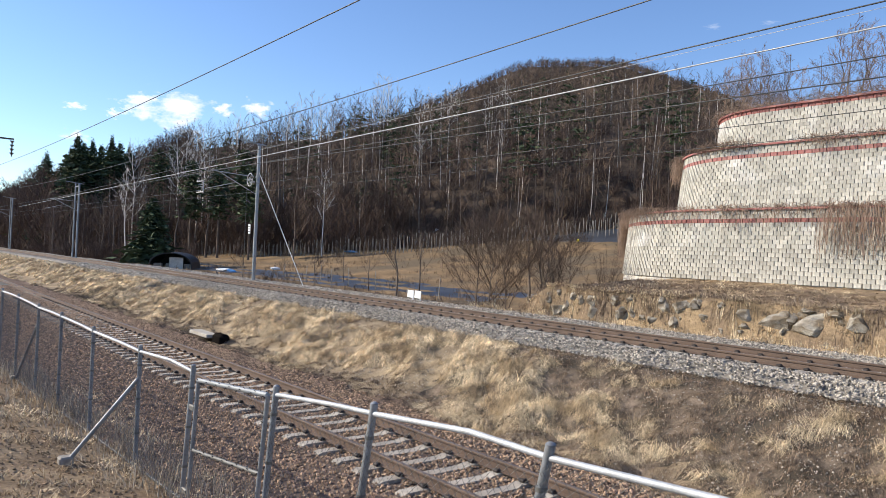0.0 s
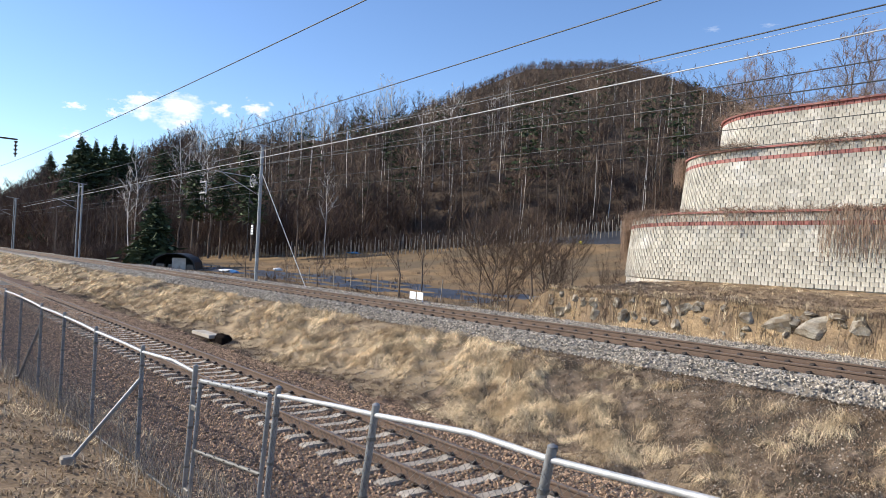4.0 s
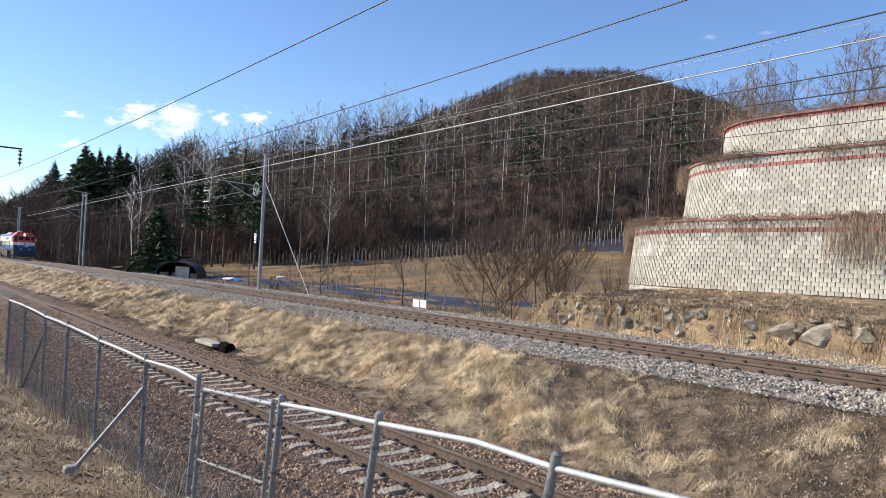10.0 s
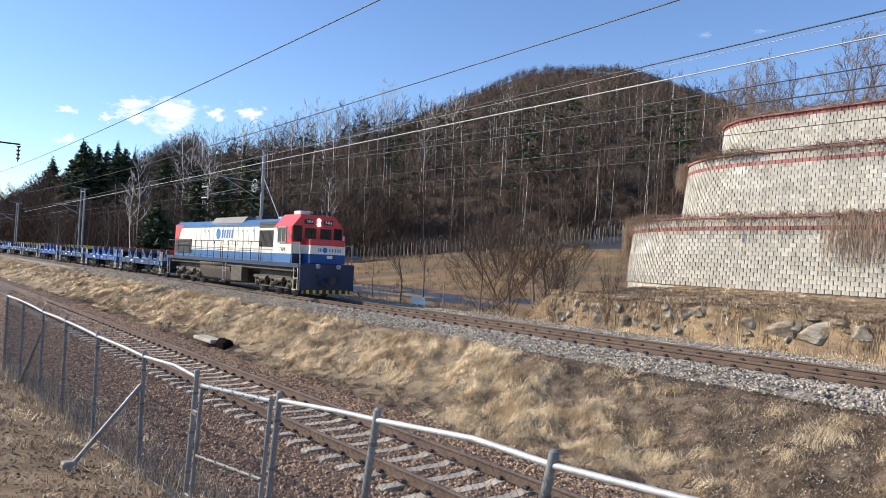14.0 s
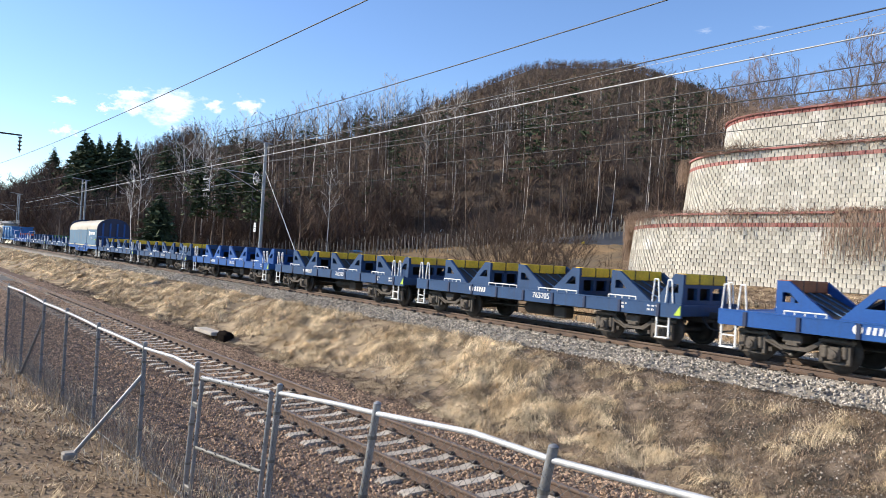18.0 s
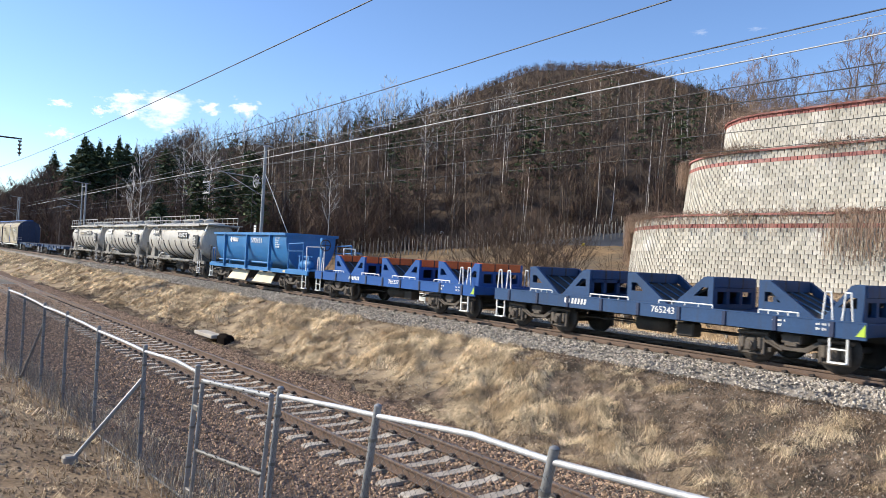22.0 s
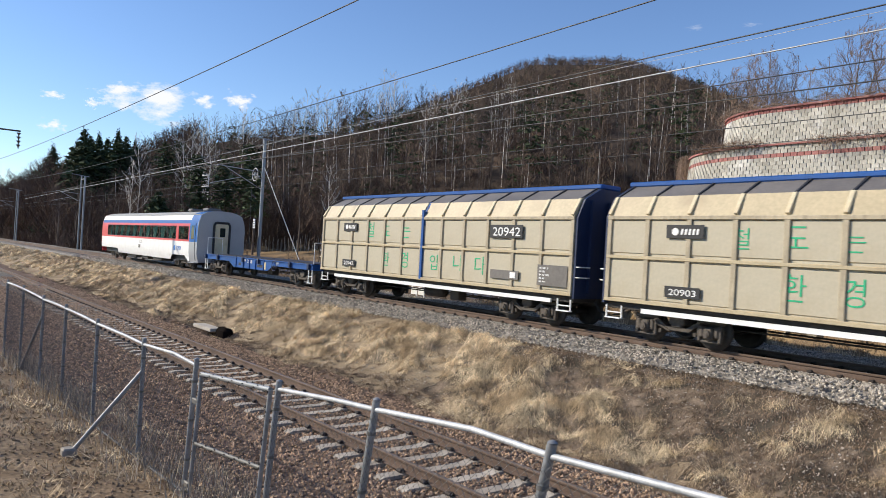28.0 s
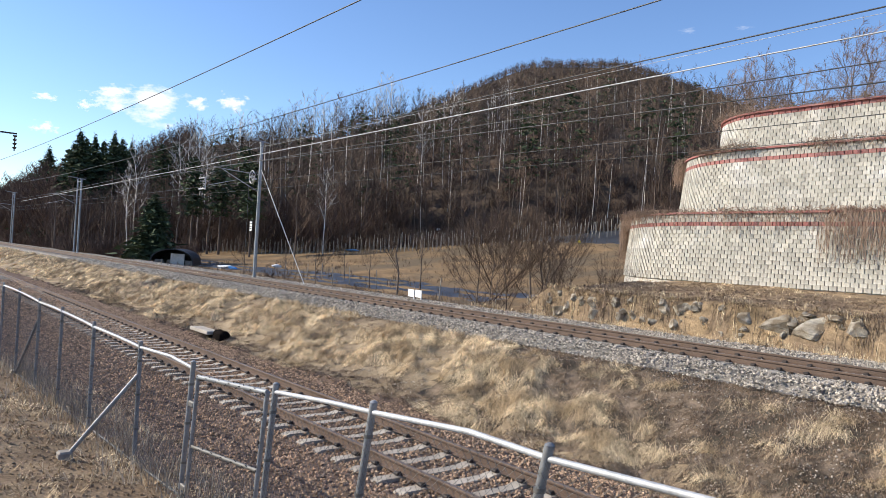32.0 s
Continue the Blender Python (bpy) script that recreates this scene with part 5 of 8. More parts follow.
def boulders():
    rng = random.Random(4)
    shapes = [rock_mesh(i) for i in range(7)]

    def face(x, z):
        ys = np.linspace(22.4, 23.8, 57)
        zs = ground_z(np.full(57, x), ys)
        return float(ys[min(int(np.argmax(zs > z)), 56)]) if (zs > z).any() else 23.2

    for k, (x, z, w, hgt) in enumerate(BOULDERS):
        ob = new("boulder", shapes[k % 7])
        ob.matrix_basis = pose(x, face(x, z) + 0.14, z + 0.03, rng.uniform(-8, 8), rng.uniform(-10, 10), rng.choice((0, 180)) + rng.uniform(-20, 20)) @ Matrix.Diagonal((w * 0.78, 0.42, hgt * 0.85, 1))
        tagged(ob, "pale earth-stained granite boulder set in the terrace edge", "boulder", "boulders")
    for i in range(80):
        x = rng.uniform(-22.5, 2.0)
        z = rng.uniform(-0.3, 0.75)
        k = rng.uniform(0.1, 0.28)
        ob = new("boulder", rng.choice(shapes))
        ob.matrix_basis = pose(x, face(x, z) + 0.06, z, rng.uniform(0, 360), rng.uniform(0, 360), 0) @ Matrix.Scale(k, 4)
        tagged(ob, "small stone wedged between the boulders of the terrace edge", "boulder", "boulders")


boulders()


# Near-black colour stands in for the shade inside the culvert mouth.
M_MOUTH_SHADE = mat("culvert_mouth_shade", (0.012, 0.01, 0.009), 1.0, var=0.3, bump=0.5, spec=0.0)


def culvert():
    c = thing("culvert", "weathered concrete culvert slab at the foot of the bank", "culvert", at=pose(-27.9, 10.6, -1.5))
    part("slab", Geo().box((-0.35, 0, 0), (1.9, 0.5, 0.14), ch=0.02), M_CONC, c)
    part("side_wall", Geo().box((-1.2, 0.2, -0.3), (0.25, 0.5, 0.5)), M_CONC, c)
    # Solid box; the hollow's shade is only its black colour.
    part("opening", Geo().box((1.1, 0.12, -0.1), (0.9, 0.4, 0.5), ch=0.1), M_MOUTH_SHADE, c, "solid black box standing for the shade in the pipe mouth")


culvert()


def shed():
    x, y = spot(312, 92)
    z = float(ground_z(x, y))
    s = thing("tunnel_shed", "low arched shed under black tarpaulin in the field", "shed", at=pose(x, y, z, 0, 0, 62) @ Matrix.Diagonal((0.95, 1.05, 0.78, 1)))
    n, g, back = 12, Geo(), []
    arc = [(-2.6, 0.0)] + [(-2.5 * math.cos(math.pi * i / n), 0.7 + 1.75 * math.sin(math.pi * i / n)) for i in range(n + 1)] + [(2.6, 0.0)]
    inner = [(p * 0.94, q * 0.95) for p, q in arc]
    m = len(arc)
    vs = [(p, y0, q) for y0 in (-3, 3) for p, q in arc] + [(p, y0, q) for y0 in (-3, 3) for p, q in inner]
    fs = []
    for i in range(m - 1):
        fs += [(i, i + 1, m + i + 1, m + i), (2 * m + i, 3 * m + i, 3 * m + i + 1, 2 * m + i + 1), (i, 2 * m + i, 2 * m + i + 1, i + 1), (m + i, m + i + 1, 3 * m + i + 1, 3 * m + i)]
    g.add(vs, fs)
    part("cover", g, M_TARP_BLACK, s)
    part("end_wall", Geo().prism(inner, 2.7, 2.8, "y"), M_TARP_BLACK, s)
    part("door_panel", Geo().box((0.6, -2.6, 0.9), (1.6, 0.05, 1.7)), M_JOINT, s, "grey panel in the opening")
    for k in (-1.6, -0.2, 1.9):
        part("crate", Geo().box((k, -2.0, 0.4), (0.9, 0.8, 0.8), ch=0.03), M_STAKE, s)
    for px, r, w, mm, lab in ((398, 88, 1.6, M_WHITE, "crumpled white sheet lying in the field"), (410, 84, 1.2, M_BLUE_SHEET, "crumpled pale blue sheet lying in the field"), (622, 112, 2.6, M_BLUE_SHEET, "blue plastic sheet in the field"), (770, 115, 1.2, M_WHITE, "white plastic bag in the field"), (1022, 98, 0.9, M_YELLOW, "yellow plastic sack in the field"), (205, 95, 1.0, M_STAKE, "wooden crate beside the track"), (490, 86, 1.6, M_WHITE, "white plastic sheet on the field edge")):
        px_x, px_y = spot(px, r)
        me = rock_mesh(px, 2)
        me.materials.clear()
        me.materials.append(mm)
        ob = new("sheet", me)
        ob.matrix_basis = pose(px_x, px_y, float(ground_z(px_x, px_y)) + 0.2, 0, 0, px) @ Matrix.Diagonal((w * 0.6, w * 0.4, 0.28, 1))
        tagged(ob, lab, "sheet")


shed()


def sign_board():
    s = thing("sign_board", "pair of small white boards on short posts beside the far track", "sign", at=pose(-27.9, 20.6, 0.12))
    for k in (-0.34, 0.24):
        part("board", Geo().box((k, 0, -0.02), (0.5, 0.03, 0.36), ch=0.008, turn=Matrix.Rotation(0.03, 3, "Y")), M_WHITE, s)
        part("board_post", Geo().box((k + 0.16, 0.04, -0.25), (0.05, 0.05, 0.75)), M_WHITE, s)


sign_board()


def wall_growth():
    """Dry creepers hanging over the copings."""
    rng = random.Random(17)
    for r, top, s0, s1, count, drop, lab in ((10.0, 4.88, 5.6, 13.5, 620, 1.9, "tangle of brown creepers hanging down the block wall"), (10.0, 4.88, -13.8, -9.3, 420, 2.3, "brown creepers over the corner of the block wall"),
                                              (10.0, 4.9, -8, 6, 300, 0.8, "thin dry weeds along the coping"), (7.0, 8.45, 3, 14, 300, 0.5, "thin dry weeds along the middle coping"), (7.0, 8.45, -10, -6, 220, 1.2, "dry creepers over the corner of the middle tier"), (4.9, 10.85, -7, 14, 320, 0.25, "dry weeds along the upper coping"), (7.0, 8.45, -3.5, 0.5, 220, 0.2, "brown bush on the middle terrace"), (10.0, 4.9, -9, -4, 260, 0.35, "brown bush on the lower terrace")):
        v, f = [], []
        for _ in range(count):
            s = rng.uniform(s0, s1)
            place = tier_place(r, s)
            if not place:
                continue
            p, out, along = place
            a = np.array(p) + np.array(out) * rng.uniform(-0.5, 0.12) + np.array((0, 0, top))
            last = a
            up = rng.uniform(0.1, 0.6)
            way = np.array(along) * rng.gauss(0, 0.5) + np.array(out) * rng.uniform(0.1, 0.5) + np.array((0, 0, up))
            for k in range(4):
                nxt = last + way * 0.35
                prism3(v, f, last, nxt, 0.009, 0.007)
                if rng.random() < 0.7:
                    prism3(v, f, nxt, nxt + np.array((rng.gauss(0, .15), rng.gauss(0, .1), rng.gauss(0, .2))), 0.007, 0.003)
                last = nxt
                way = way * 0.5 + np.array((rng.gauss(0, 0.25), rng.gauss(0, 0.12), -rng.uniform(0.1, 1.1) * drop))
                dist = (Vector(last) - Vector(p)).dot(out)
                if dist > 0.35:
                    way -= np.array(out) * 0.5
                if last[2] < top and dist < 0.2:
                    last = last + np.array(out) * (0.22 - dist)
        tagged(new("creeper", np_mesh("creeper", v, f, M_TERRACE_TWIG)), lab, "creeper", "creepers")


wall_growth()


# ---- clouds ----
def cloud_material(seed):
    m = bpy.data.materials.new("thin_cloud")
    m.use_nodes = True
    nt = m.node_tree
    nodes, link = nt.nodes, nt.links.new
    nodes.remove(nodes["Principled BSDF"])
    tc = nodes.new("ShaderNodeTexCoord")
    n = nodes.new("ShaderNodeTexNoise")
    n.inputs["Scale"].default_value, n.inputs["Detail"].default_value, n.inputs["Roughness"].default_value = 2.2, 8.0, 0.62
    mp = nodes.new("ShaderNodeMapping")
    mp.inputs["Location"].default_value = (seed * 3.7, seed * 1.3, 0)
    link(tc.outputs["Object"], mp.inputs[0])
    link(mp.outputs[0], n.inputs["Vector"])
    ln = nodes.new("ShaderNodeVectorMath")
    ln.operation = "LENGTH"
    link(tc.outputs["Object"], ln.inputs[0])
    fall = nodes.new("ShaderNodeMapRange")
    for key, val in (("From Min", 0.1), ("From Max", 1.0), ("To Min", 0.42), ("To Max", -0.62)):
        fall.inputs[key].default_value = val
    link(ln.outputs["Value"], fall.inputs["Value"])
    add = nodes.new("ShaderNodeMath")
    puff = nodes.new("ShaderNodeMapRange")
    puff.inputs["From Min"].default_value, puff.inputs["From Max"].default_value = 0.3, 0.7
    link(n.outputs["Fac"], puff.inputs["Value"])
    link(puff.outputs[0], add.inputs[0])
    link(fall.outputs[0], add.inputs[1])
    r = nodes.new("ShaderNodeMapRange")
    r.inputs["From Min"].default_value, r.inputs["From Max"].default_value, r.inputs["To Max"].default_value = 0.4, 0.95, 0.97 if seed < 8 else 0.2
    link(add.outputs[0], r.inputs["Value"])
    em, tr, mx = nodes.new("ShaderNodeEmission"), nodes.new("ShaderNodeBsdfTransparent"), nodes.new("ShaderNodeMixShader")
    em.inputs["Color"].default_value, em.inputs["Strength"].default_value = (0.96, 0.97, 1.0, 1), 0.95
    link(r.outputs[0], mx.inputs[0])
    link(tr.outputs[0], mx.inputs[1])
    link(em.outputs[0], mx.inputs[2])
    link(mx.outputs[0], nodes["Material Output"].inputs["Surface"])
    return m


CLOUDS = []


def clouds():
    far = 2600.0
    for k, (px, py, w, hgt) in enumerate(((296, 196, 104, 56), (232, 182, 58, 30), (445, 192, 40, 26), (385, 194, 32, 20), (122, 186, 30, 11), (190, 200, 20, 13), (124, 240, 28, 18), (1245, 46, 26, 8), (1345, 38, 24, 6))):
        x, y = spot(px, far)
        z = crown_z(px, py, far)
        away = Vector((x, y, z)) - EYE
        g = Geo().add([(-1, -1, 0), (1, -1, 0), (1, 1, 0), (-1, 1, 0)], [(0, 1, 2, 3)])
        ob = single("cloud", g, cloud_material(k + 1), "small white cumulus cloud in the blue sky" if k < 7 else "thin wisp of white cloud", "cloud", "clouds")
        s = far / 1283.0
        turn = (-away).to_track_quat("Z", "Y").to_matrix().to_4x4()
        CLOUDS.append((ob, Vector((x, y, z)), turn, (w * s, hgt * s, 1)))
        ob.scale = (w * s, hgt * s, 1)


clouds()


# ---- the train ----
M_BLUE = mat("fresh_blue_paint", (0.011, 0.077, 0.28), 0.5, var=0.12, scale=0.8, fine=18, bump=0.08, stain=(0.02, 0.055, 0.15), stain_amount=0.35, streak=True, spec=0.35)
M_BLUE_FADED = mat("faded_blue_paint", (0.022, 0.062, 0.15), 0.6, var=0.15, scale=0.8, fine=18, bump=0.1, stain=(0.035, 0.048, 0.08), stain_amount=0.5, streak=True, spec=0.3)
M_BLUE_LIGHT = mat("sky_blue_paint", (0.022, 0.16, 0.40), 0.5, var=0.12, scale=0.7, fine=18, bump=0.08, stain=(0.06, 0.15, 0.32), stain_amount=0.4, streak=True)
# Navy; on the pilot and wagon ends it also paints in their shade.
M_BLUE_DARK = mat("navy_paint_and_end_shade", (0.010, 0.023, 0.07), 0.55, var=0.15, scale=0.8, fine=18, bump=0.08, stain=(0.03, 0.03, 0.05), stain_amount=0.4, streak=True)
M_TARP_BLUE = mat("weathered_blue_canvas", (0.068, 0.16, 0.26), 0.7, var=0.14, scale=0.5, fine=14, bump=0.25, stain=(0.16, 0.16, 0.15), stain_amount=0.6, streak=True)
M_TARP_TOP = mat("dusty_canvas_top", (0.46, 0.39, 0.29), 0.45, var=0.15, scale=0.5, fine=14, bump=0.2, stain=(0.34, 0.30, 0.25), stain_amount=0.5)
M_TAN = mat("grimy_tan_paint", (0.475, 0.425, 0.315), 0.5, var=0.08, scale=0.9, fine=12, bump=0.06, stain=(0.36, 0.30, 0.20), stain_amount=0.55)
M_TAN_RIB = mat("dirty_tan_ribs", (0.42, 0.355, 0.245), 0.6, var=0.16, scale=0.8, fine=12, bump=0.1, stain=(0.18, 0.15, 0.11), stain_amount=0.6, streak=True)
M_ROOF_GREY = mat("sooty_roof_paint", (0.16, 0.145, 0.13), 0.5, var=0.2, scale=0.6, fine=12, bump=0.1)
M_COACH_BLUE = mat("coach_blue_paint", (0.018, 0.115, 0.36), 0.55, var=0.08, scale=0.8, fine=18, bump=0.04, spec=0.3)
M_TAN_UP = mat("yellowed_tan_paint", (0.49, 0.405, 0.255), 0.45, var=0.13, scale=0.9, fine=12, bump=0.06, stain=(0.32, 0.25, 0.16), stain_amount=0.7)
# Darker grey for sills, step boards, manifolds and saddles below the barrel.
M_TANK_DARK = mat("dark_cement_grey_paint", (0.21, 0.20, 0.18), 0.65, var=0.2, scale=0.8, fine=16, bump=0.1, stain=(0.09, 0.085, 0.08), stain_amount=0.5)
M_TANK = mat("dusty_cement_grey_paint", (0.42, 0.405, 0.37), 0.55, var=0.12, scale=0.6, fine=16, bump=0.1, stain=(0.19, 0.187, 0.18), stain_amount=0.6, streak=True)
M_FRAME = mat("dark_underframe", (0.045, 0.04, 0.036), 0.75, 0.1, var=0.3, scale=2, fine=14, bump=0.2, stain=(0.11, 0.085, 0.06), stain_amount=0.5)
M_BLUE_LOCO = mat("weathered_mid_blue_paint", (0.03, 0.135, 0.34), 0.5, var=0.15, scale=0.8, fine=18, bump=0.08, stain=(0.10, 0.15, 0.22), stain_amount=0.5, streak=True)
M_BLUE_SILL = mat("dusty_pale_blue_paint", (0.07, 0.15, 0.27), 0.55, var=0.15, scale=0.8, fine=18, bump=0.08, stain=(0.16, 0.16, 0.16), stain_amount=0.6, streak=True)
M_BOGIE = mat("grey_brake_dust_steel", (0.095, 0.08, 0.066), 0.75, 0.15, var=0.3, scale=3, fine=16, bump=0.2)
M_WHEEL = mat("worn_wheel_steel", (0.06, 0.054, 0.05), 0.6, 0.4, var=0.25, scale=3, fine=16, bump=0.1)
M_RED = mat("red_paint", (0.60, 0.045, 0.05), 0.4, var=0.1, scale=0.8, fine=20, bump=0.05, stain=(0.38, 0.06, 0.06), stain_amount=0.3)
M_CREAM = mat("cream_white_paint", (0.78, 0.75, 0.66), 0.45, var=0.06, scale=0.7, fine=20, bump=0.05, stain=(0.5, 0.44, 0.32), stain_amount=0.3, streak=True)
M_SILVER = mat("silver_grey_paint", (0.36, 0.37, 0.385), 0.45, 0.2, var=0.08, scale=0.8, fine=20, bump=0.05)
M_CAPS = {"yellow": mat("ochre_cap_paint", (0.78, 0.50, 0.03), 0.6, var=0.2, scale=2, fine=14, bump=0.1, stain=(0.34, 0.2, 0.07)), "brown": mat("rusty_cap_paint", (0.29, 0.105, 0.045), 0.7, var=0.2, scale=2, fine=14, bump=0.1, stain=(0.14, 0.07, 0.05)),
          "orange": mat("orange_cap_paint", (0.62, 0.13, 0.03), 0.6, var=0.15, scale=2, fine=14, bump=0.1), "green": mat("green_cap_paint", (0.075, 0.19, 0.05), 0.6, var=0.2, scale=2, fine=14, bump=0.1), "blue": M_BLUE_FADED}
M_BLACK = mat("matt_black", (0.02, 0.02, 0.022), 0.6, var=0.2, bump=0.05)
M_DUST_CREAM = mat("dusty_cream_panel", (0.62, 0.54, 0.36), 0.6, var=0.12, scale=1.5, fine=16, bump=0.1, stain=(0.45, 0.32, 0.18), stain_amount=0.6)
M_LIME = mat("lime_marker_paint", (0.45, 0.62, 0.06), 0.5, var=0.05, bump=0.02)
M_GRAFFITI = mat("green_chalk_paint", (0.02, 0.40, 0.19), 0.7, var=0.15, scale=6, fine=30, bump=0.05)
M_LOGO_BLUE = mat("logo_blue_paint", (0.03, 0.16, 0.50), 0.4, var=0.06, bump=0.02)
M_GLASS = bpy.data.materials.new("tinted_window_glass")
M_GLASS.use_nodes = True
gb = M_GLASS.node_tree.nodes["Principled BSDF"]
gb.inputs["Base Color"].default_value, gb.inputs["Roughness"].default_value = (0.012, 0.022, 0.022, 1), 0.04
gb.inputs["Specular IOR Level"].default_value = 0.22
M_PANE = bpy.data.materials.new("thin_tinted_pane")
M_PANE.use_nodes = True
pn = M_PANE.node_tree
tr_ = pn.nodes.new("ShaderNodeBsdfTransparent")
tr_.inputs["Color"].default_value = (0.76, 0.84, 0.82, 1)
gl_ = pn.nodes.new("ShaderNodeBsdfGlossy")
gl_.inputs["Roughness"].default_value = 0.03
mx_ = pn.nodes.new("ShaderNodeMixShader")
mx_.inputs[0].default_value = 0.018
pn.links.new(tr_.outputs[0], mx_.inputs[1])
pn.links.new(gl_.outputs[0], mx_.inputs[2])
pn.links.new(mx_.outputs[0], pn.nodes["Material Output"].inputs["Surface"])
M_SEAT = mat("dark_seat_cloth", (0.03, 0.045, 0.06), 0.9, var=0.2, scale=3, fine=40, bump=0.2)
M_CURTAIN = mat("teal_curtain", (0.06, 0.24, 0.26), 0.8, var=0.2, scale=3, fine=20, bump=0.2)
M_LAMP = bpy.data.materials.new("lit_headlamp")
M_LAMP.use_nodes = True
lb = M_LAMP.node_tree.nodes["Principled BSDF"]
lb.inputs["Emission Color"].default_value, lb.inputs["Emission Strength"].default_value = (1, 0.96, 0.88, 1), 2.2


def text_part(txt, height, parent, x, y, z, m, name="lettering", width=None, spacing=1.0, thin=0.0):
    """Raised lettering on a near side: it starts at x, y is the surface, z the foot."""
    cu = bpy.data.curves.new("lettering", "FONT")
    cu.body, cu.size, cu.extrude, cu.space_character, cu.offset = txt, height * 1.38, 0.003, spacing, -thin
    tmp = bpy.data.objects.new("lettering", cu)
    scene.collection.objects.link(tmp)
    me = bpy.data.meshes.new_from_object(tmp)
    bpy.data.objects.remove(tmp)
    me.materials.clear()
    me.materials.append(m)
    if not me.vertices:
        return None
    xs = [v.co.x for v in me.vertices]
    s = width / (max(xs) - min(xs)) if width else 1.0
    return part(name, me, None, parent, at=pose(x, y, z, 90, 0, 0) @ Matrix.Diagonal((s, 1, 1, 1)))


def badge(parent, x, y, z, w, m):
    """A company mark as plain shapes: bars and a round globe."""
    hgt = w * 0.2
    g = Geo()
    for k in range(5):
        a, t = x + w * (0.36 + 0.135 * k), w * 0.07
        g.prism([(a, z - hgt * 0.45), (a + t, z - hgt * 0.45), (a + t + w * 0.03, z + hgt * 0.45), (a + w * 0.03, z + hgt * 0.45)], y - 0.007, y - 0.001)
    mark = tagged(part("company_mark", g, m, parent, "company mark in plain bars"), kind="stuff")
    part("globe_mark", Geo().tube((x + w * 0.17, y - 0.008, z), (x + w * 0.17, y - 0.002, z), hgt * 0.6, 20), m, mark)


def bars(parent, x, y, z, w, hgt, rows, m, name="data_panel"):
    """Small print as plain bars."""
    g = Geo()
    rng = random.Random(int(abs(x) * 100))
    for r in range(rows):
        zz = z - hgt * (r + 0.5) / rows
        tall = hgt / rows * 0.6
        at, cell = 0.0, min(tall * 0.75, w / 8)
        for word in (2, rng.choice((2, 3)), rng.choice((0, 1, 3))):
            for _ in range(word):
                if at + cell > w:
                    break
                g.box((x + at + cell * 0.36, y - 0.004, zz), (cell * 0.62, 0.006, tall * rng.choice((0.75, 1.0))))
                at += cell
            at += cell * 0.9
    tagged(part(name, g, m, parent), kind="stuff")


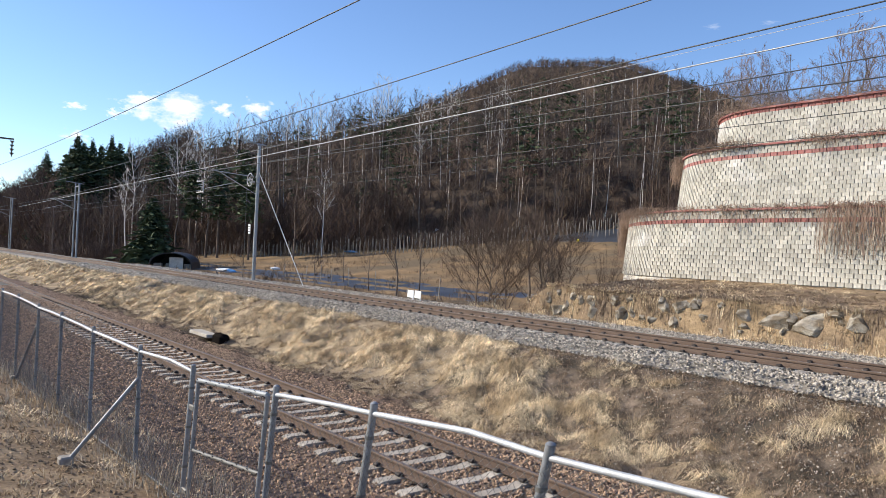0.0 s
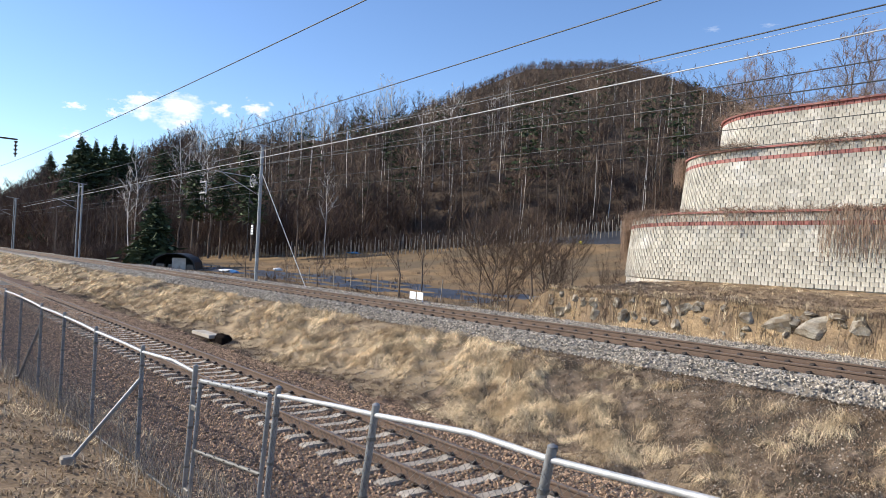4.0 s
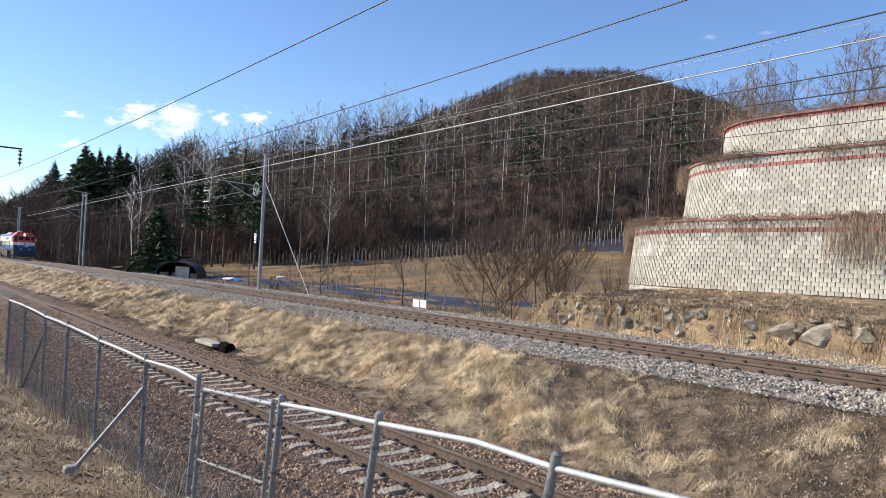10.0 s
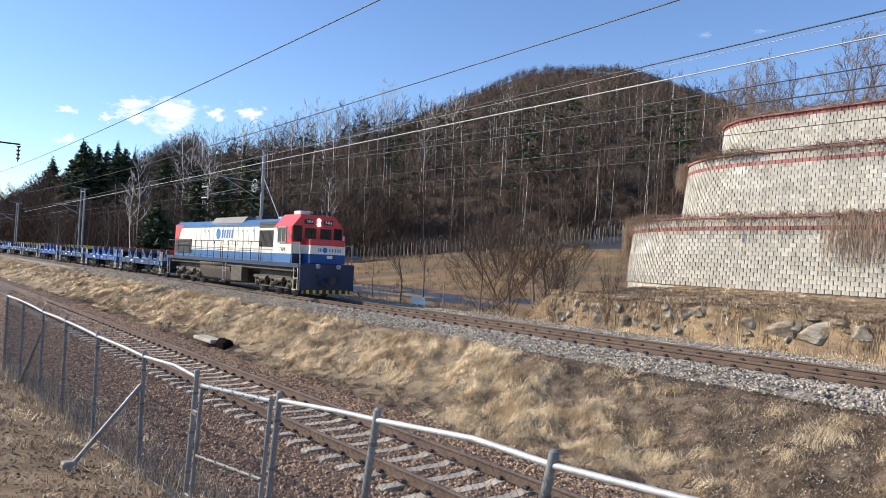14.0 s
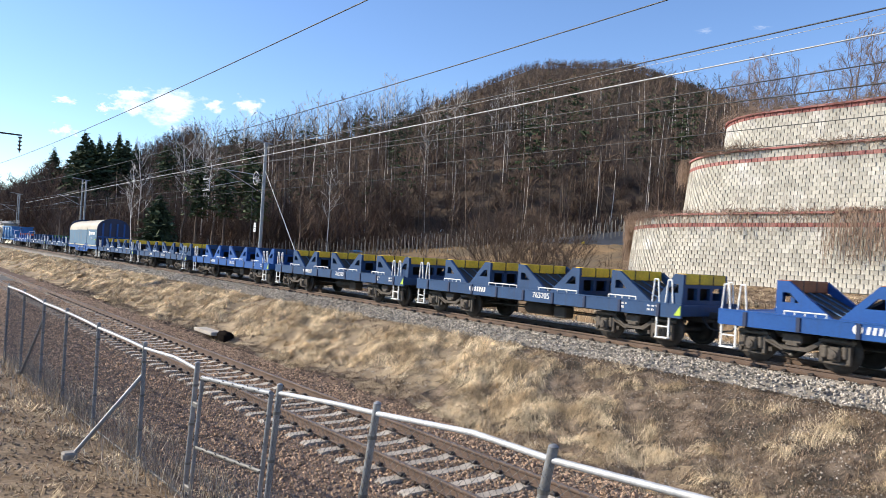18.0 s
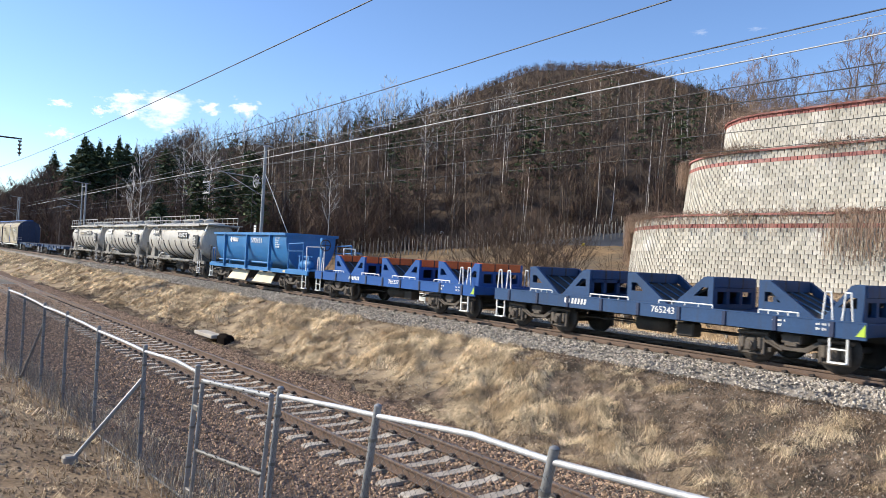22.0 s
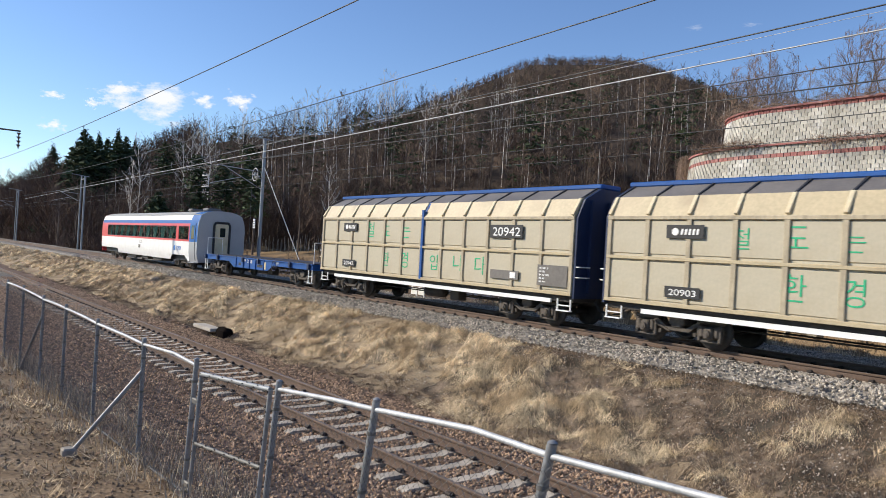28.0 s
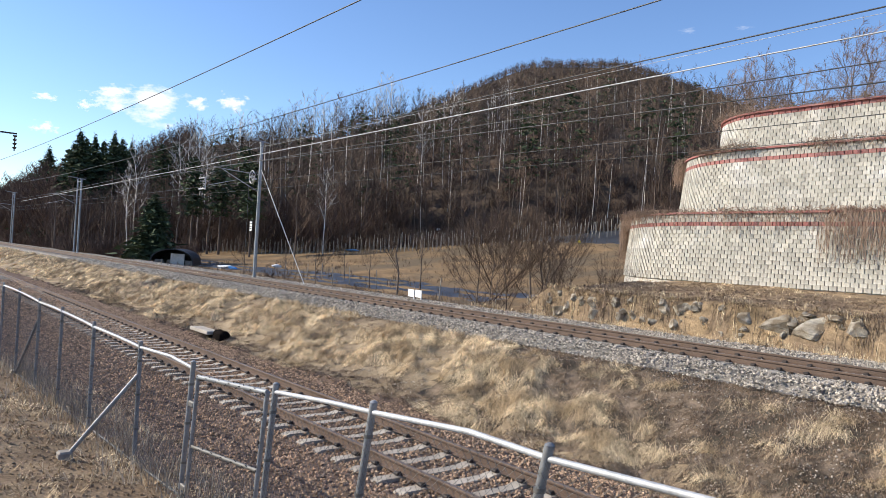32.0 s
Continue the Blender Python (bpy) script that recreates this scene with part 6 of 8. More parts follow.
def bogie_meshes(style):
    """Frame, wheel, axle box and spring of a two-axle bogie."""
    fr = Geo()
    wb = 0.915 if style != "coach" else 1.15
    rad = 0.43
    for sy in (-1.0, 1.0):
        if style == "cast":
            fr.prism([(-wb - 0.26, 0.50), (-wb + 0.05, 0.64), (-0.4, 0.72), (0.4, 0.72), (wb - 0.05, 0.64), (wb + 0.26, 0.50), (wb + 0.2, 0.40), (wb - 0.16, 0.51), (0.4, 0.585), (-0.4, 0.585), (-wb + 0.16, 0.51), (-wb - 0.2, 0.40)], sy - 0.07, sy + 0.07)
            fr.prism([(-wb - 0.02, 0.40), (-wb + 0.18, 0.49), (-0.22, 0.25), (0.22, 0.25), (wb - 0.18, 0.49), (wb + 0.02, 0.40), (0.36, 0.12), (-0.36, 0.12)], sy - 0.065, sy + 0.065)
            for k in (-0.29, 0.29):
                fr.box((k, sy, 0.42), (0.09, 0.13, 0.42), ch=0.02)
        else:
            fr.prism([(-wb + 0.3, 0.66), (-wb + 0.3, 0.56), (-0.34, 0.36), (0.34, 0.36), (wb - 0.3, 0.56), (wb - 0.3, 0.66), (0.28, 0.45), (-0.28, 0.45)], sy - 0.06, sy + 0.06)
            fr.box((0, sy * 1.02, 0.52), (0.3, 0.16, 0.16), ch=0.03)
            fr.tube((-0.62, sy * 1.06, 0.52), (-0.2, sy * 1.06, 0.34), 0.035, 6)
            for x in (-wb, wb):
                fr.box((x, sy * 1.0, 0.66), (0.74, 0.12, 0.1), ch=0.03)
            for x in (-wb, wb):
                fr.box((x, sy * 1.04, 0.2), (0.66, 0.06, 0.06), ch=0.02)
                fr.box((x - 0.28, sy * 1.04, 0.4), (0.1, 0.1, 0.42), ch=0.02)
                fr.box((x + 0.28, sy * 1.04, 0.4), (0.1, 0.1, 0.42), ch=0.02)
    fr.box((0, 0, 0.62), (0.45, 2.2, 0.22), ch=0.03)
    for x in (-0.28, 0.28):
        fr.tube((x, -0.9, 0.42), (x, 0.9, 0.42), 0.05, 8)
    for x in (-0.5, 0.5):
        fr.box((x, 0, 0.32), (0.08, 2.1, 0.1))
    wheel = Geo().lathe([(-0.065, 0.30), (-0.06, rad + 0.028), (-0.03, rad + 0.028), (-0.02, rad), (0.065, rad - 0.005), (0.067, 0.36), (0.03, 0.33), (0.02, 0.13), (0.07, 0.11), (0.07, 0.0)], "y", 28)
    box = Geo().box((0, 0, 0), (0.26, 0.2, 0.30), ch=0.04).tube((0, -0.09, 0), (0, -0.17, 0), 0.085, 14).tube((0, -0.17, 0), (0, -0.185, 0), 0.05, 10)
    spring = Geo().lathe([(-0.13 + 0.026 * k, 0.085 if k % 2 else 0.062) for k in range(11)], "z", 10)
    axle = Geo().tube((0, -0.95, 0), (0, 0.95, 0), 0.08, 12)
    return fr.mesh("bogie", M_BOGIE), wheel.mesh("wheel", M_WHEEL), box.mesh("axle_box", M_BOGIE), spring.mesh("spring", M_BOGIE), axle.mesh("axle", M_WHEEL), wb, rad


BOGIES = {s: bogie_meshes(s) for s in ("plate", "cast", "coach")}


def bogie(parent, x, style="plate"):
    fr, wheel, box, spring, axle, wb, rad = BOGIES[style]
    b = part("bogie", fr, None, parent, at=pose(x, 0, 0))
    for dx in (-wb, wb):
        part("axle", axle, None, b, at=pose(dx, 0, rad))
        for sy, turn in ((-1, 0), (1, 180)):
            part("wheel", wheel, None, b, at=pose(dx, sy * 0.755, rad, 0, 0, turn))
            part("axle_box", box, None, b, at=pose(dx, sy * 1.06, rad - 0.03, 0, 0, turn))
            if style != "cast":
                for k in (-0.2, 0.2):
                    part("spring", spring, None, b, at=pose(dx + k, sy * 1.05, 0.44))
    if style == "cast":
        for sy in (-1.03, 1.03):
            for k in (-0.14, 0.0, 0.14):
                part("spring", spring, None, b, at=pose(k, sy, 0.42))


def coupler(parent, x, way):
    c = part("coupler", Geo().box((x + way * 0.25, 0, 0.84), (0.6, 0.18, 0.2), ch=0.04).box((x + way * 0.5, 0, 0.84), (0.2, 0.3, 0.32), ch=0.05), M_FRAME, parent)
    part("brake_hose", Geo().path([(x, -0.35, 0.8), (x + way * 0.25, -0.38, 0.55), (x + way * 0.55, -0.3, 0.5)], 0.025, 6), M_BLACK, c)


def step_ladder(parent, x, w, z0, z1, y, m=None):
    g = Geo()
    for k in (-w / 2, w / 2):
        g.box((x + k, y, (z0 + z1) / 2), (0.035, 0.04, z1 - z0))
    for z in (z0 + 0.02, z0 + (z1 - z0) * 0.48):
        g.box((x, y, z), (w, 0.16 if z < z0 + 0.1 else 0.04, 0.03))
    part("step", g, m or M_WHITE, parent, "white-painted access step")


def hoop(parent, x, w, z0, z1, y, m=None, along=True):
    if along:
        g = Geo().path([(x - w / 2, y, z0), (x - w / 4, y, z1), (x + w / 4, y, z1), (x + w / 2, y, z0)], 0.02, 6)
    else:
        g = Geo().path([(x, y, z0), (x, y, z1), (x, y + w, z1), (x, y + w, z0)], 0.02, 6)
    part("handrail", g, m or M_WHITE, parent, "white handrail hoop")


def frame_plate(g, outer, inner, y0, y1, slot=0):
    """A four-sided plate with a four-sided hole."""
    vs = [(x, y, z) for y in (y0, y1) for poly in (outer, inner) for x, z in poly]
    fs = []
    for i in range(4):
        j = (i + 1) % 4
        fs += [(i, j, 4 + j, 4 + i), (8 + i, 12 + i, 12 + j, 8 + j), (i, 8 + i, 8 + j, j), (4 + i, 4 + j, 12 + j, 12 + i)]
    return g.add(vs, fs, slot)


def underframe(parent, half, z=0.86, tanks=True):
    g = Geo().box((0, 0, z - 0.02), (2 * half - 0.1, 0.5, 0.34))
    for k in range(-5, 6):
        g.box((k * half / 5.6, 0, z), (0.12, 2.4, 0.16))
    part("centre_sill", g, M_FRAME, parent)
    if tanks:
        part("air_reservoir", Geo().lathe([(-0.55, 0.1), (-0.5, 0.2), (0.5, 0.2), (0.55, 0.1)], "x", 14, cy=-0.55, cz=0.55), M_FRAME, parent)
        part("brake_rigging", Geo().path([(-half * 0.6, -0.5, 0.52), (half * 0.6, -0.5, 0.5)], 0.025, 6).box((half * 0.2, -0.7, 0.52), (0.5, 0.4, 0.35), ch=0.04).path([(-half * 0.5, 0.5, 0.5), (half * 0.5, 0.4, 0.46)], 0.025, 6), M_FRAME, parent)
    for sgn in (-1, 1):
        coupler(parent, sgn * (half - 0.05), sgn)


COIL = "blue flat wagon with coil cradles and %s cradle heads"


def coil_wagon(s, paint, cap, number, label):
    w = thing("coil_wagon", label, "freight wagon", "coil wagons", at=pose(s, TRACK_Y, 0))
    half = 5.55
    underframe(w, half)
    for sy in (-1, 1):
        g = Geo().box((0, sy * 1.32, 0.945), (2 * half, 0.06, 0.33))
        sill = part("side_sill", g, paint, w)
        part("sill_flange", Geo().box((0, sy * 1.3, 1.125), (2 * half, 0.12, 0.03)), paint, sill)
        if sy < 0:
            for k in range(-4, 5):
                part("sill_pocket", Geo().box((k * 1.22, -1.36, 0.945), (0.1, 0.04, 0.33), ch=0.01), M_BLUE_DARK, sill)
            part("marker", Geo().prism([(half - 0.02, 0.85), (half - 0.02, 1.1), (half - 0.2, 0.85)], -1.362, -1.352), M_LIME, sill, "lime corner marker")
            badge(sill, -2.6, -1.352, 0.98, 0.85, M_WHITE)
            text_part(number, 0.17, sill, 0.4, -1.353, 0.91, M_WHITE, "wagon_number")
            bars(sill, 3.6, -1.352, 1.08, 0.85, 0.2, 2, M_WHITE)
            bars(sill, 4.55, -1.352, 1.08, 0.75, 0.2, 2, M_WHITE)
    part("deck", Geo().box((0, 0, 1.06), (2 * half - 0.02, 2.58, 0.06)), paint, w)
    for sgn in (-1, 1):
        part("end_beam", Geo().box((sgn * (half - 0.05), 0, 0.97), (0.1, 2.6, 0.28), ch=0.02), paint, w)
    z0, z1 = 1.1, 1.88
    for xb, xs in ((-4.35, -3.08), (-1.95, -3.0), (-0.63, 0.68), (1.92, 0.76), (3.08, 4.42), (5.35, 4.5)):
        d = 1 if xs > xb else -1
        xt = xb + d * 0.26
        g = Geo().box((xb + d * 0.06, 0, z1 - 0.3), (0.1, 1.84, 0.1)).box((xb + d * 0.06, 0, z0 + 0.06), (0.1, 1.84, 0.12))
        for yy in (-0.86, -0.3, 0.3, 0.86):
            g.box((xb + d * 0.06, yy, (z0 + z1) / 2 - 0.05), (0.1, 0.13, z1 - z0 - 0.2))
        h = part("cradle_head", g, paint, w)
        for sy in (-0.96, 0.96):
            g = Geo()
            frame_plate(g, [(xb, z0), (xs, z0), (xt, z1), (xb, z1)], [(xb + d * 0.14, z0 + 0.3), (xb + d * 0.52, z0 + 0.3), (xb + d * 0.3, z0 + 0.52), (xb + d * 0.14, z0 + 0.52)], sy - 0.05, sy + 0.05)
            part("cheek_plate", g, paint, h)
        g = Geo()
        g.add([(xt - d * 0.05, -0.91, z1 - 0.25), (xt - d * 0.05, 0.91, z1 - 0.25), (xs, 0.91, z0 + 0.02), (xs, -0.91, z0 + 0.02), (xt - d * 0.05, -0.91, z1 - 0.31), (xt - d * 0.05, 0.91, z1 - 0.31), (xs - d * 0.06, 0.91, z0 - 0.02), (xs - d * 0.06, -0.91, z0 - 0.02)], [(0, 1, 2, 3), (7, 6, 5, 4), (0, 3, 7, 4), (1, 5, 6, 2), (0, 4, 5, 1), (3, 2, 6, 7)])
        part("ramp", g, M_FRAME, h, "dark rubber-faced ramp")
        for yy in (-0.48, 0.0, 0.48):
            part("ramp_strip", Geo().tube((xt - d * 0.03, yy, z1 - 0.24), (xs, yy, z0 + 0.035), 0.022, 5), M_BLUE_SILL, h)
        for yy in (-0.32, 0.32):
            part("cap_seam", Geo().box((xb + d * 0.13, yy, z1 - 0.12), (0.30, 0.07, 0.275), ch=0.015), M_BLACK, h)
        part("cap", Geo().box((xb + d * 0.13, 0, z1 - 0.12), (0.29, 1.82, 0.27), ch=0.02), M_CAPS[cap], h, cap + " painted cradle cap")
    for x0, ln in ((-3.55, 0.9), (-1.0, 1.3), (1.35, 1.5), (3.7, 0.9)):
        g = Geo().path([(x0 - ln / 2, -1.3, 1.1), (x0 - ln / 2, -1.3, 1.22), (x0 + ln / 2, -1.3, 1.22), (x0 + ln / 2, -1.3, 1.1)], 0.018, 6)
        for k in range(1, 4):
            g.tube((x0 - ln / 2 + k * ln / 4, -1.3, 1.1), (x0 - ln / 2 + k * ln / 4, -1.3, 1.22), 0.014, 5)
        part("deck_rail", g, M_WHITE, w, "low white deck rail")
    for x in (-5.4, -5.0, 4.75, 5.15):
        hoop(w, x, 0.22, 1.1, 1.72, -1.28)
    for x in (-5.4, 5.3):
        hoop(w, x, 0.22, 1.1, 1.72, 1.28)
    step_ladder(w, -5.3, 0.36, 0.24, 0.86, -1.3)
    step_ladder(w, 5.0, 0.36, 0.24, 0.86, -1.3)
    for x in (-3.91, 3.91):
        bogie(w, x)
    TRAIN.append((w, s))


TRAIN = []
COIL_LIST = ((77.5, M_BLUE_FADED, "brown", "765214"), (65.45, M_BLUE, "brown", "765217"), (53.25, M_BLUE_FADED, "yellow", "765240"), (40.9, M_BLUE, "brown", "765150"), (28.8, M_BLUE_FADED, "yellow", "765205"),
             (16.85, M_BLUE_FADED, "yellow", "765260"), (4.95, M_BLUE, "blue", "765152"), (-7.35, M_BLUE_FADED, "yellow", "765170"), (-19.5, M_BLUE_FADED, "yellow", "765220"),
             (-44.3, M_BLUE_FADED, "green", "765263"), (-56.5, M_BLUE_FADED, "blue", "765243"), (-68.6, M_BLUE, "orange", "765237"))
for s, paint, cap, number in COIL_LIST:
    coil_wagon(s, paint, cap, number, ("bright " if paint is M_BLUE else "faded ") + COIL % cap)


def arch(half_w, z0, z1, n=14, shoulder=0.62):
    """Side and roof outline of a round-topped body, from the near foot over the top."""
    zs = z0 + (z1 - z0) * shoulder
    pts = [(-half_w, z0)]
    for i in range(n + 1):
        a = math.pi * i / n
        pts.append((-half_w * math.cos(a), zs + (z1 - zs) * math.sin(a) ** 0.8))
    return pts + [(half_w, z0)]


def shell(pts, x0, x1):
    g = Geo()
    vs = [(x, y, z) for x in (x0, x1) for y, z in pts]
    n = len(pts)
    g.add(vs, [(i, i + 1, n + i + 1, n + i) for i in range(n - 1)], 0, True)
    return g


def flat_frame(w, half, paint, belly=True, z1=1.12):
    """Fish-bellied side sills of a flat wagon."""
    for sy in (-1, 1):
        outline = [(-half, z1), (-half, z1 - 0.27), (-3.05, z1 - 0.27), (-2.35, 0.56), (2.0, 0.56), (2.6, z1 - 0.27), (half, z1 - 0.27), (half, z1)] if belly else [(-half, z1), (-half, z1 - 0.3), (half, z1 - 0.3), (half, z1)]
        g = Geo().prism(outline, sy * 1.32 - 0.03, sy * 1.32 + 0.03)
        sill = part("side_sill", g, paint, w)
        part("sill_flange", Geo().box((0, sy * 1.335, z1 - 0.02), (2 * half, 0.13, 0.04)), paint, sill)
        if sy < 0:
            for k in (-2.0, -1.0, -0.2, 0.6, 1.6):
                part("sill_rib", Geo().box((k, -1.37, 0.82), (0.07, 0.06, 0.52), ch=0.01), paint, sill)
            # Thin black plates paint the shade of slots; the sill isn't cut.
            for k in (-1.5, 0.9, 1.25):
                part("slot_cover", Geo().box((k, -1.352, 0.76), (0.34, 0.006, 0.14), ch=0.002), M_BLACK, sill, "black plate standing for the shade in a sill slot")
            badge(sill, -1.3 if belly else -3, -1.352, 0.98, 0.6, M_WHITE)
            bars(sill, 3.0, -1.352, z1 - 0.06, 1.3, 0.18, 2, M_WHITE)
    return w


def tarp_wagon(s):
    w = thing("tarpaulin_wagon", "blue coil wagon under a telescopic canvas hood, dusty on top", "freight wagon", at=pose(s, TRACK_Y, 0))
    half = 6.0
    underframe(w, half)
    flat_frame(w, half, M_BLUE)
    part("deck", Geo().box((0, 0, 1.1), (2 * half - 0.04, 2.56, 0.05)), M_BLUE, w)
    for x0, x1, grow, z1 in ((-5.85, -1.9, 0.0, 3.5), (-2.0, 2.0, 0.05, 3.56), (1.95, 5.85, 0.025, 3.62)):
        pts = arch(1.34 + grow, 1.16, z1, 16, 0.6)
        near = [p for p in pts[:len(pts) // 2] if p[1] < 2.75]
        hood = part("hood_section", shell(pts[len(near) - 1:len(pts) - len(near) + 1], x0, x1), M_TARP_TOP, w, "dusty tan hood top")
        side = part("hood_side", shell(near, x0, x1), M_TARP_BLUE, hood, "grimy grey-blue hood side")
        part("hood_side", shell([(-y, z) for y, z in near], x0, x1), M_TARP_BLUE, hood)
        part("edge_band", Geo().box(((x0 + x1) / 2, -1.36 - grow, 1.17), (x1 - x0, 0.03, 0.07)), M_DUST_CREAM, hood)
        if x0 > 1.9:
            text_part("765278", 0.16, side, 3.6, -1.375 - grow, 1.72, M_WHITE, "wagon_number")
            part("round_mark", Geo().tube((3.05, -1.372 - grow, 2.27), (3.05, -1.366 - grow, 2.27), 0.2, 24), M_WHITE, side, "round company mark")
            g = Geo()
            for k in range(6):
                g.box((3.5 + k * 0.3, -1.372 - grow, 2.27), (0.22, 0.008, 0.24))
            tagged(part("company_bars", g, M_WHITE, side), kind="stuff")
    for x, sgn in ((5.88, 1), (-5.88, -1)):
        pts = arch(1.38, 1.1, 3.66, 16, 0.6)
        # The darker blue puts the end's shade into the colour.
        end = part("end_wall", Geo().prism(pts, x - 0.05, x + 0.05, "x"), M_BLUE_DARK, w, "ribbed blue end wall, darkened to carry its shade")
        part("end_rim", Geo().path([(x, y, z) for y, z in pts], 0.03, 6), M_BLUE_DARK, end)
        for k in (-0.9, -0.3, 0.3, 0.9):
            part("end_rib", Geo().box((x + sgn * 0.08, k, 2.2), (0.08, 0.14, 2.1)), M_BLUE, end)
        part("end_rail", Geo().box((x + sgn * 0.09, 0, 2.0), (0.06, 2.6, 0.1)), M_BLUE, end)
    for x in (-3.0, 1.6, 2.2):
        part("hood_roller", Geo().box((x, -1.4, 1.22), (0.4, 0.08, 0.16), ch=0.02), M_BLUE, w)
    for z in (1.35, 1.5, 1.9):
        part("end_step", Geo().box((5.5, -1.42, z), (0.42, 0.06, 0.04)), M_BLUE, w)
    part("marker_lamp", Geo().box((5.6, -1.44, 1.72), (0.24, 0.06, 0.09)), M_LIME, w, "lime lock handle")
    text_part("765278", 0.17, w, -0.1, -1.36, 0.92, M_WHITE, "wagon_number")
    step_ladder(w, -5.75, 0.34, 0.24, 0.86, -1.3)
    step_ladder(w, 5.6, 0.34, 0.24, 0.86, -1.3)
    for x in (-4.09, 4.09):
        bogie(w, x)
    TRAIN.append((w, s))


tarp_wagon(-31.54)


def hopper_wagon(s):
    w = thing("hopper_wagon", "sky-blue ballast hopper wagon with a rounded bin and end platforms", "freight wagon", at=pose(s, TRACK_Y, 0))
    underframe(w, 6.15)
    for sy in (-1, 1):
        part("side_sill", Geo().box((0.13, sy * 1.34, 0.96), (12.35, 0.08, 0.2), ch=0.01), M_BLUE_LIGHT, w)
    n = 12
    prof = [(-1.38, 2.72)] + [(-1.36 * math.cos(math.pi * 0.5 * i / n) ** 0.7, 2.6 - 1.62 * math.sin(math.pi * 0.5 * i / n)) for i in range(n)] + [(-0.2, 0.98)]
    full = prof + [(-y, z) for y, z in reversed(prof)]
    bin_ = part("bin", shell(full, -5.2, 3.9), M_BLUE_LIGHT, w, "rounded steel bin")
    part("bin_lining", shell([(y * 0.98, z + 0.03) for y, z in full], -5.18, 3.88), M_BLUE_DARK, bin_)
    for x, dx in ((-5.2, 0.5), (3.9, -0.5)):
        part("bin_end", Geo().prism(full, x - 0.02, x + 0.02, "x"), M_BLUE_LIGHT, bin_)
    part("top_rim", Geo().box((-0.65, -1.42, 2.76), (9.35, 0.12, 0.14), ch=0.015).box((-0.65, 1.42, 2.76), (9.35, 0.12, 0.14), ch=0.015).box((-5.26, 0, 2.76), (0.12, 2.9, 0.14)).box((3.96, 0, 2.76), (0.12, 2.9, 0.14)), M_BLUE_LIGHT, bin_)
    for x in (-3.66, -0.62, 2.24):
        for sy in (-1, 1):
            part("side_post", Geo().box((x, sy * 1.42, 1.82), (0.14, 0.14, 1.8), ch=0.015), M_BLUE_LIGHT, w)
    for a, b in ((-4.9, -3.2), (-3.1, -0.75), (-0.4, 2.1)):
        part("door_shaft", Geo().tube((a, -1.2, 1.28), (b, -1.2, 1.28), 0.055, 10), M_BLUE_LIGHT, w)
        part("shaft_bearing", Geo().box((b - 0.1, -1.2, 1.2), (0.12, 0.14, 0.3), ch=0.03), M_BLUE_LIGHT, w)
    for a, b in ((-3.5, -1.05), (-0.15, 2.2)):
        chute = part("discharge_chute", Geo().box(((a + b) / 2, 0, 0.7), (b - a, 1.9, 0.5)), M_FRAME, w)
        g = Geo().add([(a, -1.26, 0.24), (b, -1.26, 0.24), (b, -0.98, 0.86), (a + 0.35, -0.98, 0.86)], [(0, 1, 2, 3)]).add([(a, -1.24, 0.21), (b, -1.24, 0.21), (b, -0.95, 0.84), (a + 0.35, -0.95, 0.84)], [(3, 2, 1, 0)])
        part("discharge_door", g, M_DUST_CREAM, chute, "dusty cream discharge door")
        part("door_lip", Geo().box(((a + b) / 2, -1.29, 0.24), (b - a, 0.05, 0.06)), M_FRAME, chute)
    badge(bin_, -3.1, -1.372, 2.43, 1.15, M_WHITE)
    text_part("590351", 0.27, bin_, -0.2, -1.385, 2.3, M_WHITE, "wagon_number", 1.3)
    bars(bin_, 2.75, -1.372, 2.62, 0.8, 0.55, 5, M_WHITE)
    for sgn, x0 in ((1, 4.3), (-1, -5.4)):
        part("platform", Geo().box((x0 + sgn * 0.9 if sgn > 0 else -5.65, 0, 1.08), (2.1 if sgn > 0 else 0.9, 2.6, 0.05)), M_BLUE_LIGHT, w)
    for y in (-1.3, 1.3):
        part("platform_rail", Geo().path([(4.15, y, 1.05), (4.15, y, 2.3), (5.65, y, 2.36), (5.65, y, 1.05)], 0.03, 8).path([(4.15, y, 1.95), (5.65, y, 1.98)], 0.022, 6), M_BLUE_LIGHT, w)
        part("platform_rail", Geo().path([(6.0, y, 1.05), (6.0, y, 2.2), (6.25, y * 0.4, 2.2), (6.25, y * 0.4, 1.05)], 0.03, 8), M_WHITE, w)
        part("platform_rail", Geo().path([(-5.75, y, 1.05), (-5.75, y, 1.9), (-5.4, y, 1.9), (-5.4, y, 1.05)], 0.025, 8), M_BLUE_LIGHT, w)
    tower = part("brake_tower", Geo().box((6.05, -0.5, 1.85), (0.22, 0.22, 1.6), ch=0.02), M_BLUE_LIGHT, w)
    g = Geo()
    for i in range(16):
        a, b = 2 * math.pi * i / 16, 2 * math.pi * (i + 1) / 16
        g.tube((6.3, -0.5 + 0.26 * math.cos(a), 2.3 + 0.26 * math.sin(a)), (6.3, -0.5 + 0.26 * math.cos(b), 2.3 + 0.26 * math.sin(b)), 0.025, 6, caps=False)
    for i in range(4):
        g.tube((6.3, -0.5, 2.3), (6.3, -0.5 + 0.25 * math.cos(i * 1.57), 2.3 + 0.25 * math.sin(i * 1.57)), 0.018, 5)
    part("brake_wheel", g, M_BLACK, tower, "black hand brake wheel")
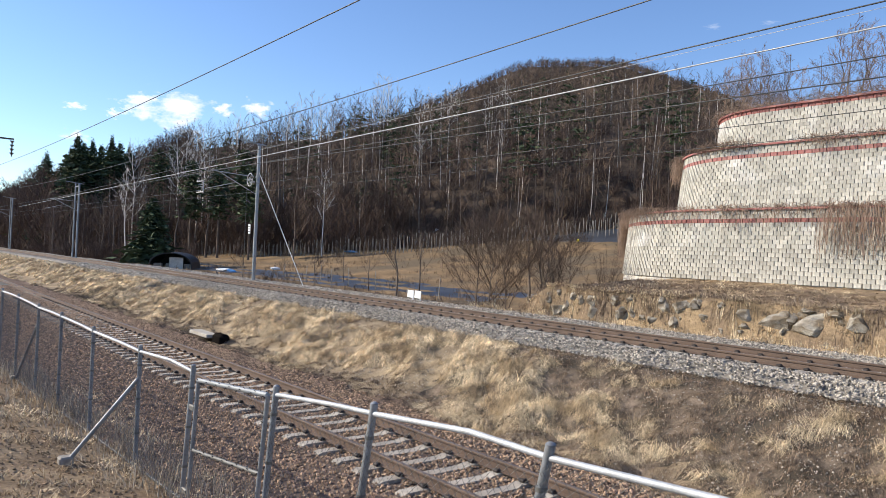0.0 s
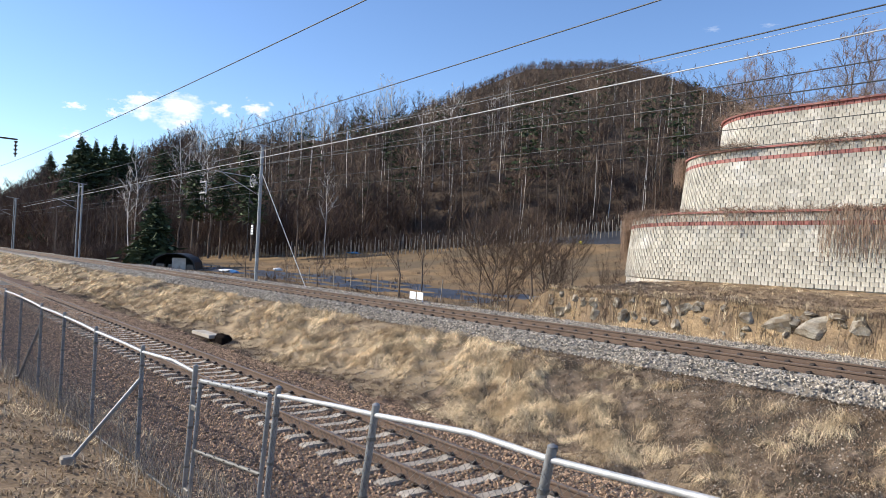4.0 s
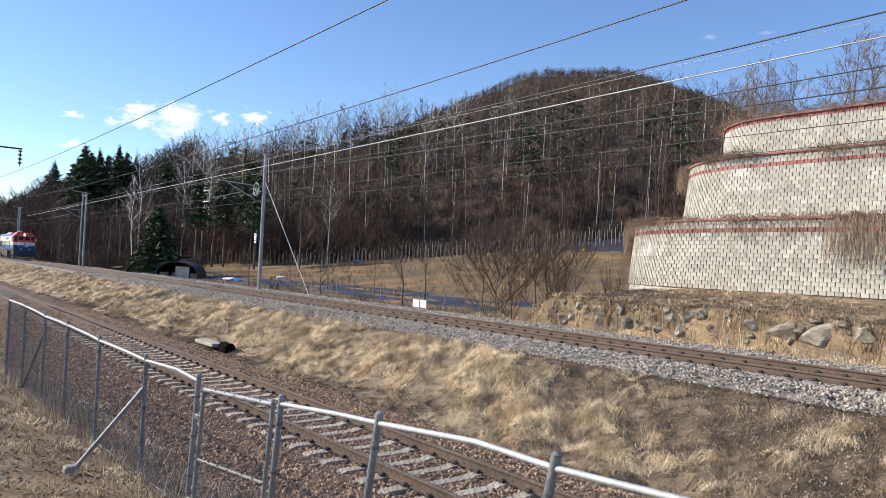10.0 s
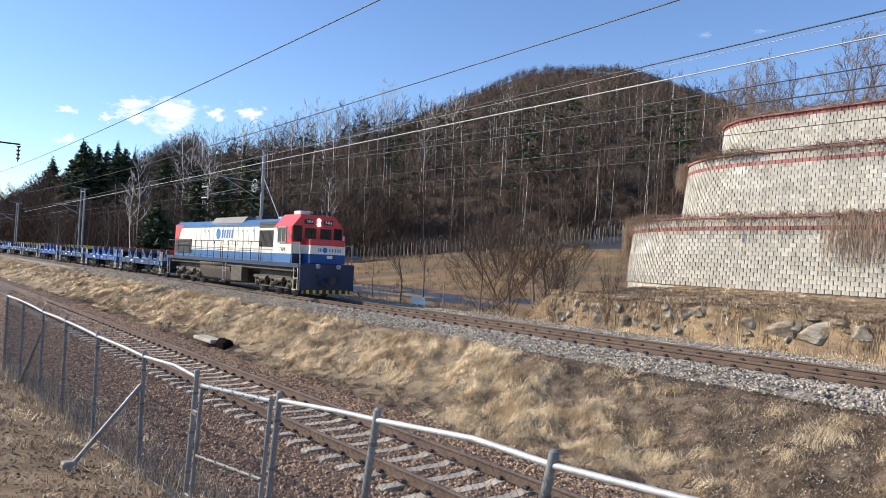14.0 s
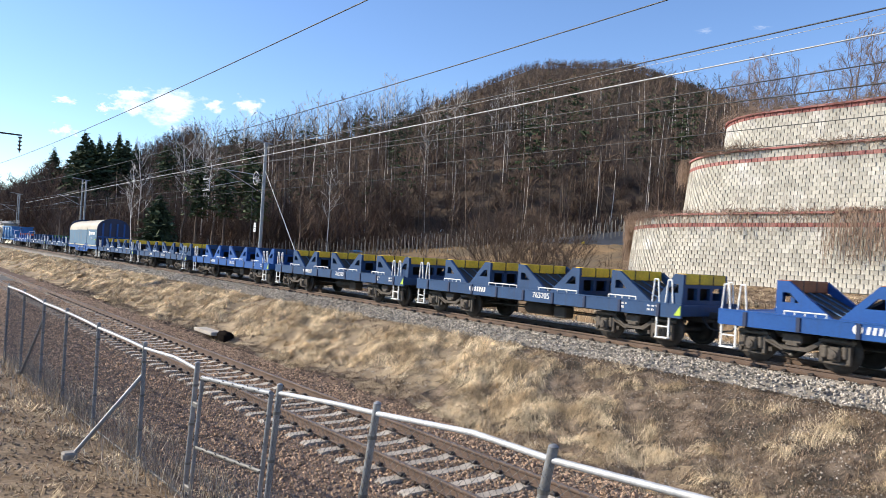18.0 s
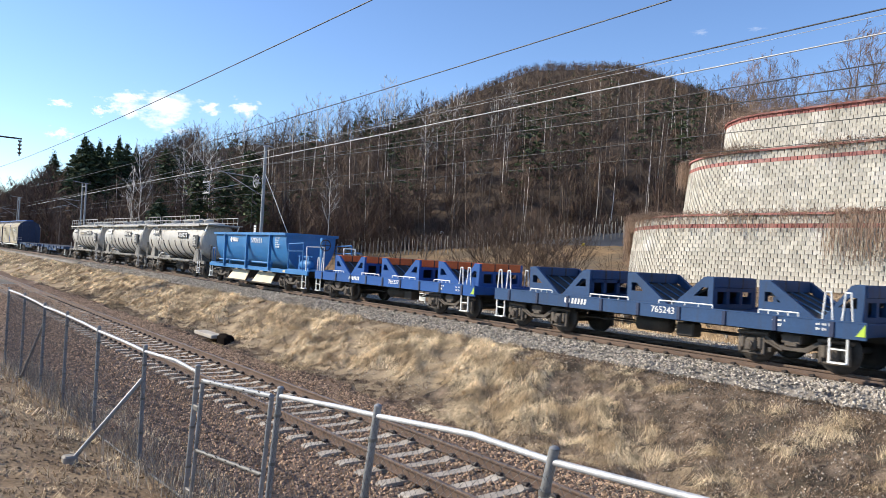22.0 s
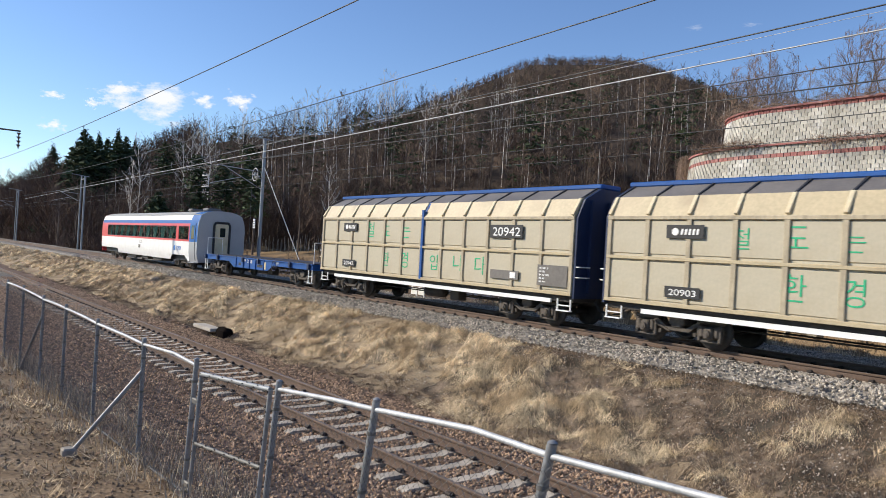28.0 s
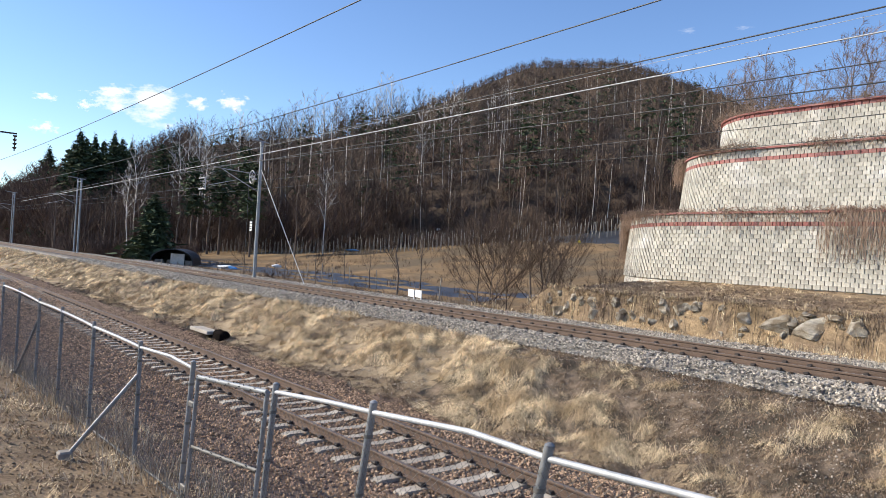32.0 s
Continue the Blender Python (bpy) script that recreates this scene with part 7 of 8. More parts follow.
    part("air_cylinder", Geo().lathe([(4.7, 0.1), (4.75, 0.2), (5.6, 0.22), (5.7, 0.1)], "x", 16, cy=-0.8, cz=1.35), M_BLUE_LIGHT, w)
    part("valve_box", Geo().box((4.95, -0.6, 1.72), (1.5, 0.5, 0.08)).box((4.6, -0.9, 1.4), (0.12, 0.1, 0.7)).box((5.5, -0.9, 1.4), (0.12, 0.1, 0.7)), M_BLUE_LIGHT, w)
    part("yellow_plate", Geo().box((3.9, -1.385, 0.96), (0.26, 0.01, 0.12)), M_DUST_CREAM, w)
    step_ladder(w, -5.9, 0.34, 0.24, 0.9, -1.32)
    step_ladder(w, 5.9, 0.34, 0.24, 0.9, -1.32)
    for x in (-4.97, 4.07):
        bogie(w, x)
    TRAIN.append((w, s))


hopper_wagon(-81.15)


def tank_wagon(s, number, brand, style, label):
    w = thing("tank_wagon", label, "freight wagon", "cement tank wagons", at=pose(s, TRACK_Y, 0))
    underframe(w, 6.0)
    r, zc = 1.2, 2.3
    rings = [(-6.05, 0.0), (-6.03, 0.5), (-5.95, 0.85), (-5.78, 1.08), (-5.53, 1.18), (-5.2, r), (4.7, r), (5.0, 1.18), (5.25, 1.08), (5.42, 0.85), (5.5, 0.5), (5.52, 0.0)]
    tank = part("tank", Geo().lathe(rings, "x", 40, cz=zc), M_TANK, w, "dusty grey riveted tank barrel")
    for x in (-5.1, -3.7, -2.3, -0.9, 0.5, 1.9, 3.3, 4.6):
        part("weld_band", Geo().lathe([(x - 0.03, r + 0.001), (x - 0.02, r + 0.008), (x + 0.02, r + 0.008), (x + 0.03, r + 0.001)], "x", 40, cz=zc), M_TANK, tank)
    # Dark raised lines slanting down the lower half of the barrel.
    for x in (-4.9, -3.3, -2.0, -0.9, 0.4, 1.6, 3.0, 4.0):
        pts = [(x + 0.25 * math.sin(t), -1.215 * math.cos(t), zc - 1.215 * math.sin(t)) for t in (0.05, 0.3, 0.55, 0.8, 1.05, 1.3)]
        part("chute_rib", Geo().path(pts, 0.035, 6), M_FRAME, tank, "dark curved line down the lower barrel")
    for sy in (-1, 1):
        part("side_sill", Geo().box((0, sy * 1.1, 0.95), (11.9, 0.1, 0.2), ch=0.01), M_TANK_DARK, w)
        part("step_board", Geo().box((0.3, sy * 1.3, 0.98), (7.4, 0.26, 0.06)), M_TANK_DARK, w)
        part("outlet_manifold", Geo().box((-1.9, sy * 1.0, 1.12), (2.6, 0.3, 0.14), ch=0.03), M_TANK_DARK, w)
        for k in (-4.75, 4.3):
            part("saddle", Geo().prism([(k - 0.5, 1.02), (k + 0.5, 1.02), (k + 0.42, 1.75), (k - 0.05, 1.75)], sy * 1.02 - 0.08, sy * 1.02 + 0.08).box((k, sy * 0.6, 1.2), (0.9, 0.9, 0.4)), M_TANK_DARK, w)
        walk_ = part("walkway", Geo().box((-0.5, sy * 0.98, 3.27), (11.0, 0.55, 0.05)).box((-0.5, sy * 1.26, 3.24), (11.0, 0.04, 0.1)), M_TANK, w, "grey roof walkway")
        for k in range(10):
            x = -5.5 + k * 1.03
            part("walkway_bracket", Geo().path([(x, sy * 1.22, 3.22), (x + 0.2, sy * 1.3, 3.02), (x + 0.42, sy * 1.05, 2.98)], 0.022, 5), M_TANK, walk_)
        for a, b in ((-5.6, -2.85), (-2.35, 5.0)):
            g = Geo().path([(a, sy * 1.24, 3.27), (a, sy * 1.24, 3.85), (b, sy * 1.24, 3.85), (b, sy * 1.24, 3.27)], 0.022, 6).path([(a, sy * 1.24, 3.55), (b, sy * 1.24, 3.55)], 0.015, 5)
            k = a + 0.9
            while k < b:
                g.tube((k, sy * 1.24, 3.27), (k, sy * 1.24, 3.85), 0.018, 5)
                k += 0.95
            part("guard_rail", g, M_TANK, walk_, "grey tube guard rail")
    part("end_platform", Geo().box((5.3, 0, 3.3), (1.8, 2.2, 0.05)), M_TANK, w)
    for sy in (-1.0, 1.0):
        part("platform_strut", Geo().box((5.55, sy, 2.95), (0.06, 0.06, 0.95), turn=Matrix.Rotation(0.75, 3, "Y")), M_WHITE, w)
    for x in (-3.3, -0.6, 1.2, 3.2):
        hatch = part("hatch", Geo().lathe([(3.44, 0.3), (3.56, 0.3), (3.6, 0.34), (3.64, 0.34), (3.7, 0.2)], "z", 18, cy=x, cz=0), M_TANK, tank)
        part("hatch_clamp", Geo().box((x, 0, 3.74), (0.5, 0.07, 0.05)).box((x, -0.25, 3.66), (0.07, 0.2, 0.1)), M_TANK, hatch)
    g = Geo()
    for k in (-0.2, 0.2):
        g.tube((-2.5 + k, -1.32, 0.45), (-2.5 + k, -1.28, 3.3), 0.022, 6)
    for i in range(9):
        g.tube((-2.7, -1.3, 0.6 + i * 0.3), (-2.3, -1.3, 0.6 + i * 0.3), 0.015, 5)
    part("ladder", g, M_TANK, w, "grey side ladder")
    plate = part("number_plate", Geo().box((2.05, -1.24, 2.6), (1.85, 0.04, 0.38), ch=0.008), M_BLACK, tank, "black number board")
    text_part(number, 0.26, plate, 1.22, -1.262, 2.48, M_WHITE, "wagon_number", 1.66)
    data = part("data_board", Geo().box((4.5, -1.25, 2.25), (0.86, 0.04, 0.75), ch=0.008), M_BLACK, tank, "black data board")
    bars(data, 4.14, -1.272, 2.55, 0.75, 0.6, 5, M_WHITE)
    if number == "847722":
        brown = part("route_board", Geo().box((-0.55, -1.22, 2.55), (2.3, 0.04, 0.36), ch=0.008), M_ROOF_GREY, tank, "brown destination board")
        bars(brown, -1.55, -1.244, 2.69, 2.0, 0.28, 1, M_DUST_CREAM)
    sign = part("owner_board", Geo().box((-3.65, -1.2, 2.78), (1.3, 0.04, 0.4), ch=0.008, turn=Matrix.Rotation(-0.25, 3, "X")), M_WHITE if brand == "white" else M_BLACK, tank, brand + " owner's board")
    if brand == "white":
        bars(sign, -4.2, -1.225, 2.9, 1.1, 0.26, 1, M_BLACK)
    else:
        badge(sign, -4.24, -1.235, 2.79, 1.15, M_WHITE)
    part("discharge_pipe", Geo().path([(-2.5, -1.35, 0.75), (-2.2, -1.4, 1.0), (-1.9, -1.35, 1.3), (-1.6, -1.2, 1.38), (-1.4, -1.0, 1.2)], 0.06, 8), M_TANK, w, "bent discharge pipe")
    part("blower", Geo().lathe([(-2.9, 0.05), (-2.85, 0.16), (-2.4, 0.16), (-2.35, 0.05)], "x", 14, cy=-1.05, cz=0.62), M_BOGIE, w)
    for x in (5.0, 5.6):
        hoop(w, x, 0.3, 0.98, 1.7, -1.25, M_TANK)
    hoop(w, -5.6, 0.3, 0.98, 1.6, -1.25, M_TANK)
    step_ladder(w, 5.35, 0.36, 0.3, 1.0, -1.28, M_WHITE if style == "plate" else M_SILVER)
    step_ladder(w, -5.75, 0.36, 0.3, 1.0, -1.28, M_TANK)
    part("brake_post", Geo().tube((5.9, -0.75, 0.9), (5.9, -0.75, 2.0), 0.035, 8).box((5.9, -0.75, 2.0), (0.4, 0.06, 0.05)), M_FRAME, w)
    for x in (-4.45, 4.45):
        bogie(w, x, style)
    TRAIN.append((w, s))


tank_wagon(-94.7, "490973", "dark", "plate", "dusty light-grey cement tank wagon with roof walkway")
tank_wagon(-107.8, "849196", "white", "cast", "dusty grey cement tank wagon with stained barrel")
tank_wagon(-120.95, "847722", "dark", "cast", "darker grey cement tank wagon with stained barrel")


def flat_wagon(s, half, number, paint, label):
    w = thing("flat_wagon", label, "freight wagon", "container flat wagons", at=pose(s, TRACK_Y, 0))
    underframe(w, half)
    flat_frame(w, half, paint)
    for k in range(int(half * 2 / 0.5)):
        x = -half + 0.3 + k * 0.5
        part("deck_plank", Geo().box((x, 0, 1.12), (0.42, 2.5, 0.04), ch=0.008), M_FRAME if k % 3 else M_BLUE_DARK, w)
    for x in (-half + 0.3, -half + 2.2, -1.0, 1.0, half - 2.2, half - 0.3):
        part("container_lock", Geo().box((x, -1.4, 1.0), (0.2, 0.14, 0.26), ch=0.02), M_BLUE_DARK, w)
        part("container_lock", Geo().box((x, 1.4, 1.0), (0.2, 0.14, 0.26), ch=0.02), M_BLUE_DARK, w)
    text_part(number, 0.18, w, -0.5, -1.36, 0.86, M_WHITE, "wagon_number")
    part("white_plate", Geo().box((1.75, -1.36, 0.8), (0.16, 0.02, 0.36)), M_DUST_CREAM, w)
    g = Geo()
    for i in range(14):
        a, b = 2 * math.pi * i / 14, 2 * math.pi * (i + 1) / 14
        g.tube((2.9 + 0.25 * math.cos(a), -1.42, 0.85 + 0.25 * math.sin(a)), (2.9 + 0.25 * math.cos(b), -1.42, 0.85 + 0.25 * math.sin(b)), 0.02, 5, caps=False)
    for i in range(4):
        g.tube((2.9, -1.42, 0.85), (2.9 + 0.24 * math.cos(i * 1.57), -1.42, 0.85 + 0.24 * math.sin(i * 1.57)), 0.014, 5)
    part("hand_wheel", g, M_BLUE_DARK, w, "dark brake hand wheel")
    for sgn in (-1, 1):
        step_ladder(w, sgn * (half - 0.25), 0.34, 0.24, 0.9, -1.32)
        if paint is M_BLUE:
            hoop(w, sgn * (half - 0.1), 0.9, 1.12, 2.1, -1.25, along=False)
        part("end_beam", Geo().box((sgn * (half - 0.05), 0, 0.97), (0.1, 2.6, 0.28), ch=0.02), paint, w)
    for x in (-(half - 1.5), half - 1.5):
        bogie(w, x)
    TRAIN.append((w, s))


flat_wagon(-136.0, 7.1, "71071", M_BLUE_FADED, "empty blue container flat wagon with a planked deck")
flat_wagon(-151.8, 7.2, "71270", M_BLUE_FADED, "empty blue container flat wagon with a planked deck")
flat_wagon(-215.4, 6.8, "71118", M_BLUE, "empty blue container flat wagon with white end rails")


def box_wagon(s, number, graffiti, label):
    w = thing("box_wagon", label, "freight wagon", "sliding-wall box wagons", at=pose(s, TRACK_Y, 0))
    half = 7.4
    underframe(w, half)
    part("floor_beam", Geo().box((0, 0, 0.86), (14.6, 2.5, 0.16)), M_FRAME, w)
    part("white_strip", Geo().box((0.2, -1.36, 0.78), (12.7, 0.06, 0.12)), M_WHITE, w, "white-painted lower edge")
    bays = 12
    edge = [-half + 0.12 + k * (2 * half - 0.24) / bays for k in range(bays + 1)]
    for sy in (-1, 1):
        wall = part("side_wall", Geo().box((0, sy * 1.33, 2.1), (2 * half - 0.1, 0.04, 2.26)), M_TAN, w)
        if sy < 0:
            bw = (edge[1] - edge[0]) - 0.12
            lo = Geo().box((0, 0, 0), (bw, 0.03, 0.98), ch=0.012).mesh("wall_panel", M_TAN)
            hi = Geo().box((0, 0, 0), (bw, 0.03, 0.86), ch=0.012).mesh("wall_panel", M_TAN)
            for k in range(bays):
                x = (edge[k] + edge[k + 1]) / 2
                part("wall_panel", lo, None, wall, at=pose(x, -1.362, 1.58))
                part("wall_panel", hi, None, wall, at=pose(x, -1.362, 2.7))
        rib = Geo().box((0, 0, 0), (0.14, 0.08, 2.26), ch=0.012).mesh("wall_rib", M_TAN_RIB)
        for k, x in enumerate(edge):
            part("wall_rib", rib, None, wall, at=pose(x, sy * 1.385, 2.1))
        for z, hh in ((2.16, 0.09), (3.2, 0.1), (1.01, 0.1)):
            part("wall_rail", Geo().box((0, sy * 1.39, z), (2 * half - 0.1, 0.09, hh), ch=0.012), M_TAN_UP if z < 3 else M_TAN_RIB, wall)
        part("upper_panel", Geo().prism([(sy * 1.41, 3.25), (sy * 1.36, 3.25), (sy * 1.06, 3.74), (sy * 1.12, 3.78)], -half + 0.05, half - 0.05, "x"), M_TAN_UP, w, "sloping tan upper panel")
        g = Geo().box((0, 0, 0), (0.11, 0.07, 0.58), ch=0.012, turn=Matrix.Rotation(sy * 0.56, 3, "X")).mesh("roof_rib", M_DUST_CREAM)
        for x in edge:
            part("roof_rib", g, None, w, at=pose(x, sy * 1.28, 3.53))
        part("roof_slope", Geo().prism([(sy * 1.12, 3.77), (sy * 1.06, 3.72), (sy * 0.4, 4.08), (sy * 0.4, 4.14)], -half + 0.05, half - 0.05, "x"), M_ROOF_GREY, w, "sooty dark roof slope")
        for x in edge:
            part("roof_seam", Geo().prism([(sy * 1.13, 3.79), (sy * 1.1, 3.74), (sy * 0.4, 4.12), (sy * 0.4, 4.18)], x - 0.03, x + 0.03, "x"), M_BLACK, w)
    part("ridge", Geo().box((0, 0, 4.2), (2 * half + 0.1, 0.9, 0.14), ch=0.03), M_BLUE, w, "blue roof ridge")
    sec = [(-1.38, 0.9), (-1.38, 3.22), (-1.1, 3.76), (-0.42, 4.12), (0.42, 4.12), (1.1, 3.76), (1.38, 3.22), (1.38, 0.9)]
    for sgn in (-1, 1):
        # End faces turned from the sun get a darkened blue as painted shade.
        end = part("end_wall", Geo().prism(sec, sgn * half - 0.04, sgn * half + 0.04, "x"), M_BLUE_DARK, w, "blue end wall, darkened to carry its shade")
        for k in (-0.8, 0.0, 0.8):
            part("end_rib", Geo().box((sgn * (half + 0.08), k, 2.4), (0.12, 0.16, 2.7)), M_BLUE_DARK, end)
        for z in (1.5, 1.8):
            part("end_step", Geo().path([(sgn * half, -1.36, z), (sgn * (half + 0.16), -1.36, z), (sgn * (half + 0.16), -0.9, z)], 0.018, 5), M_WHITE, end)
        step_ladder(w, sgn * (half - 0.35), 0.5, 0.5, 0.86, -1.34)
    part("door_divider", Geo().box((0.1, -1.41, 2.25), (0.12, 0.06, 2.5)), M_BLUE, w, "blue strip between the sliding walls")
    part("door_divider", Geo().box((0.1, -1.24, 3.53), (0.12, 0.06, 0.62), turn=Matrix.Rotation(-0.56, 3, "X")), M_BLUE, w)
    board = part("number_board", Geo().box((4.55, -1.44, 2.78), (1.5, 0.02, 0.42), ch=0.006), M_BLACK, w, "black number board")
    text_part(number, 0.28, board, 3.92, -1.452, 2.64, M_WHITE, "wagon_number", 1.26)
    small = part("number_board", Geo().box((-4.95, -1.43, 1.35), (1.0, 0.02, 0.28), ch=0.006), M_BLACK, w, "small black number board")
    text_part(number, 0.16, small, -5.33, -1.442, 1.27, M_WHITE, "wagon_number", 0.76)
    lb_ = part("mark_board", Geo().box((-4.95, -1.43, 2.85), (1.05, 0.02, 0.34), ch=0.006), M_BLACK, w, "black board with the company mark")
    badge(lb_, -5.35, -1.442, 2.85, 0.8, M_WHITE)
    data = part("data_board", Geo().box((6.6, -1.43, 1.5), (1.2, 0.02, 0.62), ch=0.006), M_ROOF_GREY, w, "grey data board")
    bars(data, 6.1, -1.442, 1.76, 1.0, 0.5, 5, M_WHITE)
    lab = part("label_board", Geo().box((4.55, -1.43, 1.42), (1.3, 0.02, 0.28), ch=0.006), M_ROOF_GREY, w, "grey label holder")
    part("paper_label", Geo().box((4.95, -1.444, 1.42), (0.24, 0.008, 0.18)), M_WHITE, lab)
    if graffiti:
        rows = ((-3.75, 2.5, "철"), (-2.55, 2.5, "도"), (-1.3, 2.5, "는"), (-2.55, 1.4, "환"), (-1.3, 1.4, "경"), (0.55, 1.4, "입"), (1.85, 1.45, "니"), (3.0, 1.4, "다"))
        rng_ = random.Random(number)
        for x, z, ch_ in rows:
            text_part(ch_, rng_.uniform(0.40, 0.5), w, x, -1.385, z, M_GRAFFITI, "painted_word", thin=0.004)
    for x in (-5.28, 5.28):
        bogie(w, x)
    TRAIN.append((w, s))


box_wagon(-168.55, "20921", False, "grimy tan box wagon with a blue roof ridge and ends")
box_wagon(-184.5, "20903", True, "grimy tan box wagon with green chalk words on its side")
box_wagon(-200.4, "20942", True, "grimy tan box wagon with fainter green chalk words")


def coach(s):
    w = thing("passenger_coach", "white passenger coach with red window band and blue stripe", "coach", at=pose(s, TRACK_Y, 0))
    half = 11.7
    side = [(-1.38, 0.53), (-1.45, 0.8), (-1.5, 1.3), (-1.5, 2.6), (-1.46, 3.0), (-1.36, 3.3), (-1.28, 3.5)]
    roof = [(-1.28, 3.5), (-1.0, 3.64), (-0.6, 3.74), (0.0, 3.78), (0.6, 3.74), (1.0, 3.64), (1.28, 3.5)]

    def y_at(z):
        return -1.5 + 0.12 * max(0.0, (1.3 - z) / 0.77) ** 2 + 0.22 * max(0.0, (z - 2.5) / 1.0) ** 2.2

    def strip(z0, z1, x0, x1, out=0.0, sy=1):
        k = max(2, int((z1 - z0) / 0.07))
        zs = [z0 + (z1 - z0) * i / k for i in range(k + 1)]
        pts = [(y_at(z) - out, z) for z in zs] + [(y_at(z) - out + 0.03, z) for z in reversed(zs)]
        if sy < 0:
            pts = [(-y, z) for y, z in pts]
        return Geo().prism(pts, x0, x1, "x")

    for sy in (1, -1):
        body = part("lower_side", strip(0.88, 1.8, -half, 10.28, 0, sy), M_WHITE, w, "white lower side")
        part("skirt", strip(0.53, 0.88, -6.4, 6.5, 0, sy), M_WHITE, body)
        if sy > 0:
            part("skirt_end", Geo().prism([(6.5, 0.88), (6.5, 0.53), (6.9, 0.88)], -1.42, -1.39).prism([(-6.4, 0.88), (-6.4, 0.53), (-6.8, 0.88)], -1.42, -1.39), M_WHITE, body)
            part("skirt_end", Geo().prism([(9.4, 0.88), (10.1, 0.55), (10.28, 0.55), (10.28, 0.88)], -1.44, -1.4), M_WHITE, body)
        band = part("window_band", strip(1.8, 1.9, -half, 10.28, 0.001, sy), M_RED, w, "red window band")
        part("band_top", strip(2.76, 2.92, -half, 10.28, 0.001, sy), M_RED, band)
        for x0, x1 in ((-half, -9.8), (7.7, 8.2), (10.1, 10.28)):
            part("band_panel", strip(1.9, 2.76, x0, x1, 0.001, sy), M_RED, band)
        part("band_line", strip(1.78, 1.82, -half, 10.28, 0.006, sy), M_RED, band)
        part("blue_stripe", strip(2.92, 3.14, -half, 10.28, 0.002, sy), M_COACH_BLUE, w, "blue stripe above the windows")
        part("upper_side", strip(3.14, 3.5, -half, 10.28, 0, sy), M_WHITE, w)
        part("vestibule_upper", strip(1.78, 3.5, 10.28, half, 0.002, sy), M_COACH_BLUE, w, "blue vestibule side")
        part("vestibule_lower", strip(0.53, 1.78, 10.28, half, 0.002, sy), M_SILVER, w, "silver-grey vestibule door panel")
        for x0, x1 in ((-9.8, 7.7), (8.2, 10.1)):
            glass = part("window_strip", strip(1.9, 2.76, x0, x1, -0.008, sy), M_PANE, band, "tinted window strip")
            part("window_rim", strip(1.9, 1.93, x0, x1, 0.004, sy), M_BLACK, glass)
            part("window_rim", strip(2.73, 2.76, x0, x1, 0.004, sy), M_BLACK, glass)
            if x1 - x0 > 4:
                for k in range(11):
                    x = x0 + (x1 - x0) * k / 10
                    part("window_pillar", strip(1.9, 2.76, x - 0.045, x + 0.045, 0.003, sy), M_BLACK, glass)
                    for d in (-0.17, 0.17):
                        if x0 < x + d < x1:
                            g = Geo()
                            for i in range(4):
                                cx_ = x + d + (i - 1.5) * 0.05
                                g.tube((cx_, -sy * 1.3, 1.9), (cx_ + d * 0.25, -sy * 1.2, 2.78), 0.034, 6)
                            part("curtain", g, M_CURTAIN, glass, "teal gathered curtain")
    inside = part("interior", Geo().box((-0.8, 0, 1.0), (20.6, 2.7, 0.06)).box((-0.8, 0, 3.1), (20.6, 2.3, 0.05)).box((-11.1, 0, 2.0), (0.06, 2.6, 2.0)).box((9.9, 0, 2.0), (0.06, 2.6, 2.0)), M_ROOF_GREY, w, "grey floor, ceiling and end walls inside")
    seat = Geo().box((0, 0, 0.42), (0.48, 0.98, 0.14), ch=0.03).box((-0.26, 0, 0.78), (0.12, 0.98, 0.78), ch=0.04, turn=Matrix.Rotation(-0.12, 3, "Y")).box((-0.3, -0.24, 1.18), (0.1, 0.3, 0.16), ch=0.04).box((-0.3, 0.24, 1.18), (0.1, 0.3, 0.16), ch=0.04).box((0, 0, 0.2), (0.36, 0.8, 0.36)).mesh("seat", M_SEAT)
    for k in range(18):
        for sy in (-0.78, 0.78):
            part("seat", seat, None, inside, at=pose(-9.2 + k * 0.97, sy, 1.03))
    part("roof", shell(roof, -half + 0.1, half - 0.15), M_TANK, w, "pale grey rounded roof")
    part("roof_gutter", Geo().box((0, -1.3, 3.5), (2 * half - 0.3, 0.05, 0.04)).box((0, 1.3, 3.5), (2 * half - 0.3, 0.05, 0.04)), M_SILVER, w)
    for x, l in ((10.7, 0.9), (7.9, 0.7)):
        part("roof_vent", Geo().box((x, -0.3, 3.84), (l, 0.9, 0.2), ch=0.06), M_ROOF_GREY, w)
    part("vestibule_roof", shell([(y * 1.004, z + 0.004) for y, z in roof], 10.28, half - 0.15), M_COACH_BLUE, w)
    sec = side + roof[1:] + [(-y, z) for y, z in reversed(side[:-1])]
    for sgn in (-1, 1):
        end = part("end_wall", Geo().prism(sec, sgn * half - 0.05, sgn * half + 0.04, "x"), M_SILVER if sgn > 0 else M_RED, w, "grey end wall" if sgn > 0 else "")
        if sgn > 0:
            g = Geo()
            g.path([(half + 0.09, -0.5, 1.0), (half + 0.09, -0.5, 2.9), (half + 0.09, -0.38, 3.05), (half + 0.09, 0.38, 3.05), (half + 0.09, 0.5, 2.9), (half + 0.09, 0.5, 1.0)], 0.07, 8)
            part("gangway_seal", g, M_BLACK, end, "black rubber gangway seal")
            door = part("gangway_door", Geo().box((half + 0.06, 0, 1.98), (0.04, 0.84, 1.95), ch=0.01), M_DUST_CREAM, end, "beige gangway door")
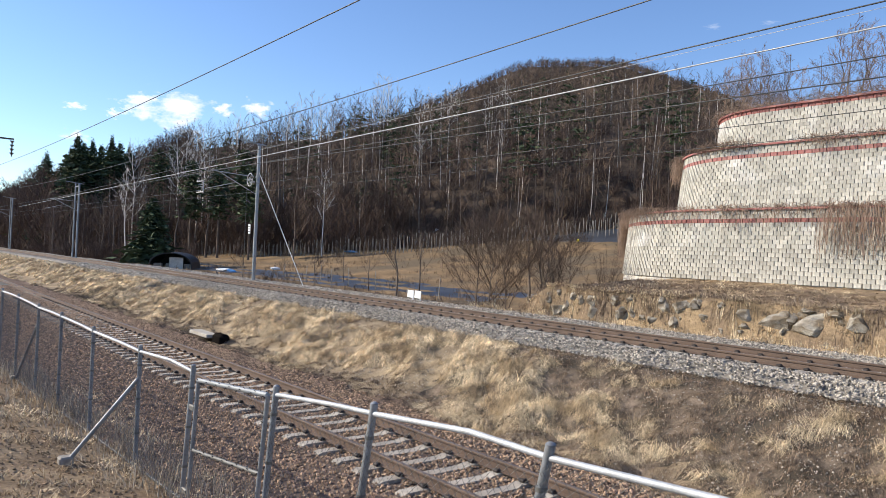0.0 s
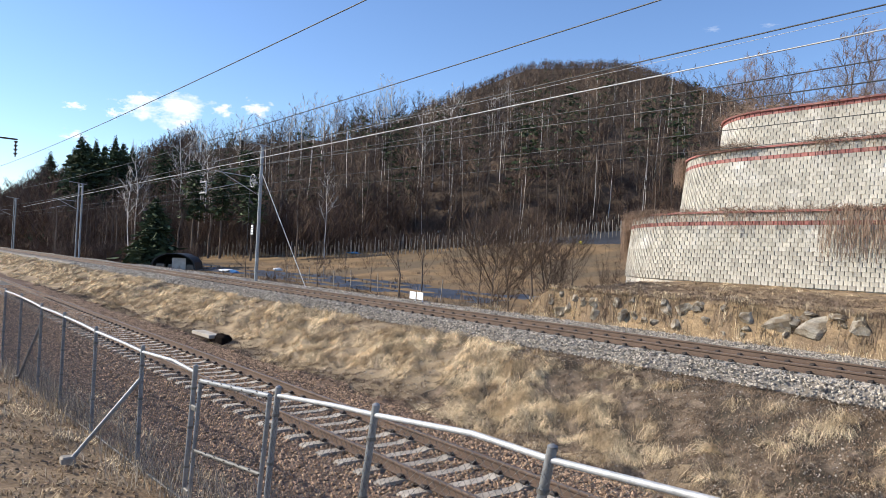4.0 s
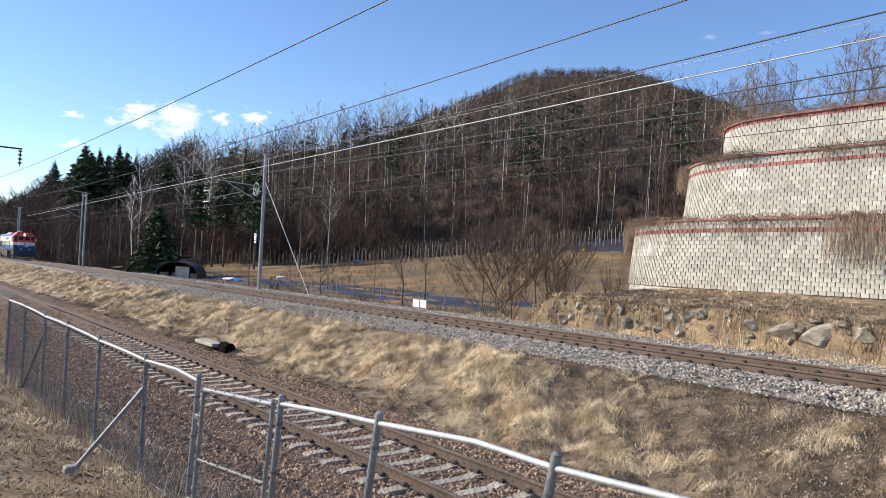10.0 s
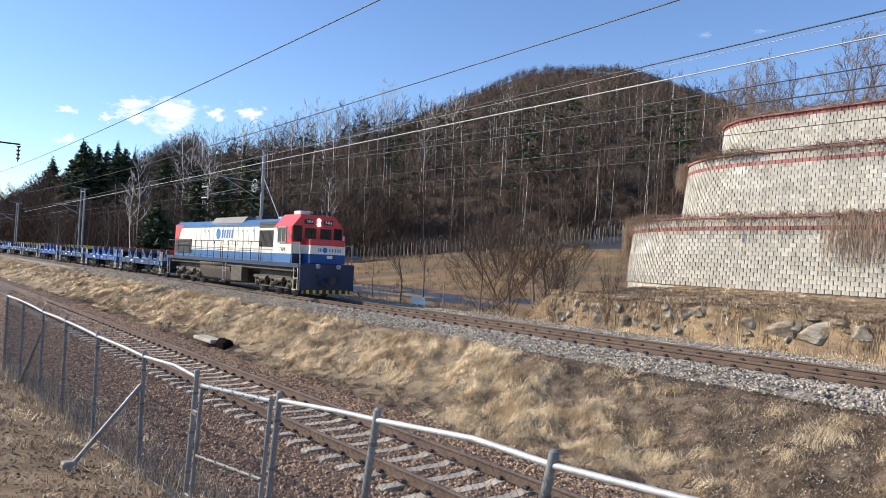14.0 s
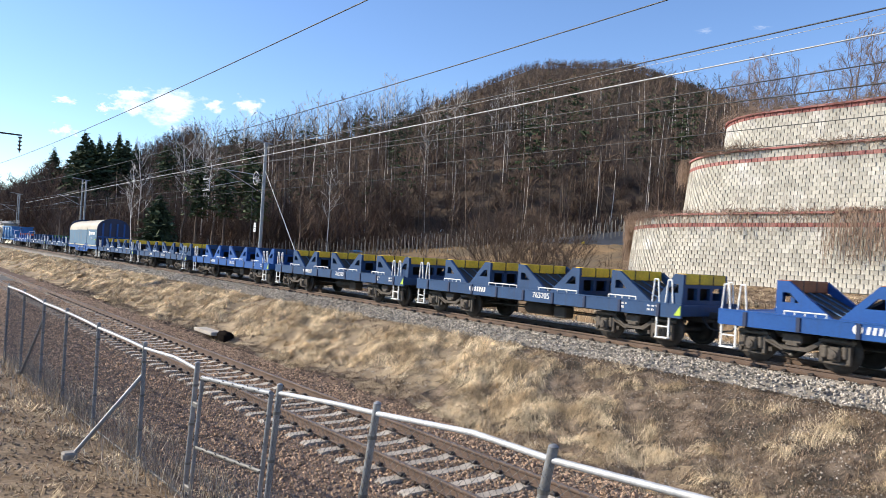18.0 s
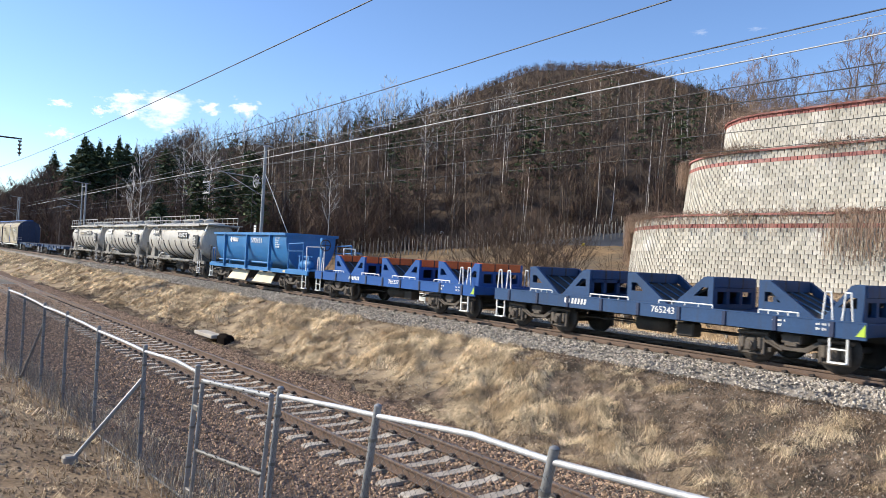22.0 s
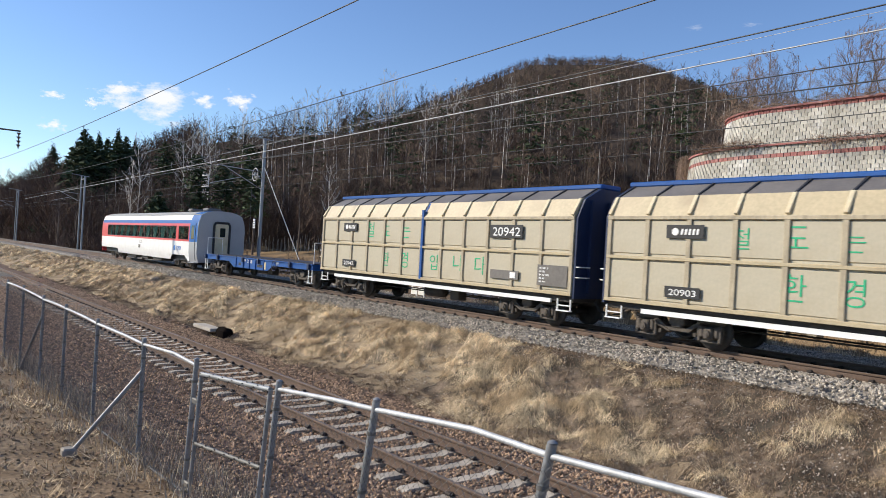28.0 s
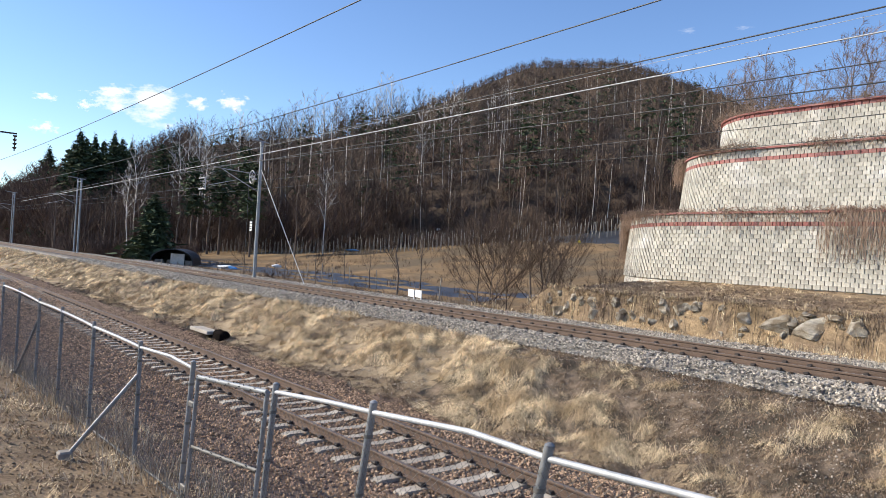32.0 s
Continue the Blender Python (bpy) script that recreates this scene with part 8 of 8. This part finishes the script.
            part("door_window", Geo().box((half + 0.085, 0.05, 2.45), (0.02, 0.34, 0.55), ch=0.02), M_GLASS, door)
            part("gangway_plate", Geo().box((half + 0.2, 0, 0.95), (0.4, 0.9, 0.05)), M_BLACK, end)
        else:
            part("tail_lamp", Geo().box((-half - 0.05, -1.2, 2.95), (0.1, 0.12, 0.12), ch=0.02), M_BLACK, end)
    door = part("entrance_door", strip(0.62, 2.95, 10.5, 11.32, 0.006), M_COACH_BLUE, w, "blue entrance door with a tall window")
    part("door_lower", strip(0.62, 1.77, 10.5, 11.32, 0.009), M_SILVER, door)
    part("door_window", strip(1.95, 2.8, 10.62, 11.1, 0.014), M_GLASS, door)
    part("door_edge", strip(0.62, 2.95, 11.32, 11.36, 0.02), M_BLACK, door)
    part("door_step", Geo().box((10.9, -1.42, 0.5), (1.2, 0.25, 0.05)), M_SILVER, w)
    badge(w, 7.3, -1.502, 1.32, 1.5, M_LOGO_BLUE)
    part("louvre_plate", Geo().box((-0.4, -1.508, 1.22), (0.42, 0.02, 0.24)), M_ROOF_GREY, w, "small grey louvre")
    part("panel_frame", Geo().path([(-0.35, -1.506, 1.46), (-0.35, -1.506, 1.6), (0.2, -1.506, 1.6), (0.2, -1.506, 1.46), (-0.35, -1.506, 1.46)], 0.012, 4), M_ROOF_GREY, w)
    part("underfloor", Geo().box((0, 0, 0.68), (22.8, 2.3, 0.3)), M_BLACK, w)
    for x, l in ((-3.2, 2.4), (0.2, 1.6), (3.2, 2.0)):
        part("equipment_box", Geo().box((x, -0.85, 0.46), (l, 0.8, 0.3), ch=0.03), M_FRAME, w)
    for sgn in (-1, 1):
        coupler(w, sgn * half, sgn)
    for x in (-8.3, 8.2):
        bogie(w, x, "coach")
    TRAIN.append((w, s))


coach(-235.0)


def locomotive(s):
    w = thing("diesel_locomotive", "red, white and blue diesel locomotive with its headlamps lit", "locomotive", at=pose(s, TRACK_Y, 0))
    z_w = 1.6
    for sy in (-1, 1):
        part("frame_side", Geo().box((-0.3, sy * 1.42, 1.49), (19.3, 0.06, 0.2), ch=0.01), M_BLUE_DARK, w, "dark blue frame side")
    part("walkway", Geo().box((-0.3, 0, 1.55), (19.3, 2.84, 0.06)), M_BLUE_DARK, w)
    part("main_frame", Geo().box((-0.3, 0, 1.25), (19.0, 1.6, 0.5)), M_FRAME, w)
    # long hood
    hood = part("hood_lower", Geo().box((-1.75, 0, 1.82), (16.4, 1.84, 0.46)), M_BLUE_LOCO, w, "blue lower hood side")
    part("hood_upper", Geo().box((-1.75, 0, 2.72), (16.4, 1.86, 1.38)), M_CREAM, w, "cream-white hood side")
    part("hood_roof", Geo().prism([(-0.93, 3.42), (-0.93, 3.62), (-0.6, 3.82), (0.6, 3.82), (0.93, 3.62), (0.93, 3.42)], -9.95, 6.45, "x"), M_BLUE_LOCO, w, "blue hood roof")
    part("radiator_hump", Geo().prism([(-0.95, 3.55), (-0.6, 4.02), (0.6, 4.02), (0.95, 3.55)], -3.6, 1.2, "x"), M_ROOF_GREY, w, "dark grey roof fairing")
    part("exhaust", Geo().box((2.0, 0, 3.92), (0.9, 0.6, 0.3), ch=0.04), M_BLACK, w)
    part("roof_fan", Geo().lathe([(3.8, 0.5), (3.95, 0.5), (3.97, 0.3)], "z", 20, cy=5.0), M_BLUE_LIGHT, w)
    part("hood_end", Geo().box((-9.98, 0, 2.62), (0.1, 1.88, 2.06), ch=0.02), M_RED, w, "red rear end of the hood")
    for sy in (-1, 1):
        part("red_corner", Geo().prism([(-9.95, 3.62), (-8.0, 3.62), (-8.9, 3.3), (-9.3, 2.7), (-9.95, 2.7)], sy * 0.945 - 0.006, sy * 0.945 + 0.006), M_RED, w, "curved red corner")
        gr = part("grille", Geo().box((-8.3, sy * 0.95, 2.25), (3.1, 0.04, 0.9)), M_BLACK, w, "black slatted grille")
        for k in range(9):
            part("grille_slat", Geo().box((-8.3, sy * 0.975, 1.86 + k * 0.098), (3.05, 0.02, 0.03), turn=Matrix.Rotation(sy * 0.5, 3, "X")), M_FRAME, gr)
        gr2 = part("grille", Geo().box((4.6, sy * 0.95, 2.78), (1.75, 0.04, 0.85)), M_BLACK, w, "black square grille")
        for k in range(12):
            part("grille_slat", Geo().box((3.82 + k * 0.142, sy * 0.975, 2.78), (0.03, 0.02, 0.83)), M_FRAME, gr2)
        gr3 = part("roof_grille", Geo().box((4.9, sy * 0.9, 3.5), (2.5, 0.1, 0.3)), M_BLACK, w)
        for k in range(4):
            part("grille_slat", Geo().box((4.9, sy * 0.955, 3.39 + k * 0.075), (2.45, 0.02, 0.02)), M_ROOF_GREY, gr3)
        for k in range(13):
            part("hood_door", Geo().box((-6.2 + k * 0.74, sy * 0.94, 2.9), (0.68, 0.02, 0.98), ch=0.008), M_CREAM, w)
            part("door_latch", Geo().box((-6.0 + k * 0.74, sy * 0.958, 3.2), (0.04, 0.02, 0.1)), M_BLACK, w)
    badge(w, -2.6, -0.955, 3.02, 2.7, M_LOGO_BLUE)
    # cab
    sec = [(-1.4, z_w), (-1.4, 3.36), (-0.95, 3.9), (0.95, 3.9), (1.4, 3.36), (1.4, z_w)]
    cab = part("cab", Geo().prism(sec, 6.45, 8.4, "x"), M_RED, w, "red driver's cab")
    part("cab_roof", Geo().prism([(-0.97, 3.88), (-0.9, 3.98), (0.9, 3.98), (0.97, 3.88)], 6.5, 8.3, "x"), M_RED, cab)
    for sy in (-1, 1):
        y = sy * 1.406
        part("cab_side_white", Geo().prism([(6.44, 2.04), (8.42, 2.04), (8.42, 2.5), (7.15, 2.5), (6.75, 3.3), (6.44, 3.3)], y - 0.008, y + 0.008), M_CREAM, cab, "cream flash on the cab side")
        part("cab_side_blue", Geo().box((7.43, y, 1.82), (1.98, 0.018, 0.44)), M_BLUE_LOCO, cab)
        win = part("side_window", Geo().box((7.38, sy * 1.41, 2.95), (0.85, 0.03, 0.72), ch=0.01), M_GLASS, cab)
        part("window_frame", Geo().box((7.38, sy * 1.42, 2.95), (0.05, 0.03, 0.74)).box((7.38, sy * 1.42, 3.32), (0.92, 0.03, 0.05)).box((7.38, sy * 1.42, 2.58), (0.92, 0.03, 0.05)).box((6.94, sy * 1.42, 2.95), (0.05, 0.03, 0.74)).box((7.82, sy * 1.42, 2.95), (0.05, 0.03, 0.74)), M_SILVER, win)
        plate = part("number_board", Geo().box((7.5, sy * 1.42, 2.24), (0.78, 0.02, 0.32)), M_CREAM, cab, "cream number board")
        if sy < 0:
            text_part("7484", 0.22, plate, 7.2, -1.432, 2.14, M_BLACK, "engine_number", 0.6)
        part("mirror", Geo().box((8.3, sy * 1.5, 2.9), (0.05, 0.12, 0.28), ch=0.02), M_WHITE, cab)
    fx = 8.41
    part("front_white", Geo().box((fx, 0, 2.28), (0.02, 2.78, 0.44)), M_CREAM, cab)
    part("front_blue", Geo().box((fx, 0, 1.83), (0.02, 2.78, 0.46)), M_BLUE_DARK, cab)
    for y, ww, hh in ((-1.1, 0.46, 0.75), (-0.42, 0.62, 0.55), (0.42, 0.62, 0.55), (1.1, 0.46, 0.65)):
        fw = part("windscreen", Geo().box((fx + 0.01, y, 3.05), (0.03, ww, hh), ch=0.012), M_GLASS, cab)
        part("wiper", Geo().tube((fx + 0.04, y, 3.3), (fx + 0.04, y + 0.08, 2.95), 0.012, 5), M_BLACK, fw)
    for y in (-0.52, 0.52):
        nb = part("number_board", Geo().box((fx + 0.02, y, 3.64), (0.05, 0.5, 0.22), ch=0.01), M_BLACK, cab, "black number board")
        cu = text_part("7484", 0.15, nb, 0, 0, 0, M_WHITE, "engine_number", 0.36)
        cu.matrix_basis = pose(fx + 0.05, y - 0.18, 3.57, 90, 0, 90) @ Matrix.Diagonal((cu.scale.x, 1, 1, 1))
    for z in (3.72, 3.52):
        part("headlamp", Geo().lathe([(fx + 0.02, 0.1), (fx + 0.06, 0.1), (fx + 0.075, 0.06)], "x", 18, cz=z), M_LAMP, cab, "lit round headlamp")
    part("air_conditioner", Geo().box((7.5, -0.45, 4.08), (0.7, 0.55, 0.2), ch=0.03), M_CREAM, cab, "white roof air conditioner")
    for y in (-0.2, 0.05, 0.3, 0.6):
        part("horn", Geo().lathe([(7.9, 0.04), (8.2, 0.05), (8.35, 0.11)], "x", 12, cy=y, cz=4.1), M_BLACK, cab)
    # short nose
    nose = part("nose_red", Geo().box((8.8, 0.15, 2.62), (0.8, 1.9, 0.36), ch=0.06), M_RED, w, "red-topped short nose")
    part("nose_white", Geo().box((8.8, 0.15, 2.28), (0.8, 1.9, 0.42)), M_CREAM, nose)
    part("nose_blue", Geo().box((8.8, 0.15, 1.86), (0.8, 1.9, 0.44)), M_BLUE, nose)
    mk = Geo()
    for k in (-0.55, -0.45, 0.05, 0.2, 0.35, 0.5, 0.62):
        mk.box((9.206, 0.2 + k, 2.28), (0.006, 0.06, 0.16))
    part("company_mark", mk, M_LOGO_BLUE, nose, "company mark in plain bars")
    part("globe_mark", Geo().tube((9.2, -0.02, 2.28), (9.212, -0.02, 2.28), 0.13, 18), M_LOGO_BLUE, nose)
    part("plate", Geo().box((9.21, 0.25, 1.95), (0.012, 0.3, 0.14)), M_WHITE, nose)
    # pilot
    # Darkened blue paints the shade on this forward face.
    pilot = part("pilot", Geo().box((9.5, 0, 0.99), (0.14, 2.92, 1.26), ch=0.03), M_BLUE_DARK, w, "blue front pilot plate, darkened to carry its shade")
    for y in (-1.0, 1.0):
        part("marker_lamp", Geo().lathe([(9.57, 0.12), (9.64, 0.12), (9.66, 0.05)], "x", 14, cy=y * 0.55, cz=1.5), M_SILVER, pilot)
        part("hose", Geo().path([(9.58, y * 0.55, 1.1), (9.75, y * 0.6, 0.9), (9.7, y * 0.5, 0.6)], 0.03, 6), M_BLACK, pilot)
    part("rail_guard", Geo().box((9.52, 0, 0.3), (0.16, 2.5, 0.2), ch=0.02), M_BLACK, pilot)
    for k in range(7):
        part("warning_stripe", Geo().box((9.606, -1.05 + k * 0.35, 0.3), (0.008, 0.14, 0.17)), M_CAPS["yellow"], pilot)
    coupler(w, 9.5, 1)
    coupler(w, -9.95, -1)
    part("end_plate", Geo().box((-9.95, 0, 1.1), (0.12, 2.8, 0.9)), M_BLUE_DARK, w)
    # rails along the walkway
    for sy in (-1, 1):
        y = sy * 1.4
        for a, b in ((-9.9, -0.2), (0.6, 5.0)):
            rail = part("handrail", Geo().path([(a, y, 1.6), (a, y, 2.6), (b, y, 2.6), (b, y, 1.6)], 0.02, 6).path([(a, y, 2.1), (b, y, 2.1)], 0.014, 5), M_BLACK, w, "black walkway handrail")
            k = a + 1.0
            while k < b - 0.2:
                part("stanchion", Geo().tube((k, y, 1.55), (k, y, 2.6), 0.02, 6), M_BLACK, rail)
                k += 1.05
        part("handrail", Geo().path([(8.5, y, 1.6), (8.5, y, 2.55), (9.3, y, 2.55), (9.4, y, 1.6)], 0.022, 6), M_SILVER, w)
        step_ladder(w, 0.2, 0.42, 0.4, 1.5, y * 1.0, M_SILVER)
        step_ladder(w, 9.0, 0.42, 0.35, 1.5, y, M_DUST_CREAM)
        step_ladder(w, -9.6, 0.42, 0.35, 1.5, y, M_SILVER)
    # tank and air gear
    # Dark skirts and tubes, added only to darken the gap below the frame.
    for sy in (-1, 1):
        part("underframe_piping", Geo().box((-0.3, sy * 1.16, 1.28), (18.2, 0.3, 0.24), ch=0.03).tube((-9.0, sy * 1.34, 1.22), (9.0, sy * 1.34, 1.22), 0.04, 6), M_FRAME, w)
    prof = [(-1.4, 0.95), (-1.42, 1.1), (-1.25, 1.16), (1.25, 1.16), (1.42, 1.1), (1.4, 0.95), (1.2, 0.45), (0.9, 0.28), (-0.9, 0.28), (-1.2, 0.45)]
    part("fuel_tank", Geo().prism(prof, -3.7, 1.0, "x"), M_BOGIE, w, "dusty grey fuel tank")
    part("air_tank", Geo().lathe([(-3.9, 0.1), (-3.85, 0.19), (-0.3, 0.19), (-0.25, 0.1)], "x", 16, cy=-1.2, cz=1.28), M_BOGIE, w)
    part("battery_box", Geo().box((1.9, -1.2, 0.85), (1.5, 0.4, 0.85), ch=0.03), M_BOGIE, w, "dark grey battery box")
    rad = 0.5
    wheel = Geo().lathe([(-0.065, 0.34), (-0.06, rad + 0.028), (-0.03, rad + 0.028), (-0.02, rad), (0.065, rad - 0.005), (0.067, 0.42), (0.03, 0.4), (0.02, 0.16), (0.07, 0.14), (0.07, 0.0)], "y", 30).mesh("wheel", M_WHEEL)
    _, _, box_m, spring_m, axle_m, _, _ = BOGIES["plate"]
    for cx in (-6.5, 6.03):
        fr = Geo()
        for sy in (-1, 1):
            fr.prism([(-2.5, 0.76), (-2.35, 0.88), (2.35, 0.88), (2.5, 0.76), (2.3, 0.74), (-2.3, 0.74)], sy * 1.05 - 0.06, sy * 1.05 + 0.06)
            fr.box((0, sy * 1.08, 0.36), (4.0, 0.05, 0.06))
            for k in (-1.85, 0, 1.85):
                fr.box((k - 0.22, sy * 1.05, 0.5), (0.09, 0.14, 0.4), ch=0.02).box((k + 0.22, sy * 1.05, 0.5), (0.09, 0.14, 0.4), ch=0.02)
            for k in (-0.95, 0.95):
                fr.tube((k - 0.5, sy * 1.14, 0.55), (k + 0.3, sy * 1.14, 0.85), 0.05, 8)
                fr.tube((k - 0.15, sy * 1.18, 0.72), (k + 0.35, sy * 1.18, 0.72), 0.13, 12)
        # The upper box is added to close the light gap over the bogie.
        fr.box((0, 0, 0.8), (4.4, 1.9, 0.2)).box((0, 0, 1.0), (3.6, 2.1, 0.3), ch=0.03)
        b = part("bogie", fr, M_BOGIE, w, at=pose(cx, 0, 0))
        for k in (-1.85, 0, 1.85):
            part("axle", axle_m, None, b, at=pose(k, 0, rad))
            for sy, turn in ((-1, 0), (1, 180)):
                part("wheel", wheel, None, b, at=pose(k, sy * 0.755, rad, 0, 0, turn))
                part("axle_box", box_m, None, b, at=pose(k, sy * 1.08, rad - 0.03, 0, 0, turn))
                for d in (-0.2, 0.2):
                    part("spring", spring_m, None, b, at=pose(k + d, sy * 1.1, 0.6))
                part("brake_cylinder", Geo().lathe([(k + 0.42, 0.04), (k + 0.44, 0.11), (k + 0.7, 0.11), (k + 0.72, 0.04)], "x", 12, cy=sy * 1.16, cz=0.72), M_BOGIE, b)
                part("sand_pipe", Geo().path([(k + 0.5, sy * 1.0, 0.8), (k + 0.45, sy * 0.9, 0.15)], 0.02, 5), M_BOGIE, b)
    TRAIN.append((w, s))


locomotive(94.2)


def motions():
    """The train passes at a steady pace."""
    for ob, s in TRAIN:
        walk(ob, [(t, pose(s + SPEED * (t - 20.0), TRACK_Y, 0)) for t in (0.0, 16.0, 32.0)])
    for ob, p, turn, size in CLOUDS:
        left = Vector((-p.y, p.x, 0)).normalized()
        if left.x > 0:
            left = -left
        walk(ob, [(t, Matrix.Translation(p + left * 2.9 * t) @ turn) for t in (0.0, 16.0, 32.0)])


motions()
